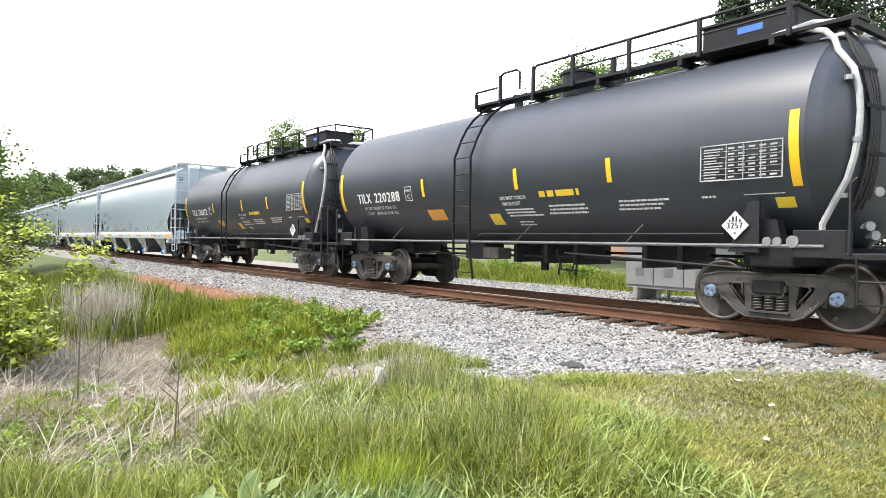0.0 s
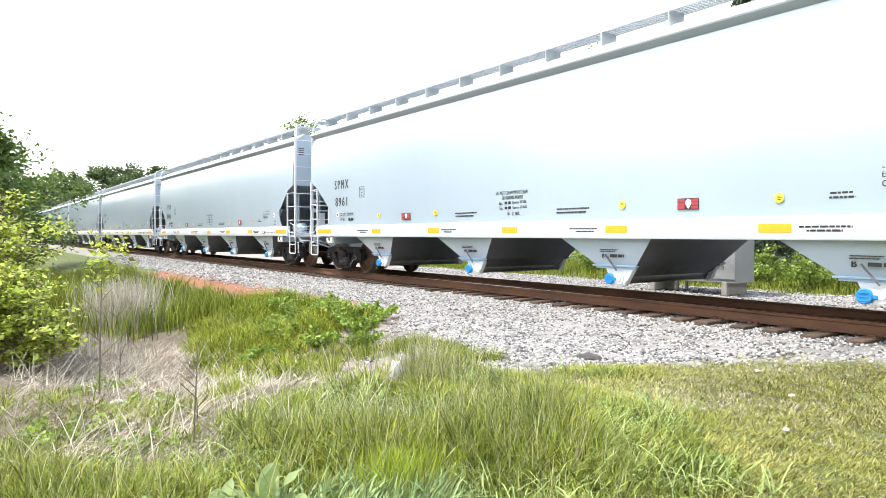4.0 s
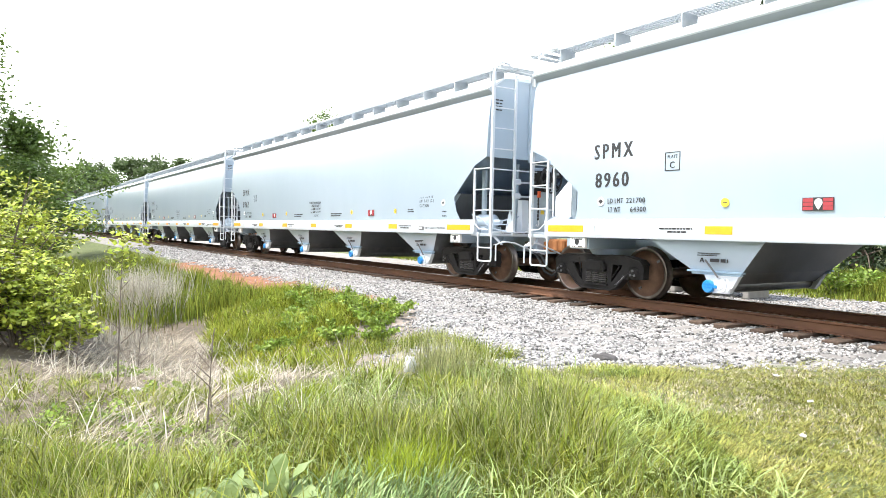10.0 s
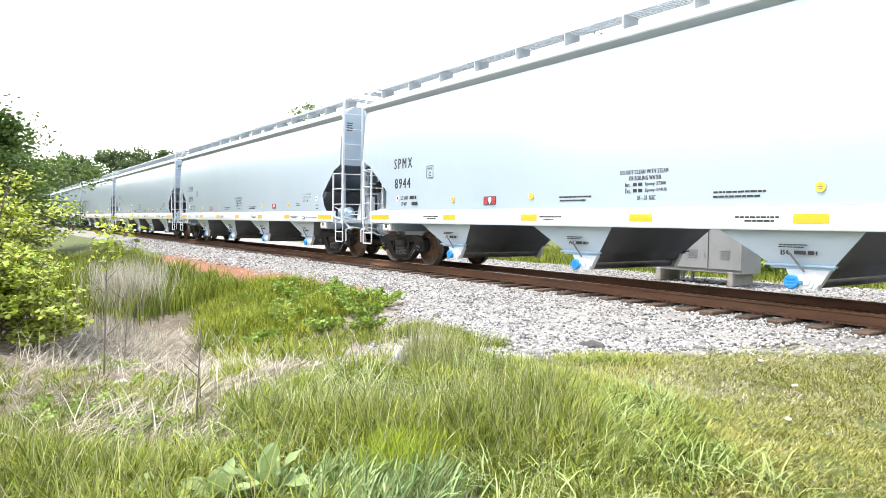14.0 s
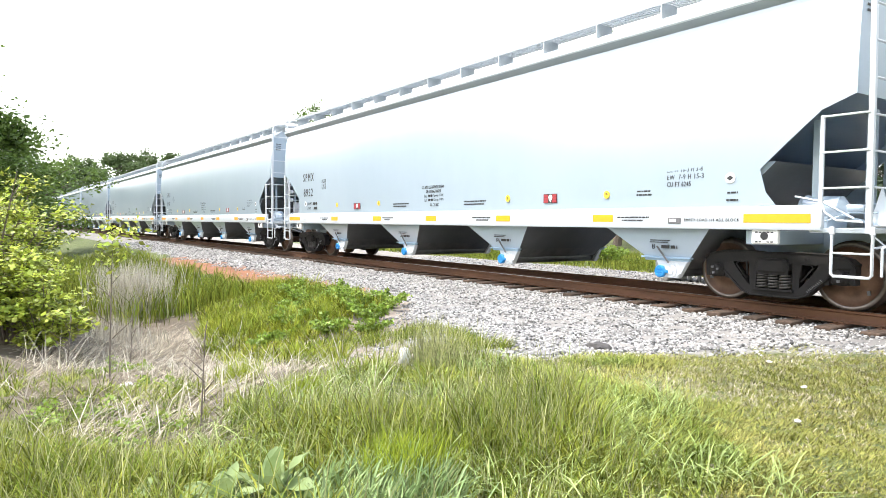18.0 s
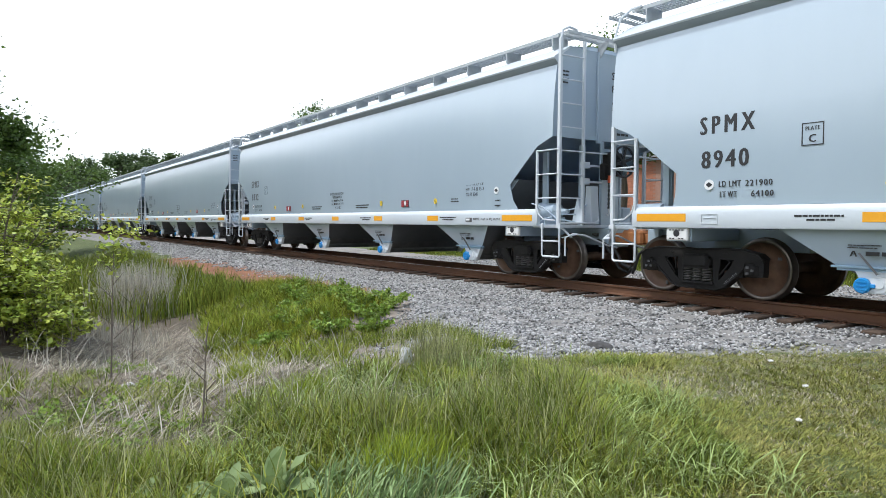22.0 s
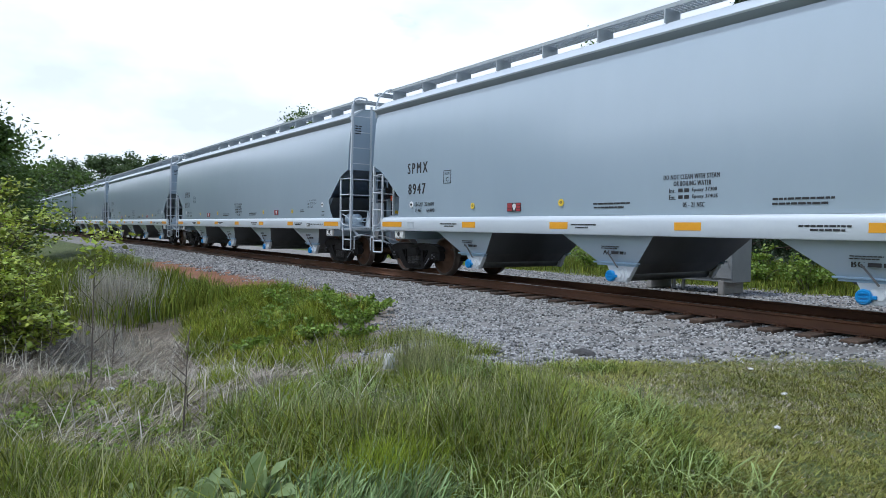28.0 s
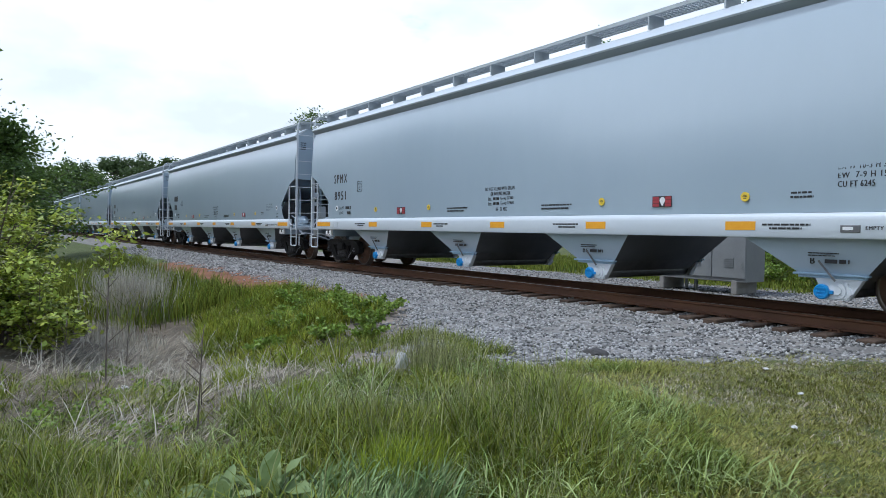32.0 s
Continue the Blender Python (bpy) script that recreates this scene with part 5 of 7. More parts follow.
    for y in (-0.82, 0.82):
        for x in (-1.4, -0.6, 0.4, 1.45, 2.75, 4.1, 5.5):
            bm = bmesh.new()
            zt = 4.42 if x < -1 else 4.69
            beam(bm, (x, y, 4.1), (x, y, zt), 0.06, 0.06)
            part("rail_post", bm, TANK_TRIM, walkway)
        bm = bmesh.new()
        tube(bm, [(-1.4, y, 4.45), (-0.7, y, 4.45)], 0.022, 6)
        tube(bm, [(-0.6, y, 4.3), (-0.6, y, 4.66), (-0.5, y, 4.72), (-0.1, y, 4.72), (0.0, y, 4.66), (0.0, y, 4.3)], 0.024, 6)
        tube(bm, [(0.4, y, 4.62), (0.5, y, 4.69), (5.5, y, 4.69), (6.4, y * 0.8, 4.69), (6.4, y * 0.8, 4.2)], 0.024, 6)
        tube(bm, [(1.4, y, 4.44), (5.5, y, 4.44)], 0.018, 6)
        part("guard_rail", bm, TANK_TRIM, walkway)
    bm = bmesh.new()
    tube(bm, [(6.4, -0.66, 4.69), (6.4, 0.66, 4.69)], 0.024, 6)
    part("guard_rail", bm, TANK_TRIM, walkway)
    bm = bmesh.new()
    tube(bm, [(0.85, 0, 4.05), (0.85, 0, 4.55)], 0.33, 20)
    tube(bm, [(0.85, 0, 4.55), (0.85, 0, 4.60)], 0.36, 20)
    part("manway", bm, TANK_TRIM, car)
    bm = bmesh.new()
    tube(bm, [(1.75, 0.0, 4.05), (1.75, 0, 4.7)], 0.06, 8)
    part("vent_pipe", bm, TANK_TRIM, car)
    bm = bmesh.new()
    box(bm, 1.6, 1.95, -0.12, 0.12, 4.05, 4.4, 0.02)
    part("valve_housing", bm, TANK_TRIM, car)
    bm = bmesh.new()
    tube(bm, [(-0.9, 0, 4.05), (-0.9, 0, 4.35)], 0.10, 10)
    tube(bm, [(-0.9, 0, 4.35), (-0.9, 0, 4.42)], 0.15, 10)
    part("vent_valve", bm, TANK_TRIM, car)
    bm = bmesh.new()
    box(bm, 3.95, 5.45, -0.5, 0.5, 4.12, 4.63, 0.02)
    box(bm, 3.92, 5.48, -0.53, 0.53, 4.61, 4.66, 0.01)
    bx = part("equipment_box", bm, TANK_TRIM, car)
    bm = bmesh.new()
    box(bm, 4.55, 4.95, -0.505, -0.5, 4.40, 4.50)
    part("decal", bm, BLUE_INK, bx)
    # heating pipe and cables that come over the +x end and run down the head
    def head_x(y, z):
        return 6.08 + 0.58 * math.sqrt(max(0.0, 1 - (y * y + (z - ZC) ** 2) / 2.25))

    def down_head(y_top, y_low, z_low, out, wave=0.0, k=0):
        pts = []
        for j in range(10):
            f = j / 9
            z = 3.72 + (z_low - 3.72) * f
            y = y_top + (y_low - y_top) * min(1.0, f * 1.6) + wave * math.sin(j * 0.9 + k)
            pts.append((head_x(y, z) + out, y, z))
        return pts

    bm = bmesh.new()
    tube(bm, [(5.25, -0.66, 4.20), (5.70, -0.70, 4.17), (5.98, -0.80, 4.06), (6.14, -0.90, 3.90)] + down_head(-0.98, -1.16, 1.15, 0.07) + [(6.25, -1.24, 1.02)], 0.042, 9)
    pipe = part("lagged_pipe", bm, LAGGING, car, "grey lagged heating pipe with steel bands")
    for z in (3.3, 2.5, 1.8):
        bm = bmesh.new()
        y = -1.12
        tube(bm, [(head_x(y, z) + 0.065, y, z - 0.03), (head_x(y, z) + 0.065, y, z + 0.03)], 0.058, 10)
        part("pipe_band", bm, STEEL, pipe)
    for k in range(5):
        bm = bmesh.new()
        y = -0.70 - 0.045 * k
        tube(bm, [(5.7, -0.30, 4.24), (6.0, -0.36 - 0.03 * k, 4.20), (6.2, -0.55 - 0.04 * k, 4.02)] + down_head(y + 0.05, y - 0.03, 1.75 - 0.12 * (k % 3), 0.05, 0.012, k), 0.02, 7)
        part("cable", bm, RUBBER, car)
    for z in (3.45, 2.95, 2.35):
        bm = bmesh.new()
        beam(bm, (head_x(-0.95, z) + 0.06, -0.98, z), (head_x(-0.66, z) + 0.07, -0.64, z - 0.02), 0.03, 0.05)
        part("cable_clip", bm, TANK_TRIM, car)
    for k in range(3):
        bm = bmesh.new()
        y = 0.55 + 0.05 * k
        tube(bm, [(6.1, 0.35, 4.12), (6.3, 0.5, 3.95)] + down_head(y, y + 0.5, 2.1, 0.05, 0.012, k), 0.02, 7)
        part("cable", bm, RUBBER, car)
    for y0, y1 in ((-0.72, -0.36), (0.15, 0.52)):
        bm = bmesh.new()
        tube(bm, [(5.15, y0, 4.16), (5.7, (y0 + y1) / 2, 4.27), (6.05, y1, 4.24), (6.26, y1, 4.06)], [0.05, 0.065, 0.065, 0.055], 9)
        part("lagged_pipe", bm, LAGGING, car, "pale lagged pipe bend")
    for y, z in ((-0.62, 1.86), (-0.50, 1.42), (0.35, 1.9), (-0.25, 1.3)):
        bm = bmesh.new()
        x = head_x(y, z)
        tube(bm, [(x - 0.03, y, z), (x + 0.06, y, z)], 0.045, 10)
        tube(bm, [(x + 0.06, y, z), (x + 0.10, y - 0.03, z)], 0.065, 10)
        part("valve_cap", bm, LAGGING, car)
    for z, w in ((2.70, 0.46), (2.60, 0.34), (2.0, 0.5), (1.92, 0.42), (1.84, 0.3)):
        bars(car, LAGGING if z > 2.3 else GREY_PIPE, head_x(0.4, z) + 0.012, z, -0.08, w, 1, 0.04, seed=int(z * 10), turn=78)
    # under the shell: outlet, pipes and brake rigging
    bm = bmesh.new()
    tube(bm, [(-4.3, -0.3, 0.85), (4.3, -0.3, 0.85)], 0.03, 6)
    tube(bm, [(-4.3, 0.4, 0.95), (4.3, 0.4, 0.95)], 0.03, 6)
    tube(bm, [(1.4, -0.9, 0.95), (5.0, -0.9, 0.80)], 0.025, 6)
    for x in (-0.4, 0.5, 1.3, 2.9, 3.6):
        box(bm, x - 0.05, x + 0.05, -0.5, 0.5, 0.72, 1.12)
    box(bm, -2.0, -1.3, -0.6, 0.0, 0.75, 1.1, 0.02)
    tube(bm, [(0.9, -0.6, 1.0), (1.1, -0.65, 0.62), (1.35, -0.65, 0.6), (1.45, -0.6, 0.95)], 0.018, 6)
    tube(bm, [(0.0, 0, 1.1), (0.0, 0, 0.55)], 0.09, 10)
    part("underframe_piping", bm, TANK_TRIM, car)
    bm = bmesh.new()
    box(bm, -0.95, -0.45, -0.95, -0.55, 0.78, 1.02, 0.02)
    part("brake_reservoir", bm, TRUCK_DUSTY, car)

    # strips, decals and white writing on the near side
    def on_shell(z):
        return -math.sqrt(max(0.01, R * R - (z - ZC) ** 2)) - 0.006

    def strip(x, w, z0, z1, mat, name="reflector_strip"):
        bm = bmesh.new()
        n = max(2, int((z1 - z0) / 0.08))
        rows = []
        for k in range(n + 1):
            z = z0 + (z1 - z0) * k / n
            rows.append([bm.verts.new((x - w / 2, on_shell(z), z)), bm.verts.new((x + w / 2, on_shell(z), z))])
        for a, b in zip(rows, rows[1:]):
            bm.faces.new((a[0], a[1], b[1], b[0]))
        return part(name, bm, mat, car)

    for x in (-6.35, 5.93):
        strip(x, 0.13, 1.93, 2.92, YTAPE)
    for x in (-2.62, 0.64, 2.9):
        strip(x, 0.10, 2.16, 2.56, YTAPE)
    strip(-2.2, 0.62, 1.62, 1.86, ORANGE_INK, "decal")
    strip(-0.25, 0.34, 1.50, 1.72, YELLOW_INK, "decal")
    strip(5.72, 0.26, 1.66, 1.80, YELLOW_INK, "decal")

    def small(x, z, w, rows, h, gap, mat=WHITE_INK, seed=1):
        rnd = random.Random(seed)
        bm = bmesh.new()
        for r in range(rows):
            zz, xx, end = z - r * (h + gap), rnd.uniform(0, w * 0.1), w * rnd.uniform(0.75, 1.0)
            while xx < end:
                ww = min(rnd.uniform(1.2, 4.5) * h, end - xx)
                vs = [bm.verts.new((x + a, on_shell(b), b)) for a, b in ((xx, zz - h), (xx + ww, zz - h), (xx + ww, zz), (xx, zz))]
                bm.faces.new(vs)
                xx += ww + 0.5 * h
        part("lettering", bm, mat, car)

    small(1.1, 2.10, 1.1, 1, 0.11, 0.04, YELLOW_INK, 2)
    lettering("DO NOT TORCH", 0.07, WHITE_INK, car, 0.10, 1.975, 0, 0.72, shell=(R, ZC), bold=0.04)
    lettering("ON OUTLET", 0.07, WHITE_INK, car, 0.12, 1.865, 0, 0.52, shell=(R, ZC), bold=0.04)
    small(0.12, 1.80, 1.05, 3, 0.028, 0.03, WHITE_INK, 4)
    small(1.3, 1.84, 1.0, 3, 0.032, 0.035, WHITE_INK, 5)
    small(2.9, 1.86, 1.1, 3, 0.030, 0.035, WHITE_INK, 6)
    small(4.5, 1.86, 0.3, 1, 0.03, 0.03, WHITE_INK, 7)
    small(5.15, 1.86, 0.6, 1, 0.012, 0.03, WHITE_INK, 8)
    small(0.35, 1.56, 0.5, 2, 0.025, 0.03, WHITE_INK, 9)
    # framed table of test dates
    bm = bmesh.new()
    for x0, x1, z0, z1 in ((4.6, 5.8, 2.55, 2.565), (4.6, 5.8, 2.05, 2.065), (4.6, 4.615, 2.05, 2.565), (5.785, 5.8, 2.05, 2.565)):
        box(bm, x0, x1, -1.53, -1.515, z0, z1)
    for r in range(6):
        z = 2.50 - 0.08 * r
        for k in range(2):
            box(bm, 4.66, 4.95 - 0.05 * ((r + k) % 3), -1.527, -1.515, z - 0.035 * k - 0.008, z - 0.035 * k + 0.008)
        for c in range(5):
            if (r * 3 + c) % 11 != 5:
                box(bm, 5.03 + 0.15 * c, 5.12 + 0.15 * c, -1.525, -1.515, z - 0.012, z + 0.012)
    for x in (5.0, 5.25, 5.5):
        box(bm, x - 0.005, x + 0.005, -1.525, -1.515, 2.065, 2.55)
    for r in range(1, 6):
        z = 2.54 - 0.08 * r
        box(bm, 4.615, 5.785, -1.524, -1.515, z - 0.003, z + 0.003)
    part("test_table", bm, LAGGING, car, "white framed table of small marks")
    # hazard placards
    for x, y, z, turn in ((5.12, -1.46, 1.42, 0), (6.6, 0.55, 1.75, 90)):
        bm = bmesh.new()
        prism(bm, [(0, -0.20), (0.20, 0), (0, 0.20), (-0.20, 0)], -0.012, 0)
        pl = part("hazard_placard", bm, WHITE_INK, car, "white diamond hazard placard")
        pl.matrix_basis = pose(x, y, z, 0, 0, turn)
        bm = bmesh.new()
        for k in range(4):
            xx = -0.09 + 0.05 * k
            box(bm, xx, xx + 0.025, -0.016, -0.011, 0.05, 0.15 - abs(xx + 0.012) * 0.9)
        part("placard_mark", bm, BLACK_INK, pl)
        lettering("3257", 0.085, BLACK_INK, pl, 0, -0.045, -0.016, 0.23, centre=True)
        lettering("9", 0.05, BLACK_INK, pl, 0, -0.14, -0.016, centre=True)
    bm = bmesh.new()
    prism(bm, [(5.0, 1.05), (5.45, 1.05), (5.45, 1.75), (5.30, 1.75)], -1.44, -1.40)
    part("placard_bracket", bm, TANK_TRIM, car)
    for x in (5.52, 5.66, 5.86):
        bm = bmesh.new()
        tube(bm, [(x + 0.05, -1.47, 1.20), (x + 0.05, -1.44, 1.20)], 0.06 if x < 5.8 else 0.08, 14)
        part("gauge_cap", bm, STEEL, car)
    return car


def build_tanks():
    a_car = build_tank()
    b_car = copy_thing(a_car, pose(0, TRACK_Y, 0))
    for car, x, num in ((a_car, -10.2, "220288"), (b_car, -25.0, "220272")):
        car.matrix_basis = pose(x, TRACK_Y, 0)
        TANKS.append((car, x))
        lettering("TILX", 0.24, WHITE_INK, car, -5.5, 2.10, 0, 0.65, shell=(1.52, 2.60))
        lettering(num, 0.24, WHITE_INK, car, -4.66, 2.10, 0, 1.16, shell=(1.52, 2.60))
        lettering("C", 0.10, WHITE_INK, car, -3.10, 2.14, 0, centre=True, shell=(1.52, 2.60))
        lettering("PLATE", 0.05, WHITE_INK, car, -3.10, 2.31, 0, 0.17, centre=True, shell=(1.52, 2.60))
        a, b = (("LD LMT 205600 LB 93250  KG", "LT WT   80400 LB 36450  KG") if num == "220288" else ("LD LMT 205700 LB 93300  KG", "LT WT   80300 LB 36400  KG"))
        lettering(a, 0.075, WHITE_INK, car, -5.27, 1.93, 0, 1.5, shell=(1.52, 2.60), bold=0.03)
        lettering(b, 0.075, WHITE_INK, car, -5.22, 1.80, 0, 1.45, shell=(1.52, 2.60), bold=0.03)
        bm = bmesh.new()

        def near(z):
            return -math.sqrt(1.52 ** 2 - (z - 2.60) ** 2) - 0.006

        for x0, x1, z0, z1 in ((-3.24, -2.96, 2.412, 2.425), (-3.24, -2.96, 2.09, 2.103), (-3.24, -3.226, 2.103, 2.412), (-2.974, -2.96, 2.103, 2.412)):
            n = max(1, int((z1 - z0) / 0.05))
            for k in range(n):
                za, zb = z0 + (z1 - z0) * k / n, z0 + (z1 - z0) * (k + 1) / n
                bm.faces.new([bm.verts.new(p) for p in ((x0, near(za), za), (x1, near(za), za), (x1, near(zb), zb), (x0, near(zb), zb))])
        part("plate_frame", bm, WHITE_INK, car)
        lettering("TILX", 0.12, WHITE_INK, car, 6.675, 2.83, -0.12, 0.26, turn=84)
        lettering(num, 0.12, WHITE_INK, car, 6.675, 2.83, 0.20, 0.42, turn=90)
    # the strips and stencils of the two tanks do not sit quite alike
    for o in a_car.children:
        if o.name.split(".")[0] == "reflector_strip" and -2.8 < o.bound_box[0][0] < -2.5:
            o.matrix_basis = pose(0.14, 0, 0)
    for o in b_car.children:
        if o.name.split(".")[0] == "test_table":
            o.matrix_basis = pose(0.12, 0, 0)
        elif o.name.split(".")[0] == "reflector_strip" and 2.7 < o.bound_box[0][0] < 3.0:
            o.matrix_basis = pose(0.14, 0, 0)


build_tanks()


# ---- loose ground cover ----
def blades(name, mat, x, y, z, h, w, lean, rng, label, category, bend=0.6, down=0.0):
    """Grass: one tapered, bent blade of three triangles for each root."""
    n = len(x)
    a = rng.uniform(0, math.tau, n)
    ca, sa = np.cos(a), np.sin(a)
    d = rng.uniform(0, math.tau, n)
    lx, ly = np.cos(d) * lean * h, np.sin(d) * lean * h
    half = w / 2
    root = np.stack([x, y, z], 1)
    side = np.stack([ca * half, sa * half, np.zeros(n)], 1)
    mid = root + np.stack([lx * (1 - bend) * 0.7, ly * (1 - bend) * 0.7, h * 0.58], 1)
    tip = root + np.stack([lx, ly, h * (1 - down * lean)], 1)
    v = np.stack([root - side, root + side, mid - side * 0.8, mid + side * 0.8, tip], 1).reshape(-1, 3)
    i = np.arange(n)[:, None] * 5
    t = np.stack([i + [0, 1, 3], i + [0, 3, 2], i + [2, 3, 4]], 1).reshape(-1, 3)
    return tagged(np_mesh(name, v, t, mat), label, category, kind="stuff")


def scatter(rng, n, x0, x1, y0, y1):
    return rng.uniform(x0, x1, n), rng.uniform(y0, y1, n)


def patchy(x, y, k, seed):
    """A slow wave field between 0 and 1, for clumps and bare spots."""
    r = np.random.default_rng(seed)
    s = np.zeros_like(x)
    for j in range(5):
        a, f, p = r.uniform(0, math.tau), k * r.uniform(0.6, 1.9), r.uniform(0, 6)
        s = s + np.sin((x * math.cos(a) + y * math.sin(a)) * f + p)
    return 0.5 + 0.5 * np.tanh(s * 0.7)


def arcs(name, mat, x, y, L, w, az, start, curl, rng, label, category):
    """Grass: one tapered blade for each root, bowing over towards az; start and curl are angles from upright."""
    n = len(x)
    px, py, pz = x.copy(), y.copy(), height(x, y) - 0.012
    tw = az + math.pi / 2 + rng.normal(0, 0.7, n)
    sx, sy = np.cos(tw) * w / 2, np.sin(tw) * w / 2
    ca, sa = np.cos(az), np.sin(az)
    rows, last = [], 0.0
    for f, k in ((0.0, 1.0), (0.38, 0.95), (0.72, 0.7)):
        ds, th = (f - last) * L, start + curl * (f + last) / 2
        px, py, pz = px + ca * np.sin(th) * ds, py + sa * np.sin(th) * ds, pz + np.cos(th) * ds
        rows += [np.stack([px - sx * k, py - sy * k, pz], 1), np.stack([px + sx * k, py + sy * k, pz], 1)]
        last = f
    ds, th = 0.28 * L, start + curl * 0.86
    rows.append(np.stack([px + ca * np.sin(th) * ds, py + sa * np.sin(th) * ds, pz + np.cos(th) * ds], 1))
    v = np.stack(rows, 1).reshape(-1, 3)
    i = np.arange(n)[:, None] * 7
    t = np.stack([i + [0, 1, 3], i + [0, 3, 2], i + [2, 3, 5], i + [2, 5, 4], i + [4, 5, 6]], 1).reshape(-1, 3)
    return tagged(np_mesh(name, v, t, mat), label, category, kind="stuff")


def tufted(rng, cx, cy, per, r):
    """Roots gathered in tufts, with the way each leans out of its tuft."""
    n = np.maximum(1, rng.poisson(per, len(cx)))
    k = np.repeat(np.arange(len(cx)), n)
    a, d = rng.uniform(0, math.tau, len(k)), np.sqrt(rng.random(len(k))) * r
    return cx[k] + np.cos(a) * d, cy[k] + np.sin(a) * d, a, k


def lawn_side(x, y):
    return (x + 5.5) * 0.555 + (y - 4.75) * 0.832


BARE = ((-4.72, 3.82, 0.30), (-2.72, 2.08, 0.2), (-2.25, 2.85, 0.18), (-3.45, 1.12, 0.38), (-3.70, 0.64, 0.2), (-3.28, 1.38, 0.16), (-3.2, 1.0, 0.2), (-2.0, 6.3, 0.35), (-1.2, 7.2, 0.4))


def bare(x, y):
    s = np.zeros_like(x)
    for bx, by, r in BARE:
        s = np.maximum(s, np.exp(-((x - bx) ** 2 + (y - by) ** 2) / r ** 2))
    return s


def build_grass():
    rng = np.random.default_rng(11)
    # mown grass on the camera's side of the gravel
    x, y = scatter(rng, 62000, -6.4, 3.0, 0.6, 8.9)
    s, far = lawn_side(x, y), np.hypot(x, y)
    keep = (s > -0.1) & (y < edge(x) + rng.normal(-0.10, 0.30, len(x))) & (rng.random(len(x)) < np.clip(1.4 - far / 9, 0.55, 1) * (1.15 - 0.75 * step(1.3, 0.4, s))) & (far > 1.9)
    keep &= (patchy(x, y, 2.3, 3) + rng.random(len(x)) * 0.9 > 0.32 + 1.3 * bare(x, y))
    x, y, out, k = tufted(rng, x[keep], y[keep], 12, 0.065)
    s = lawn_side(x, y)
    lank = step(2.1, 0.3, s + 0.9 * patchy(x, y, 2.0, 9)) * (0.35 + 0.65 * step(0.0, 0.9, edge(x) - y))
    flow = 0.5 + 1.6 * np.sin(x * 0.9 + 0.7 * np.sin(y * 1.1)) + 0.5 * np.sin(y * 1.7)
    az = np.where(rng.random(len(x)) < 0.45, flow + rng.normal(0, 0.5, len(x)), out)
    L = (0.055 + 0.15 * lank + 0.03 * patchy(x, y, 2.2, 8)) * rng.uniform(0.55, 1.25, len(x))
    w, start, curl = rng.uniform(0.0042, 0.009, len(x)) * (0.9 + 0.55 * lank), rng.uniform(0.05, 0.7, len(x)), rng.uniform(0.5, 2.0, len(x))
    for q, mat, lab in ((lank < 0.42, LAWN, "mown green grass with worn tufts"), (lank >= 0.42, LANK, "long rank green grass with arching blades at the lawn's edge")):
        arcs("lawn_grass", mat, x[q], y[q], L[q], w[q], az[q], start[q], curl[q], rng, lab, "grass")
    # dry thatch between the blades
    x, y = scatter(rng, 90000, -6.5, 3.0, 1.5, 8.9)
    keep = (lawn_side(x, y) > 0.1) & (y < edge(x)) & (patchy(x, y, 1.3, 5) + rng.random(len(x)) * 0.5 > 0.6)
    x, y = x[keep], y[keep]
    blades("dry_thatch", STRAW, x, y, height(x, y), rng.uniform(0.02, 0.06, len(x)), rng.uniform(0.004, 0.008, len(x)), rng.uniform(0.8, 2.2, len(x)), rng, "dry straw-coloured thatch in the lawn", "grass", down=0.3)
    # tall uncut grass on the bank: thick towards the gravel, thin over the dead stalks
    x, y = scatter(rng, 38000, -9.0, -1.2, -1.4, 4.6)
    s, far, ray = lawn_side(x, y), np.hypot(x, y), y / -x
    dense = step(0.42, 0.52, ray) * step(-6.2, -5.6, x)
    mid = 0.42 * step(0.29, 0.33, ray) * (1 - step(0.42, 0.5, ray)) * step(6.4, 5.6, far)
    low = step(0.32, 0.28, ray) * step(0.10, 0.15, ray) * (0.85 * step(4.7, 4.0, far) + 0.20 * step(7.0, 6.0, far))
    left = step(0.15, 0.09, ray) * (0.8 * step(6.6, 5.4, far) + 0.25 * step(9.5, 8.0, far))
    dens = np.clip(dense + mid + low + left, 0, 1) * (0.35 + 0.65 * step(0.25, 0.6, patchy(x, y, 2.6, 21)))
    keep = (s < 0.25) & (rng.random(len(x)) < dens) & (far > 1.9) & (rng.random(len(x)) > bare(x, y)) & (rng.random(len(x)) < np.clip(1.7 - far / 5.5, 0.4, 1))
    cx, cy = x[keep], y[keep]
    ch = 0.75 + 0.5 * rng.random(len(cx))
    x, y, out, k = tufted(rng, cx, cy, 10, 0.055)
    ray = y / -x
    L = (0.12 + 0.24 * patchy(x, y, 2.4, 27) ** 1.4) * (1 - 0.35 * step(0.34, 0.28, ray) * step(2.9, 3.9, np.hypot(x, y))) * ch[k] * rng.uniform(0.5, 1.2, len(x)) * (1 + 0.1 * step(0.14, 0.08, ray)) * (0.45 + 0.55 * step(0.1, 1.0, edge(x) - y))
    stone = (np.abs(ray - 0.602) < 0.03) & (x < -4.6)
    L = np.where(stone, L * 0.35, L)
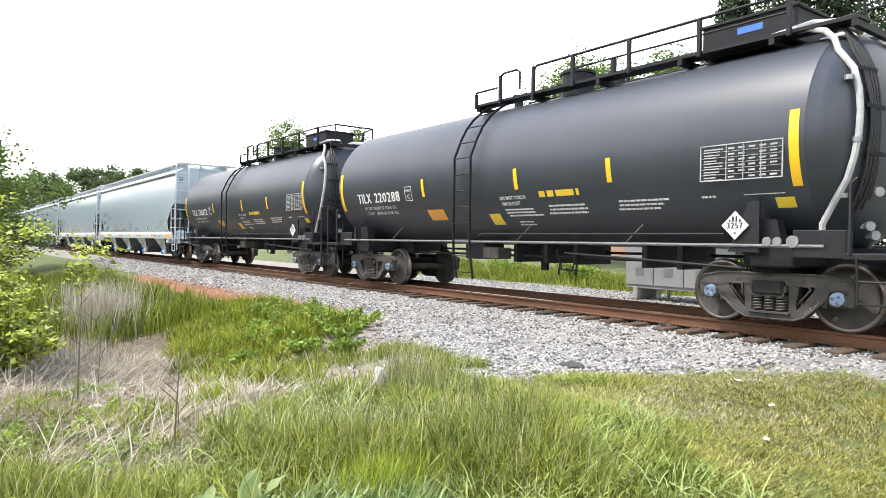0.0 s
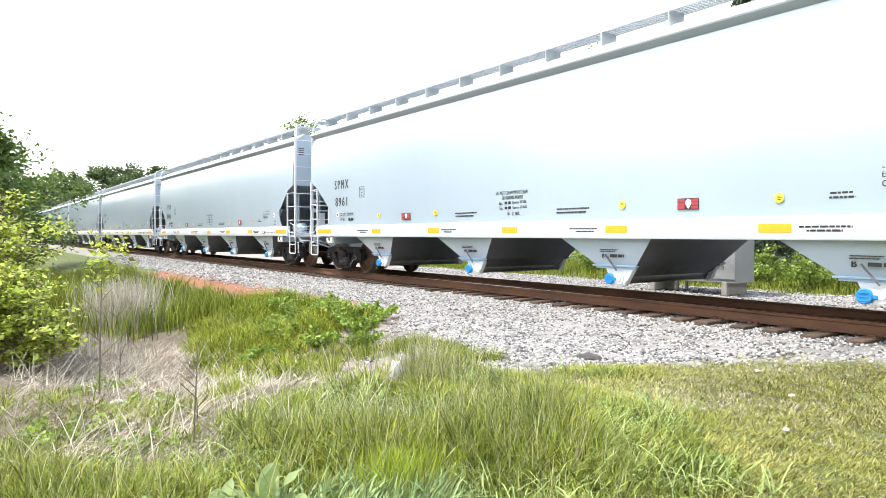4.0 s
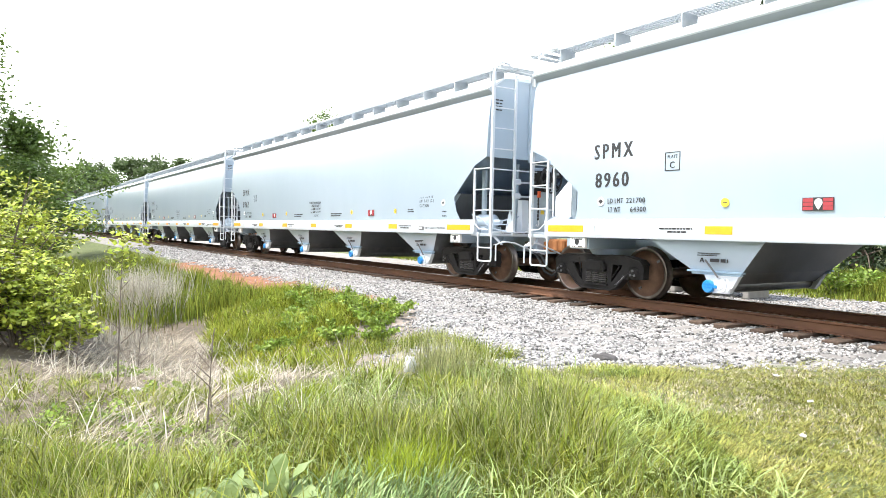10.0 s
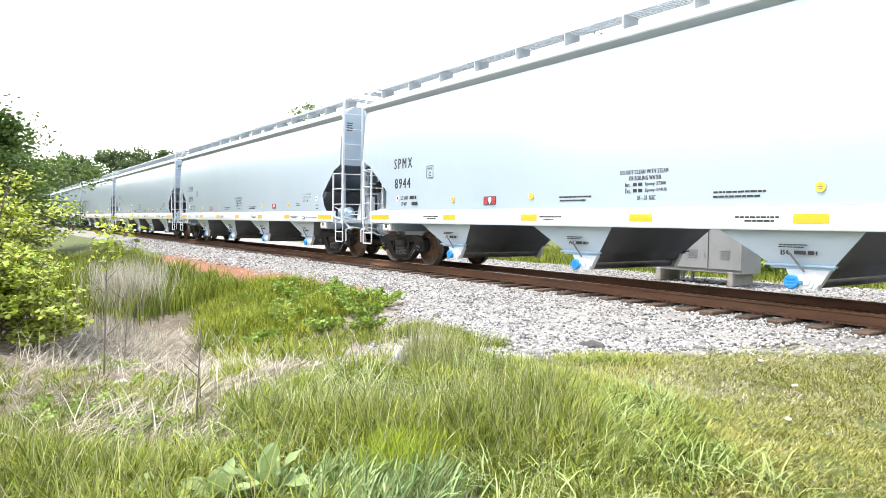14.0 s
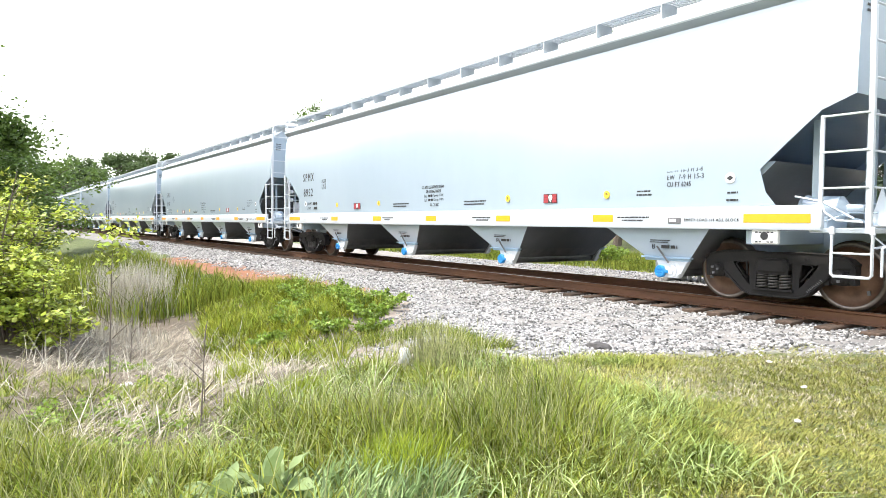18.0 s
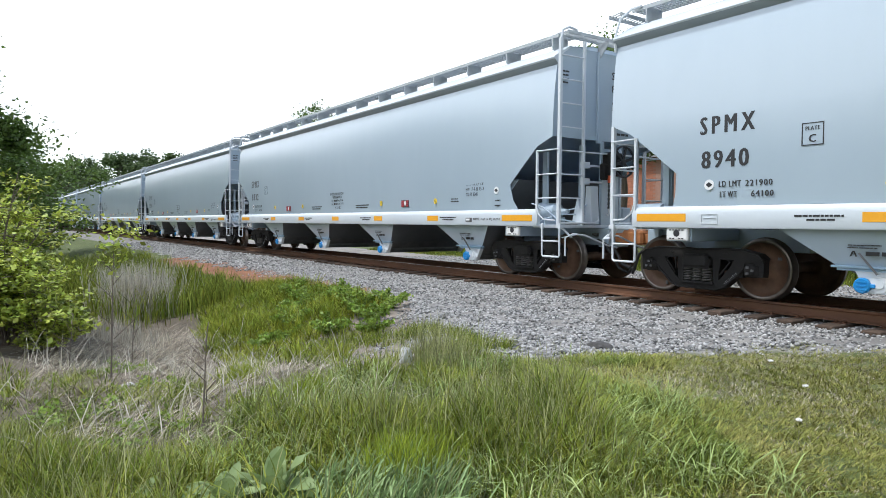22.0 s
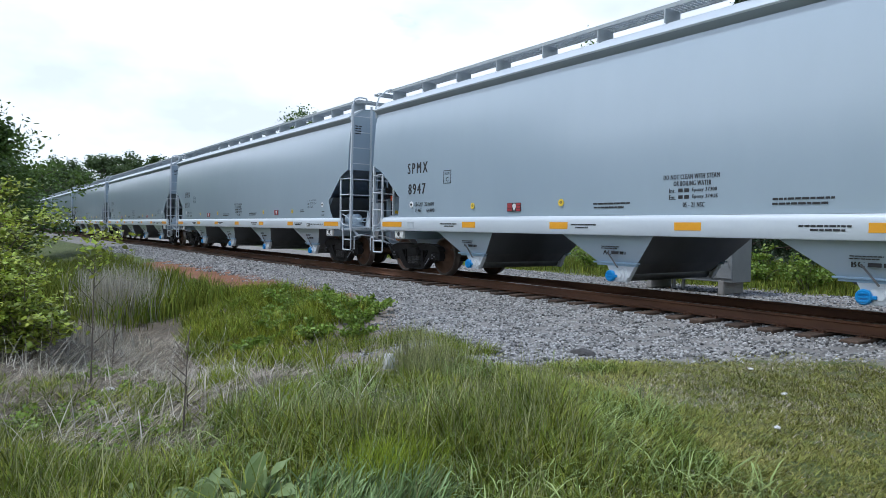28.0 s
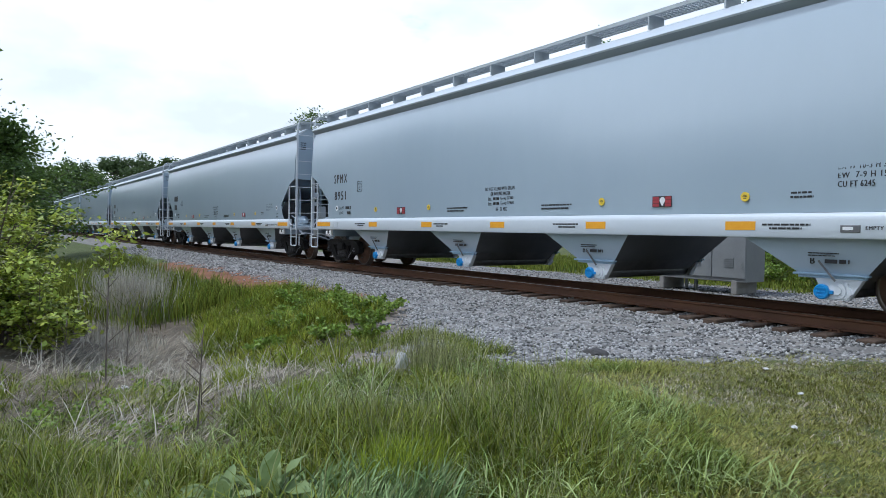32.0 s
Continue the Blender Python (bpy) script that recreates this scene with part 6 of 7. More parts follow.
    arcs("tall_grass", TALL, x, y, L, rng.uniform(0.004, 0.0115, len(x)), np.where(rng.random(len(x)) < 0.6, out, rng.uniform(0, 6.3, len(x))), rng.uniform(0.0, 0.6, len(x)), rng.uniform(0.2, 2.2, len(x)), rng, "tall uncut green grass in tangled clumps", "grass")
    q = (rng.random(len(x)) < 0.06) & ~stone
    xs, ys = x[q], y[q]
    arcs("dry_grass_stalks", SEED, xs, ys, L[q] * 1.5 + 0.05, rng.uniform(0.003, 0.006, len(xs)), rng.uniform(0, 6.3, len(xs)), rng.uniform(0.0, 0.25, len(xs)), rng.uniform(0.1, 0.9, len(xs)), rng, "pale dry seed stalks among the grass", "grass")
    # long pale blades that arch over the rest
    x, y = scatter(rng, 9000, -6.0, -1.4, 0.0, 5.2)
    s, far = lawn_side(x, y), np.hypot(x, y)
    q = (s < 1.1) & (s > -2.4) & (far > 2.2) & (y < edge(x) - 0.5) & (patchy(x, y, 3.1, 91) > 0.45) & (bare(x, y) < 0.4) & ~((np.abs(y / -x - 0.602) < 0.03) & (x < -4.6))
    x, y = x[q], y[q]
    n = len(x)
    arcs("arching_grass", ARCH, x, y, rng.uniform(0.16, 0.40, n), rng.uniform(0.005, 0.010, n), rng.uniform(0, 6.3, n), rng.uniform(0.0, 0.5, n), rng.uniform(1.0, 2.3, n), rng, "long pale green blades of grass arching over", "grass")
    # lawn round the camera's place
    x, y = scatter(rng, 16000, -5.0, 7.0, -6.0, 8.4)
    q = ((x > 2.8) | (y < 0.5) | (np.hypot(x, y) < 2.0)) & ((x > -1.0) | (y < -1.5) | (np.hypot(x, y) < 2.0)) & (y < edge(x) - 0.1)
    x, y, out, k = tufted(rng, x[q], y[q], 6, 0.09)
    n = len(x)
    arcs("lawn_grass", LAWN, x, y, rng.uniform(0.05, 0.11, n), rng.uniform(0.006, 0.012, n), out, rng.uniform(0.05, 0.7, n), rng.uniform(0.5, 2.0, n), rng, "mown green grass of the lawn", "grass")
    # tufts that stand out: yellow-green, blue-green and seed-headed
    for cx, cy, n, hh, w, mat, lab in ((-3.25, 2.0, 900, 0.30, 0.12, FRESH, "fresh yellow-green tuft of grass"), (-3.45, 2.35, 500, 0.22, 0.12, FRESH, "fresh yellow-green tuft of grass"), (-5.3, 2.2, 450, 0.24, 0.12, FRESH, "fresh yellow-green tuft of grass"), (-6.4, 2.0, 350, 0.22, 0.12, FRESH, "fresh yellow-green tuft of grass")):
        x, y = rng.normal(cx, w, n), rng.normal(cy, w, n)
        arcs("fresh_tuft", mat, x, y, hh * rng.uniform(0.5, 1.2, n), rng.uniform(0.004, 0.008, n), rng.uniform(0, 6.3, n), rng.uniform(0, 0.3, n), rng.uniform(0.2, 1.0, n), rng, lab, "grass")
    n = 1250
    x, y = rng.uniform(-3.50, -2.65, n), rng.uniform(1.30, 2.15, n)
    q = rng.random(n) > bare(x, y)
    x, y = x[q], y[q]
    arcs("blue_green_grass", BLUEGRASS, x, y, rng.uniform(0.14, 0.30, len(x)), rng.uniform(0.009, 0.016, len(x)), rng.normal(0.6, 1.2, len(x)), rng.uniform(0.0, 0.5, len(x)), rng.uniform(0.3, 1.3, len(x)), rng, "broad pale blue-green blades of grass", "grass")
    n = 420
    x, y = rng.normal(-5.70, 0.22, n), rng.normal(3.80, 0.20, n)
    arcs("seeded_grass", SEED, x, y, rng.uniform(0.25, 0.62, n), rng.uniform(0.004, 0.007, n), rng.uniform(0, 6.3, n), rng.uniform(0, 0.22, n), rng.uniform(0.05, 0.7, n), rng, "tall stand of pale seed-headed grass", "grass")
    # straggling grass on the bare gravelly slope
    x, y = scatter(rng, 900, -9.8, -6.2, 3.2, 5.4)
    q = patchy(x, y, 2.4, 71) > 0.55
    x, y, out, k = tufted(rng, x[q], y[q], 12, 0.07)
    arcs("straggling_grass", TALL, x, y, rng.uniform(0.08, 0.24, len(x)), rng.uniform(0.005, 0.010, len(x)), out, rng.uniform(0, 0.5, len(x)), rng.uniform(0.2, 1.3, len(x)), rng, "thin straggling grass on bare gravelly soil", "grass")
    # lush grass on the far bank of the ditch
    x, y = scatter(rng, 7000, -19.0, -7.6, 3.0, 7.4)
    r = ((x + 12.3) / 4.6) ** 2 + ((y - 4.85 - 0.12 * (-12.3 - x)) / 1.5) ** 2
    low_bank = ((x + 10.0) / 1.9) ** 2 + ((y - 3.55) / 0.75) ** 2
    keep = ((r + rng.normal(0, 0.12, len(x)) < 1.0) | (low_bank + rng.normal(0, 0.15, len(x)) < 1.0)) & (y < edge(x) - 0.10)
    keep &= (x < -10.3 - 0.6 * (y - 4.5) + rng.normal(0, 0.25, len(x))) | (y < 3.9)
    keep &= patchy(x, y, 2.2, 33) + rng.random(len(x)) * 0.7 > 0.36
    cx, cy = x[keep], y[keep]
    ch = rng.uniform(0.6, 1.35, len(cx)) * (0.6 + 0.7 * patchy(cx, cy, 1.8, 35))
    x, y, out, k = tufted(rng, cx, cy, 13, 0.10)
    arcs("bank_grass", BANK, x, y, 0.28 * ch[k] * rng.uniform(0.5, 1.2, len(x)), rng.uniform(0.009, 0.016, len(x)), out, rng.uniform(0.0, 0.45, len(x)), rng.uniform(0.2, 1.5, len(x)), rng, "lush green grass on the ditch bank", "grass")
    # taller grass further along the ditch
    x, y = scatter(rng, 30000, -34.0, -14.5, 0.6, 5.2)
    keep = patchy(x, y, 1.1, 41) + rng.random(len(x)) * 0.6 > 0.62
    x, y = x[keep], y[keep]
    h = rng.uniform(0.4, 1.0, len(x)) * (0.6 + 0.5 * patchy(x, y, 0.9, 43))
    blades("ditch_grass", TALL, x, y, height(x, y), h, rng.uniform(0.014, 0.026, len(x)), rng.uniform(0.1, 0.6, len(x)), rng, "tall green grass along the ditch", "grass", down=0.2)
    # pale reeds
    for cx, cy, n, rx, ry, hh in ((-16.2, 2.75, 1300, 0.7, 0.7, 1.25), (-20.0, 3.3, 500, 1.6, 1.0, 1.2), (-12.6, 1.9, 250, 0.8, 0.6, 0.45)):
        x, y = rng.normal(cx, rx * 0.5, n), rng.normal(cy, ry * 0.5, n)
        arcs("dry_reeds", REED, x, y, hh * rng.uniform(0.45, 1.1, n), rng.uniform(0.008, 0.016, n), rng.uniform(0, 6.3, n), rng.uniform(0.0, 0.2, n), rng.uniform(0.0, 0.6, n), rng, "clump of pale dry reeds standing in the ditch", "reeds")
    # dead stalks lying in the ditch
    x, y = scatter(rng, 56000, -15.5, -4.4, -1.6, 4.8)
    ray, far = y / -x, np.hypot(x, y)
    keep = (rng.random(len(x)) < np.clip(step(0.0, 0.08, ray) * step(0.50, 0.40, ray), 0.04, 1)) & (patchy(x, y, 1.9, 51) + rng.random(len(x)) * 0.5 > 0.42) & (rng.random(len(x)) < np.clip(11 / far, 0.5, 1))
    x, y = x[keep], y[keep]
    n = len(x)
    arcs("dead_stalks", STRAW, x, y, rng.uniform(0.08, 0.42, n), rng.uniform(0.004, 0.009, n), 0.9 + 0.8 * np.sin(x * 1.3 + y * 2) + rng.normal(0, 0.8, n), rng.uniform(0.9, 1.45, n), rng.uniform(-0.1, 0.6, n), rng, "dead straw-coloured stalks lying in the ditch", "dead grass")
    x, y = scatter(rng, 1900, -12.0, -4.6, 0.0, 3.6)
    q = patchy(x, y, 2.6, 53) > 0.55
    x, y = x[q], y[q]
    n = len(x)
    arcs("bent_stalks", REED, x, y, rng.uniform(0.2, 0.6, n), rng.uniform(0.005, 0.009, n), rng.uniform(0, 6.3, n), rng.uniform(0.1, 1.0, n), rng.uniform(0.2, 1.6, n), rng, "bent pale dead stalks over the litter", "dead grass")
    # grass and weeds on the far side of the track
    x, y = scatter(rng, 60000, -34.0, 4.0, 17.8, 24.0)
    keep = patchy(x, y, 0.8, 61) + rng.random(len(x)) * 0.6 > 0.45
    x, y = x[keep], y[keep]
    h = rng.uniform(0.2, 0.6, len(x)) * (0.4 + 0.9 * patchy(x, y, 0.7, 63)) * step(17.4, 19.4, y)
    blades("verge_grass", TALL, x, y, height(x, y), h, rng.uniform(0.018, 0.035, len(x)), rng.uniform(0.1, 0.6, len(x)), rng, "overgrown green verge behind the track", "grass", down=0.2)


build_grass()


def build_stones():
    rng = np.random.default_rng(17)
    g = (1 + 5 ** 0.5) / 2
    base = np.array([(-1, g, 0), (1, g, 0), (-1, -g, 0), (1, -g, 0), (0, -1, g), (0, 1, g), (0, -1, -g), (0, 1, -g), (g, 0, -1), (g, 0, 1), (-g, 0, -1), (-g, 0, 1)]) / 1.9
    tri = np.array([(0, 11, 5), (0, 5, 1), (0, 1, 7), (0, 7, 10), (0, 10, 11), (1, 5, 9), (5, 11, 4), (11, 10, 2), (10, 7, 6), (7, 1, 8), (3, 9, 4), (3, 4, 2), (3, 2, 6), (3, 6, 8), (3, 8, 9), (4, 9, 5), (2, 4, 11), (6, 2, 10), (8, 6, 7), (9, 8, 1)])

    def heap(name, x, y, size, label):
        n = len(x)
        r = size[:, None] * rng.uniform(0.55, 1.15, (n, 3)) * np.array([1.0, 1.0, 0.72])
        v = base[None] * r[:, None, :] * rng.uniform(0.72, 1.2, (n, 12, 1))
        a, b = rng.uniform(0, math.tau, n), rng.normal(0, 0.5, n)
        ca, sa, cb, sb = np.cos(a), np.sin(a), np.cos(b), np.sin(b)
        vx, vz = v[..., 0] * cb[:, None] + v[..., 2] * sb[:, None], -v[..., 0] * sb[:, None] + v[..., 2] * cb[:, None]
        wx, wy = vx * ca[:, None] - v[..., 1] * sa[:, None], vx * sa[:, None] + v[..., 1] * ca[:, None]
        z = height(x, y) + size * rng.uniform(-0.25, 0.35, n)
        v = np.stack([wx + x[:, None], wy + y[:, None], vz + z[:, None]], -1).reshape(-1, 3)
        t = (tri[None] + 12 * np.arange(n)[:, None, None]).reshape(-1, 3)
        tagged(np_mesh(name, v, t, STONE), label, "ballast", kind="stuff")

    x, y = scatter(rng, 88000, -21.0, 2.5, 4.0, 9.75)
    keep = (y > edge(x) + rng.normal(0, 0.18, len(x))) & (rng.random(len(x)) < np.clip(1.3 + x / 26, 0.35, 1)) & (rng.random(len(x)) < step(-0.5, 0.7, y - edge(x)) * 0.5 + 0.5)
    heap("ballast_stones", x[keep], y[keep], rng.uniform(0.014, 0.034, keep.sum()), "loose grey crushed-stone ballast beside the rails")
    x, y = scatter(rng, 5000, -10.5, -5.6, 3.0, 5.8)
    keep = (y < edge(x)) & (y > -0.46 * x - 0.3) & (rng.random(len(x)) < np.exp(-(edge(x) - y) / 0.7))
    heap("ballast_stones", x[keep], y[keep], rng.uniform(0.012, 0.03, keep.sum()), "scattered pale gravel on bare soil")
    x, y = scatter(rng, 9000, -48.0, -21.0, 6.5, 9.75)
    keep = y > edge(x)
    heap("ballast_stones", x[keep], y[keep], rng.uniform(0.03, 0.055, keep.sum()), "loose grey crushed-stone ballast beside the rails")
    x, y = scatter(rng, 36000, -26.0, 3.0, 9.5, 17.9)
    heap("ballast_stones", x, y, rng.uniform(0.022, 0.045, len(x)), "grey crushed-stone ballast between and behind the rails")


build_stones()


# ---- plants ----
def leaf_cloud(name, mat, centres, spreads, counts, size, rng, parent, droop=0.0, slim=0.55, label="", flat=0.0):
    """Many small leaves, each a bent four-cornered blade of two triangles, gathered round given centres."""
    c = np.repeat(centres, counts, axis=0)
    sp = np.repeat(spreads, counts, axis=0)
    n = len(c)
    p = c + rng.normal(0, 1, (n, 3)) * sp
    d = rng.normal(0, 1, (n, 3))
    d[:, 2] = d[:, 2] * 0.5 - droop
    d /= np.linalg.norm(d, axis=1)[:, None]
    up = rng.normal(0, 1, (n, 3)) * (1 - flat)
    up[:, 2] += 2.0 * flat
    u = np.cross(d, up)
    u /= np.linalg.norm(u, axis=1)[:, None] + 1e-9
    s = size * rng.uniform(0.6, 1.3, n)[:, None]
    fold = np.cross(d, u) * s * 0.12
    v = np.stack([p - d * s * 0.5, p + u * s * slim * 0.5 + fold, p + d * s * 0.5, p - u * s * slim * 0.5 + fold], 1).reshape(-1, 3)
    i = np.arange(n)[:, None] * 4
    t = np.stack([i + [0, 1, 2], i + [0, 2, 3]], 1).reshape(-1, 3)
    ob = np_mesh(name, v, t, mat)
    ob.parent = parent
    if label:
        tagged(ob, label)
    return ob


def build_tree(x, y, tall, wide, leaves, size, seed, label, mat=LEAF, low=0.3, thin=1.0, name="broadleaf_tree"):
    rng = np.random.default_rng(seed)
    rnd = random.Random(seed)
    z0 = float(height(x, y)) - 0.05
    tree = thing(name, pose(x, y, z0), label, "tree")
    bm = bmesh.new()
    r0 = 0.022 * tall
    trunk_top = tall * 0.82
    pts = [(0.02 * tall * math.sin(k * 1.3 + seed), 0.02 * tall * math.cos(k * 1.7 + seed), trunk_top * k / 6) for k in range(7)]
    tube(bm, pts, [r0 * (1 - 0.85 * k / 6) for k in range(7)], 8)
    centres, spreads = [], []
    n = max(9, int(11 * thin))
    for k in range(n):
        f = low + (0.95 - low) * (k + rnd.random()) / n
        a = k * 2.4 + rnd.uniform(-0.4, 0.4)
        reach = wide * (0.55 + 0.6 * math.sin(math.pi * min(1, (f - low * 0.6) / (1.06 - low * 0.6)))) * rnd.uniform(0.65, 1.1)
        i = min(5, int(f * 0.98 * 6))
        base = Vector(pts[i])
        base.z = f * trunk_top
        tip = base + Vector((math.cos(a) * reach, math.sin(a) * reach, tall * rnd.uniform(0.06, 0.17)))
        mid = base.lerp(tip, 0.5) + Vector((0, 0, -0.02 * tall))
        tube(bm, [base, mid, tip], [r0 * 0.32, r0 * 0.2, r0 * 0.06], 6)
        for j in range(5):
            g = rnd.uniform(0.45, 1.0)
            q = base.lerp(tip, g) + Vector((rnd.gauss(0, 0.22 * wide), rnd.gauss(0, 0.22 * wide), rnd.gauss(0.02 * tall, 0.05 * tall)))
            tube(bm, [base.lerp(tip, g * 0.8), q], [r0 * 0.1, r0 * 0.03], 5)
            centres.append(q)
            s = wide * rnd.uniform(0.10, 0.2)
            spreads.append((s, s, s * 0.7))
    for j in range(4):
        centres.append(Vector((rnd.gauss(0, 0.2 * wide), rnd.gauss(0, 0.2 * wide), tall * rnd.uniform(0.85, 0.97))))
        s = wide * 0.14
        spreads.append((s, s, s))
    part("trunk", bm, BARK, tree)
    centres, spreads = np.array(centres), np.array(spreads)
    leaf_cloud("crown", mat, centres, spreads, np.full(len(centres), leaves // len(centres)), size, rng, tree)
    return tree


def build_spruce(x, y, tall, wide, seed):
    rng = np.random.default_rng(seed)
    rnd = random.Random(seed)
    tree = thing("spruce_tree", pose(x, y, float(height(x, y)) - 0.05), "tall dark green spruce with drooping boughs behind the track", "tree", "spruces behind the track")
    bm = bmesh.new()
    tube(bm, [(0, 0, 0), (0.05, 0, tall * 0.5), (0, 0, tall)], [0.024 * tall, 0.014 * tall, 0.01], 8)
    centres, spreads = [], []
    z, k = 1.0, 0
    while z < tall * 0.98:
        f = z / tall
        reach = wide * (1.02 - f) ** 0.8
        for j in range(6):
            a = k * 0.7 + j * math.tau / 6 + rnd.uniform(-0.25, 0.25)
            rr = reach * rnd.uniform(0.75, 1.12)
            end = Vector((math.cos(a) * rr, math.sin(a) * rr, z - 0.28 * rr + 0.10 * rr * rnd.random()))
            tube(bm, [(0, 0, z), (end.x * 0.55, end.y * 0.55, z - 0.05 * rr), end], [0.035, 0.022, 0.008], 5)
            for g in (0.3, 0.5, 0.68, 0.84, 1.0):
                centres.append((end.x * g, end.y * g, z + (end.z - z) * g - 0.10))
                spreads.append((0.14 + 0.10 * rr * (1 - g), 0.14 + 0.10 * rr * (1 - g), 0.15))
        z += 0.42
        k += 1
    part("trunk", bm, BARK, tree)
    centres, spreads = np.array(centres), np.array(spreads)
    leaf_cloud("crown", NEEDLE, centres, spreads, np.full(len(centres), 30), 0.27, rng, tree, droop=0.7, slim=0.34)
    return tree


def build_trees():
    big = "leafy green tree at the edge of the ditch"
    build_tree(-31.0, -1.3, 9.0, 2.8, 27000, 0.20, 3, big, low=0.12)
    build_tree(-36.0, -4.5, 11.0, 4.0, 12000, 0.24, 4, big, low=0.15)
    build_tree(-27.0, -4.2, 9.5, 3.2, 12000, 0.20, 5, big, low=0.12)
    build_tree(-45.0, 2.2, 7.0, 3.0, 9000, 0.24, 6, big, low=0.1)
    far = "distant tree in full leaf beyond the train"
    for k, (x, y, t, w) in enumerate(((-150, 17.0, 14.0, 4.4), (-146, 21.8, 15.2, 4.6), (-150, 27.5, 15.6, 5.0), (-140, 31.0, 14.0, 4.0), (-160, 13.0, 11.5, 4.0))):
        build_tree(x, y, t, w, 9000, 0.55, 20 + k, far, LEAF_FAR, low=0.15)
    for k, (x, y, t, w) in enumerate(((-250, 14, 19, 9), (-255, 24, 19, 9), (-240, 5, 19, 8), (-120, 3.0, 9.5, 4.5), (-80, 1.0, 7.5, 3.6), (-180, 3.5, 13.5, 6), (-60, -1.5, 8.0, 3.6))):
        build_tree(x, y, t, w, 8000, 0.6 if x < -100 else 0.36, 30 + k, "distant woodland tree beside the line", LEAF_FAR, low=0.08)
    build_tree(-59.8, 26.5, 12.6, 3.1, 12000, 0.26, 40, "broadleaf tree behind the track", low=0.3)
    build_tree(-56.0, 31.0, 11.6, 2.6, 7000, 0.26, 41, "broadleaf tree behind the track", low=0.3)
    build_tree(-25.2, 29.2, 11.2, 3.9, 34000, 0.22, 42, "green broadleaf tree behind the track", LEAF, low=0.5)
    build_tree(-21.5, 32.0, 11.4, 3.1, 20000, 0.22, 43, "green broadleaf tree behind the track", LEAF, low=0.5)
    # woods added unseen beside and behind the camera: close the place, dim skylight and reflections
    for k, (x, y, t, w) in enumerate(((10, 33, 15, 6), (24, 30, 16, 6), (40, 24, 15, 7), (52, 10, 13, 7), (56, -8, 12, 7), (48, -26, 11, 8), (32, -40, 11, 8), (14, -46, 11, 8), (-4, -46, 11, 8), (-22, -44, 11, 8), (-40, -38, 11, 8), (-56, -28, 12, 8), (5, -44, 9, 6), (23, -42, 9, 6), (-13, -43, 9, 6), (-31, -40, 9, 6), (-48, -33, 10, 6), (40, -34, 9, 6),
                                      (-46, -11, 12, 4.5), (-60, -13, 13, 5), (-76, -11, 13, 5), (-94, -12, 14, 6), (-116, -11, 14, 6), (-140, -10, 15, 6), (20, 23, 13, 5), (28, -3, 11, 5), (24, -16, 11, 5))):
        build_tree(x, y, t, w, 5000, 0.8, 120 + k, "tall green tree, unseen, added to dim sky light and reflections", LEAF, low=0.08)
    for k, (x, y, t, w) in enumerate(((-16.6, 28.6, 13.0, 4.2), (-12.6, 28.0, 17.5, 5.2), (-8.6, 29.0, 19.0, 5.4), (-4.4, 28.4, 17.0, 5.0))):
        build_spruce(x, y, t, w, 50 + k)


build_trees()


def build_bush(x, y, tall, wide, stems, leaves, size, seed, label, name="maple_sapling", mat=BUSH, plate=0.0):
    rng, rnd = np.random.default_rng(seed), random.Random(seed)
    bush = thing(name, pose(x, y, float(height(x, y)) - 0.03), label, "shrub")
    centres, spreads = [], []
    r0 = 0.009 * tall
    for k in range(stems):
        bm = bmesh.new()
        a = k * 2.4 + rnd.uniform(-0.5, 0.5)
        lean = wide * math.sqrt((k + 0.5) / stems) * rnd.uniform(0.7, 1.25)
        top = Vector((math.cos(a) * lean, math.sin(a) * lean, tall * rnd.uniform(0.45, 1.15) * (1 - 0.3 * lean / wide)))
        root = Vector((math.cos(a) * 0.12 * lean, math.sin(a) * 0.12 * lean, 0))
        mid = root.lerp(top, 0.5) + Vector((0, 0, 0.10 * tall))
        tube(bm, [root, mid, top], [r0, r0 * 0.6, r0 * 0.25], 6)
        for j in range(7):
            g = rnd.uniform(0.18, 1.0)
            base = root.lerp(mid, g * 2) if g < 0.5 else mid.lerp(top, g * 2 - 1)
            q = base + Vector((rnd.gauss(0, 0.09 * tall), rnd.gauss(0, 0.09 * tall), rnd.gauss(0.03, 0.03) * tall))
            tube(bm, [base, q], [r0 * 0.35, r0 * 0.12], 4)
            centres.append(q)
            w = rnd.uniform(0.6, 1.4) * 0.048 * tall + 0.02
            spreads.append((w, w, w * (0.35 if plate else 0.7)))
        part("stem", bm, TWIG, bush)
    centres, spreads = np.array(centres), np.array(spreads)
    leaf_cloud("foliage", mat, centres, spreads, np.full(len(centres), max(3, leaves // len(centres))), size, rng, bush, droop=0.25, slim=0.8, flat=plate)
    return bush


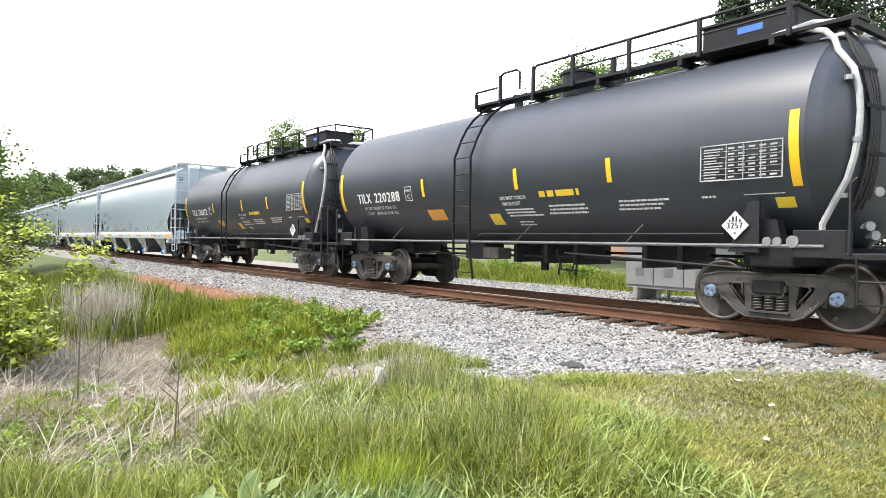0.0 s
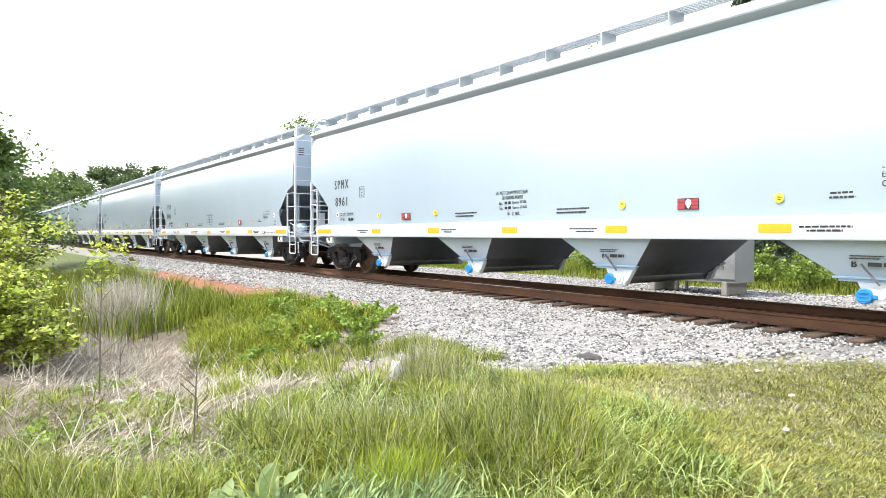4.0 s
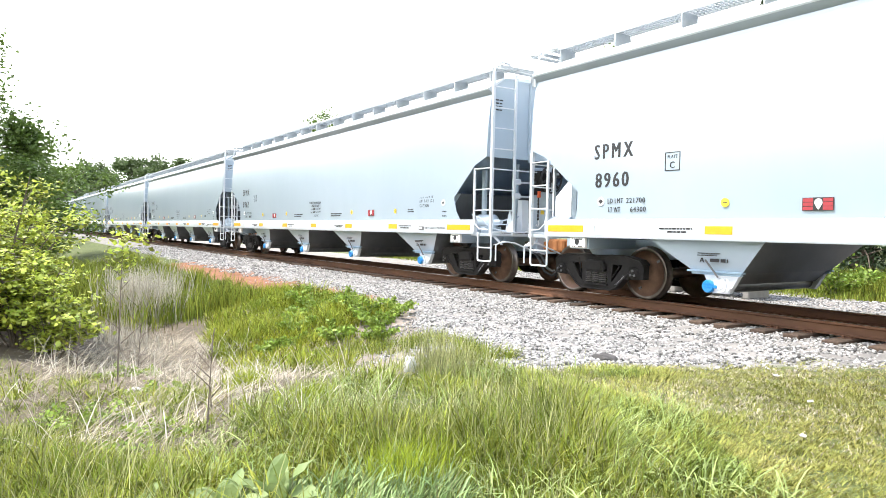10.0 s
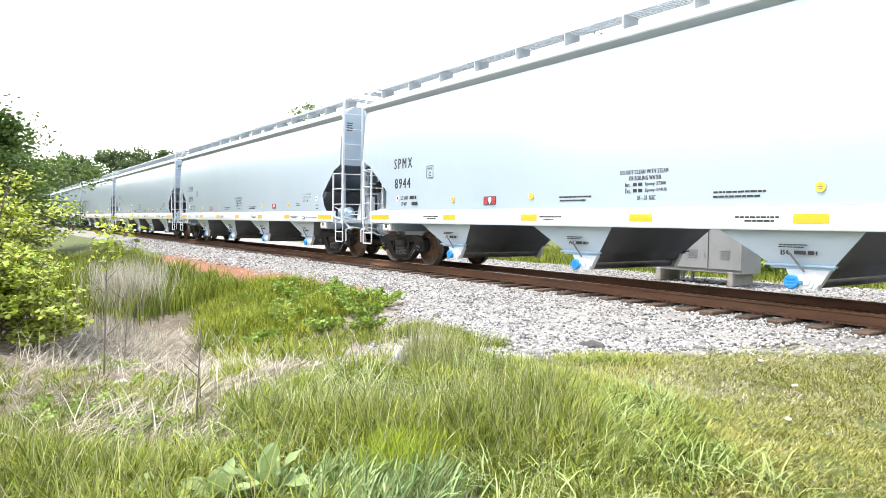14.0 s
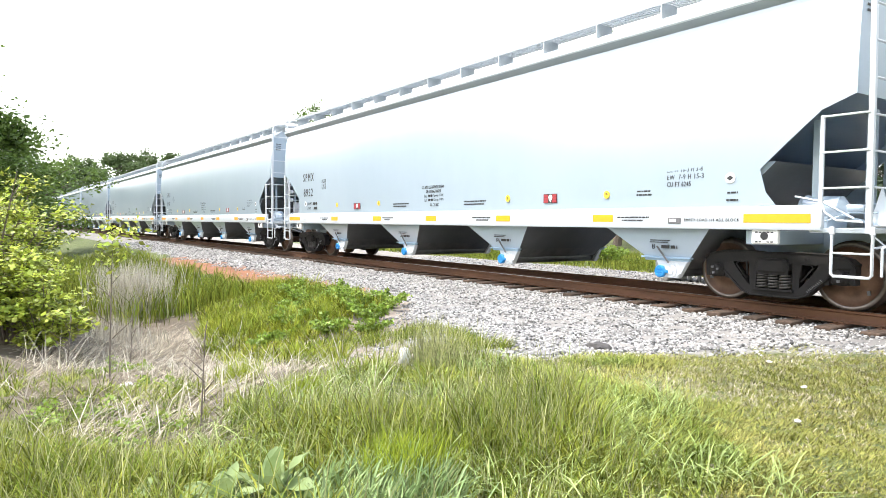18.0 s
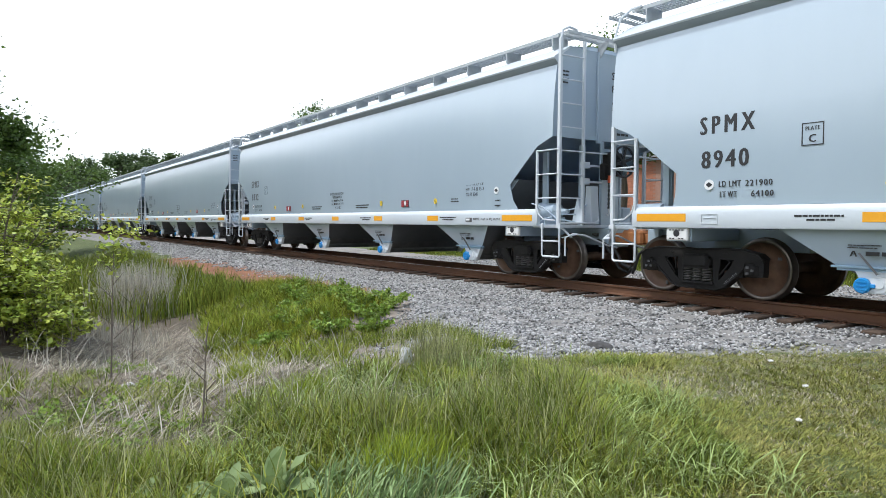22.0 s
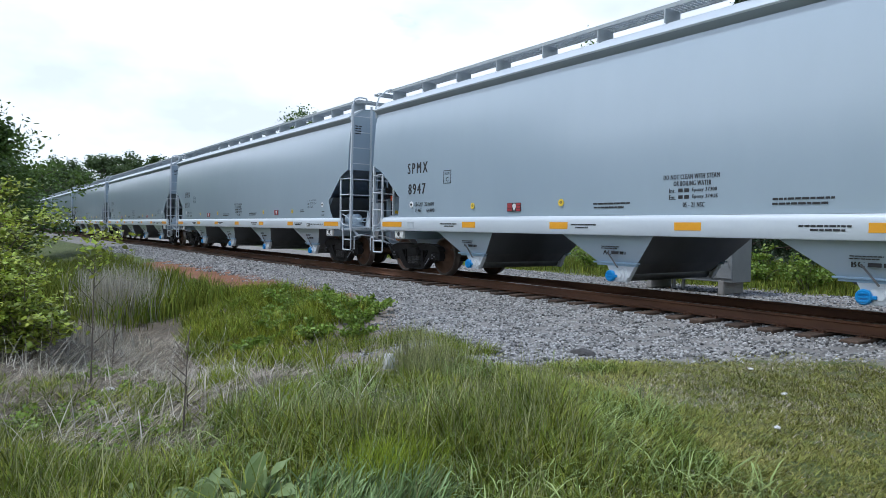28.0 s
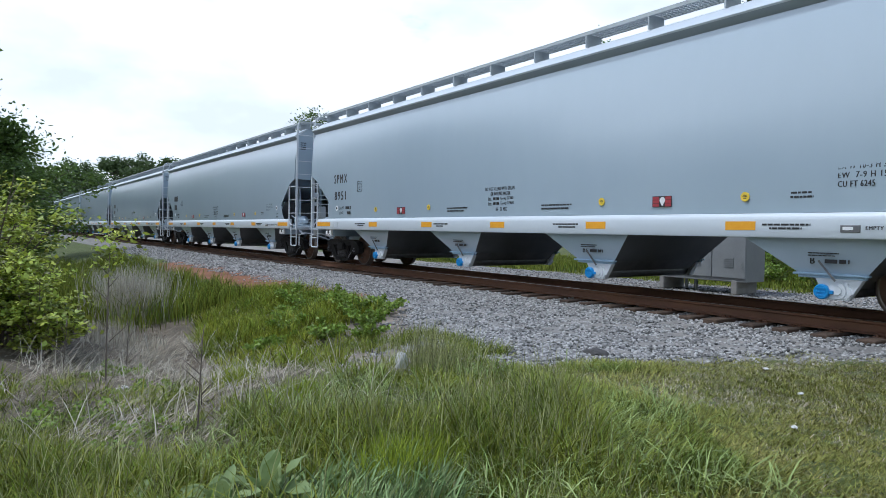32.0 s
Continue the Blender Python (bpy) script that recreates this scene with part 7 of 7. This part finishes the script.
def build_shrubs():
    lab = "bright yellow-green maple sapling in the ditch"
    build_bush(-10.9, 0.25, 1.75, 0.85, 20, 6200, 0.075, 60, lab, plate=0.6)
    build_bush(-12.2, 0.0, 2.6, 0.95, 20, 6600, 0.08, 61, lab, plate=0.6)
    build_bush(-10.6, -0.6, 2.0, 0.9, 17, 5400, 0.075, 62, lab, plate=0.6)
    build_bush(-13.8, 0.15, 2.2, 0.7, 13, 3000, 0.085, 63, lab, plate=0.6)
    build_bush(-10.0, 0.62, 1.05, 0.55, 12, 2400, 0.075, 65, lab, plate=0.6)
    build_bush(-14.5, -0.6, 3.0, 1.2, 14, 2600, 0.09, 64, lab, plate=0.6)
    weed = "low broad-leaved green weeds on the ditch bank"
    for k, (x, y, t, w, n) in enumerate(((-11.2, 5.6, 0.50, 0.55, 1500), (-10.3, 5.5, 0.42, 0.5, 1300), (-12.4, 6.0, 0.45, 0.6, 1300), (-9.7, 5.2, 0.34, 0.35, 700), (-13.8, 5.6, 0.5, 0.7, 1200), (-11.6, 4.6, 0.4, 0.6, 1200), (-11.0, 6.2, 0.36, 0.5, 1100), (-10.9, 4.0, 0.34, 0.5, 1100), (-11.6, 6.5, 0.3, 0.4, 800), (-10.2, 4.7, 0.34, 0.45, 1000), (-12.6, 5.2, 0.42, 0.6, 1200))):
        build_bush(x, y, t, w, 7, n, 0.06, 70 + k, weed, "weed_clump", WEED)
    for k, (x, y, t, w) in enumerate(((-6.5, 1.15, 0.16, 0.2), (-9.6, 1.6, 0.2, 0.2), (-5.0, 0.95, 0.14, 0.2), (-5.6, 0.55, 0.18, 0.22), (-8.2, 1.2, 0.16, 0.2), (-4.7, 0.6, 0.14, 0.2))):
        build_bush(x, y, t, w * 1.7, 8, 620, 0.032, 80 + k, "low green weeds among dead stalks", "weed_clump", WEED)
    for k, (x, y, t, w) in enumerate(((-13.5, 19.6, 1.1, 0.9), (-9.3, 19.2, 1.3, 1.0), (-7.0, 19.8, 1.5, 1.2), (-4.6, 19.4, 1.2, 1.1), (-18.0, 20.0, 1.0, 1.1), (-11.4, 20.4, 1.2, 1.0), (-23, 20.5, 1.2, 1.2), (-2.2, 19.6, 1.5, 1.2))):
        build_bush(x, y, t, w, 9, 1500, 0.10, 90 + k, "leafy green shrub on the far verge", "verge_shrub", WEED)


build_shrubs()


def build_stick(x, y, tall, lean, seed, tuft):
    rnd = random.Random(seed)
    st = thing("bare_sapling", pose(x, y, float(height(x, y)) - 0.03), "thin bare grey sapling standing in the ditch", "sapling", "bare saplings in the ditch")
    bm = bmesh.new()
    top = Vector((lean, 0.05, tall))
    tube(bm, [(0, 0, 0), (lean * 0.3, 0.02, tall * 0.5), top], [0.004 + 0.004 * tall, 0.003 + 0.0025 * tall, 0.002], 6)
    part("stem", bm, TWIG, st)
    for k in range(7):
        g = 0.3 + 0.09 * k
        a = rnd.uniform(0, 6.28)
        p = Vector((lean * g * g, 0.03, tall * g))
        bm = bmesh.new()
        tube(bm, [p, p + Vector((math.cos(a), math.sin(a), 0.9)) * (0.10 + 0.09 * tall) * rnd.uniform(0.6, 1.3)], [0.005, 0.002], 4)
        part("twig", bm, TWIG, st)
    if tuft:
        leaf_cloud("foliage", BUSH, np.array([top, top - Vector((0.0, 0.0, 0.18)), top + Vector((0.05, 0.12, 0.03))]), np.full((3, 3), 0.10), np.array([70, 60, 40]), 0.07, np.random.default_rng(seed), st)


build_stick(-7.26, 1.0, 1.48, -0.05, 1, True)
build_stick(-4.84, 1.25, 0.76, -0.04, 2, False)
build_stick(-9.2, 1.5, 0.9, -0.05, 3, False)
build_stick(-8.6, 0.75, 0.7, 0.08, 5, False)


def build_dock(x, y, seed, n, size, steep=1.0):
    rnd = random.Random(seed)
    plant = thing("dock_plant", pose(x, y, float(height(x, y)) - 0.01), "broad-leaved dock plant with large pale green leaves", "plant", "dock plants")
    for k in range(n):
        a = k * 2.4 + rnd.uniform(-0.4, 0.4)
        f0 = k / n
        L, th = size * rnd.uniform(0.75, 1.2), steep * (0.25 + 0.85 * f0) + rnd.uniform(-0.15, 0.15)
        bend = rnd.uniform(0.2, 0.9)
        bm = bmesh.new()
        rows, r, z, cant = [], 0.015, 0.0, rnd.uniform(-0.35, 0.35)
        for j in range(9):
            f = j / 8
            t = th + bend * f
            if j:
                r, z = r + math.sin(t) * L / 8, z + math.cos(t) * L / 8
            w = L * (0.015 + 0.205 * math.sin(math.pi * min(1, max(0, (f - 0.14) / 0.86)) ** 0.85) ** 0.75)
            c = Vector((math.cos(a) * r, math.sin(a) * r, z))
            s = Vector((-math.sin(a), math.cos(a), cant)).normalized() * w
            up = Vector((-math.cos(a) * math.cos(t), -math.sin(a) * math.cos(t), math.sin(t))) * w
            wave = 0.22 * math.sin(j * 1.9 + k)
            rows.append([bm.verts.new(c + s * q + up * (0.30 * abs(q) + wave * q)) for q in (-1, -0.5, 0, 0.5, 1)])
        for p, q in zip(rows, rows[1:]):
            for i in range(4):
                bm.faces.new((p[i], p[i + 1], q[i + 1], q[i])).smooth = True
        part("leaf", bm, DOCK, plant)


build_dock(-3.50, 1.02, 1, 12, 0.22, 1.15)
build_dock(-3.46, 1.26, 2, 9, 0.27, 0.7)
build_dock(-3.28, 1.40, 3, 9, 0.17, 1.2)
build_dock(-3.72, 0.62, 4, 9, 0.18, 1.25)
build_dock(-3.52, 0.82, 5, 8, 0.17, 1.2)


def build_rock(x, y, sx, sy, sz, mat, label, seed, lift=0.0, name="rock"):
    bm = bmesh.new()
    bmesh.ops.create_icosphere(bm, subdivisions=3, radius=1.0)
    for v in bm.verts:
        v.co *= 1 + 0.34 * noise.noise(v.co * 1.6 + Vector((seed, 0, 0))) + 0.16 * noise.noise(v.co * 4 + Vector((0, seed, 0)))
        v.co = Vector((v.co.x * sx, v.co.y * sy, max(v.co.z, -0.5) * sz))
    ob = part(name, bm, mat)
    ob.matrix_basis = pose(x, y, float(height(x, y)) + sz * 0.35 + lift, 0, 0, seed * 40)
    return tagged(ob, label, "rock")


build_rock(-5.56, 6.07, 0.15, 0.10, 0.055, ROCK, "flat dark rock lying on the gravel", 1)
build_rock(-5.86, 3.54, 0.062, 0.05, 0.115, PALE_ROCK, "upright pale stone among tall grass", 2, 0.06)
for k, (x, y, s) in enumerate(((-6.9, 1.1, 0.06), (-7.6, 2.7, 0.055), (-8.9, 2.6, 0.05), (-5.27, 1.94, 0.06), (-6.1, 1.55, 0.045), (-4.9, 1.45, 0.035), (-5.7, 1.0, 0.04))):
    build_rock(x, y, s, s * 0.8, s * 0.5, PALE_ROCK, "small pale stone in the ditch", 3 + k)
for k, (x, y) in enumerate(((-3.15, 6.15), (-2.6, 5.0), (-3.9, 6.9), (-4.6, 4.4), (-2.4, 6.9))):
    build_rock(x, y, 0.035, 0.025, 0.012, PALE_ROCK, "scrap of white litter on the lawn", 20 + k, 0.03, "litter_scrap")


# ---- behind the track ----
def build_case():
    case = thing("signal_case", pose(-12.4, 15.8, -0.36), "grey louvred steel signal case on concrete feet behind the track", "signal cabinet")
    bm = bmesh.new()
    box(bm, 0.02, 2.88, 0.02, 0.88, 0.24, 1.82, 0.015)
    part("body", bm, CASE, case)
    for k in range(3):
        bm = bmesh.new()
        box(bm, 0.05 + 0.95 * k, 0.97 + 0.95 * k, -0.012, 0.02, 0.34, 1.78, 0.006)
        d = part("door", bm, CASE, case)
        for j in range(5):
            bm = bmesh.new()
            x = 0.38 + 0.95 * k
            box(bm, x, x + 0.28, -0.028, -0.010, 0.62 + 0.05 * j, 0.645 + 0.05 * j)
            part("louvre", bm, CASE, d)
        bm = bmesh.new()
        tube(bm, [(0.90 + 0.95 * k, -0.05, 0.62), (0.90 + 0.95 * k, -0.05, 0.74)], 0.012, 6)
        part("handle", bm, STEEL, d)
    bm = bmesh.new()
    box(bm, -0.05, 2.95, -0.08, 0.95, 1.82, 1.90, 0.015)
    part("roof", bm, CASE, case)
    for x in (0.3, 2.5):
        bm = bmesh.new()
        box(bm, x, x + 0.16, -0.02, 0.92, -0.08, 0.28, 0.02)
        part("foot", bm, CONCRETE, case)
    for x in (0.9, 1.2):
        bm = bmesh.new()
        tube(bm, [(x, 0.4, -0.05), (x, 0.4, 0.4)], 0.05, 8)
        part("conduit", bm, STEEL, case)


build_case()


def build_house():
    house = thing("brick_house", pose(-35.0, 37.0, 0.1), "tall brick house with white trim and a shingled gable roof", "house")
    W, D, H = 13.0, 8.0, 5.5
    wins = [(1.4, 2.5), (4.0, 5.1), (9.4, 10.6)]
    door = (6.7, 7.65)
    bm = bmesh.new()
    holes = sorted([(a, b, 0.9, 2.3) for a, b in wins] + [(door[0], door[1], 0.0, 2.1)])
    x = 0.0
    for a, b, z0, z1 in holes:
        box(bm, x, a, 0.02, 0.25, 0, H)
        if z0 > 0:
            box(bm, a, b, 0.02, 0.25, 0, z0)
        box(bm, a, b, 0.02, 0.25, z1, H)
        x = b
    box(bm, x, W, 0.02, 0.25, 0, H)
    wall = part("front_wall", bm, MORTAR, house)
    bm = bmesh.new()
    box(bm, 0, 0.25, 0.25, D, 0, H)
    box(bm, W - 0.25, W, 0.25, D, 0, H)
    box(bm, 0.25, W - 0.25, D - 0.25, D, 0, H)
    part("wall", bm, BRICK, house)
    bm = bmesh.new()
    v = [bm.verts.new(p) for p in ((-0.4, -0.5, H - 0.05), (W + 0.4, -0.5, H - 0.05), (W + 0.4, D / 2, H + 1.9), (-0.4, D / 2, H + 1.9), (-0.4, D + 0.5, H - 0.05), (W + 0.4, D + 0.5, H - 0.05))]
    bm.faces.new((v[0], v[1], v[2], v[3]))
    bm.faces.new((v[3], v[2], v[5], v[4]))
    bm.faces.new((v[0], v[3], v[4]))
    bm.faces.new((v[1], v[5], v[2]))
    bm.faces.new((v[0], v[4], v[5], v[1]))
    part("roof", bm, SHINGLE, house)
    for a, b in wins:
        bm = bmesh.new()
        for x0, x1, z0, z1 in ((a, b, 0.9, 0.98), (a, b, 2.22, 2.3), (a, a + 0.07, 0.98, 2.22), (b - 0.07, b, 0.98, 2.22), (a, b, 1.57, 1.63)):
            box(bm, x0, x1, -0.03, 0.1, z0, z1)
        win = part("window", bm, TRIM, house)
        for z0, z1 in ((0.98, 1.57), (1.63, 2.22)):
            bm = bmesh.new()
            box(bm, a + 0.07, b - 0.07, 0.04, 0.06, z0, z1)
            part("pane", bm, GLASS, win)
    bm = bmesh.new()
    box(bm, door[0] + 0.01, door[1] - 0.01, 0.05, 0.1, 0, 2.09, 0.01)
    part("door", bm, TRIM, house)
    # bricks of the wall that faces the track
    bm = bmesh.new()
    box(bm, 0.0, 0.39, 0.0, 0.022, 0.0, 0.115)
    first = part("brick", bm, BRICK, wall)
    me = first.data
    first.matrix_basis = pose(0.0, 0, 0.0)
    count = 0
    for r in range(42):
        for c in range(33):
            x = c * 0.405 + (0.2 if r % 2 else 0.0)
            z = r * 0.13
            if x + 0.39 > W or any(x + 0.39 > a and x < b and z + 0.115 > z0 and z < z1 for a, b, z0, z1 in holes) or (r == 0 and c == 0) or count >= 298:
                continue
            if r < 12 or x < 1.2 or x > 5.6:
                continue
            share("brick", me, wall, pose(x, 0, z))
            count += 1


build_house()


# ---- what moves ----
def motions():
    coarse = [32.0 * k / 64 for k in range(65)]
    fine = [k / 15 for k in range(481)]
    for car, x in HOPPERS + TANKS:
        walk(car, [(t, pose(x + run(t), TRACK_Y, 0)) for t in coarse])
        for tr in [o for o in car.children if o.name.split(".")[0] == "truck"]:
            for w in [o for o in tr.children if o.name.split(".")[0] == "wheelset"]:
                wx = w.matrix_basis.translation.x
                turn0 = (abs(x) * 97 + wx * 50) % 360
                walk(w, [(t, pose(wx, 0, WR, 0, turn0 + math.degrees(run(t) / WR), 0)) for t in fine])


motions()
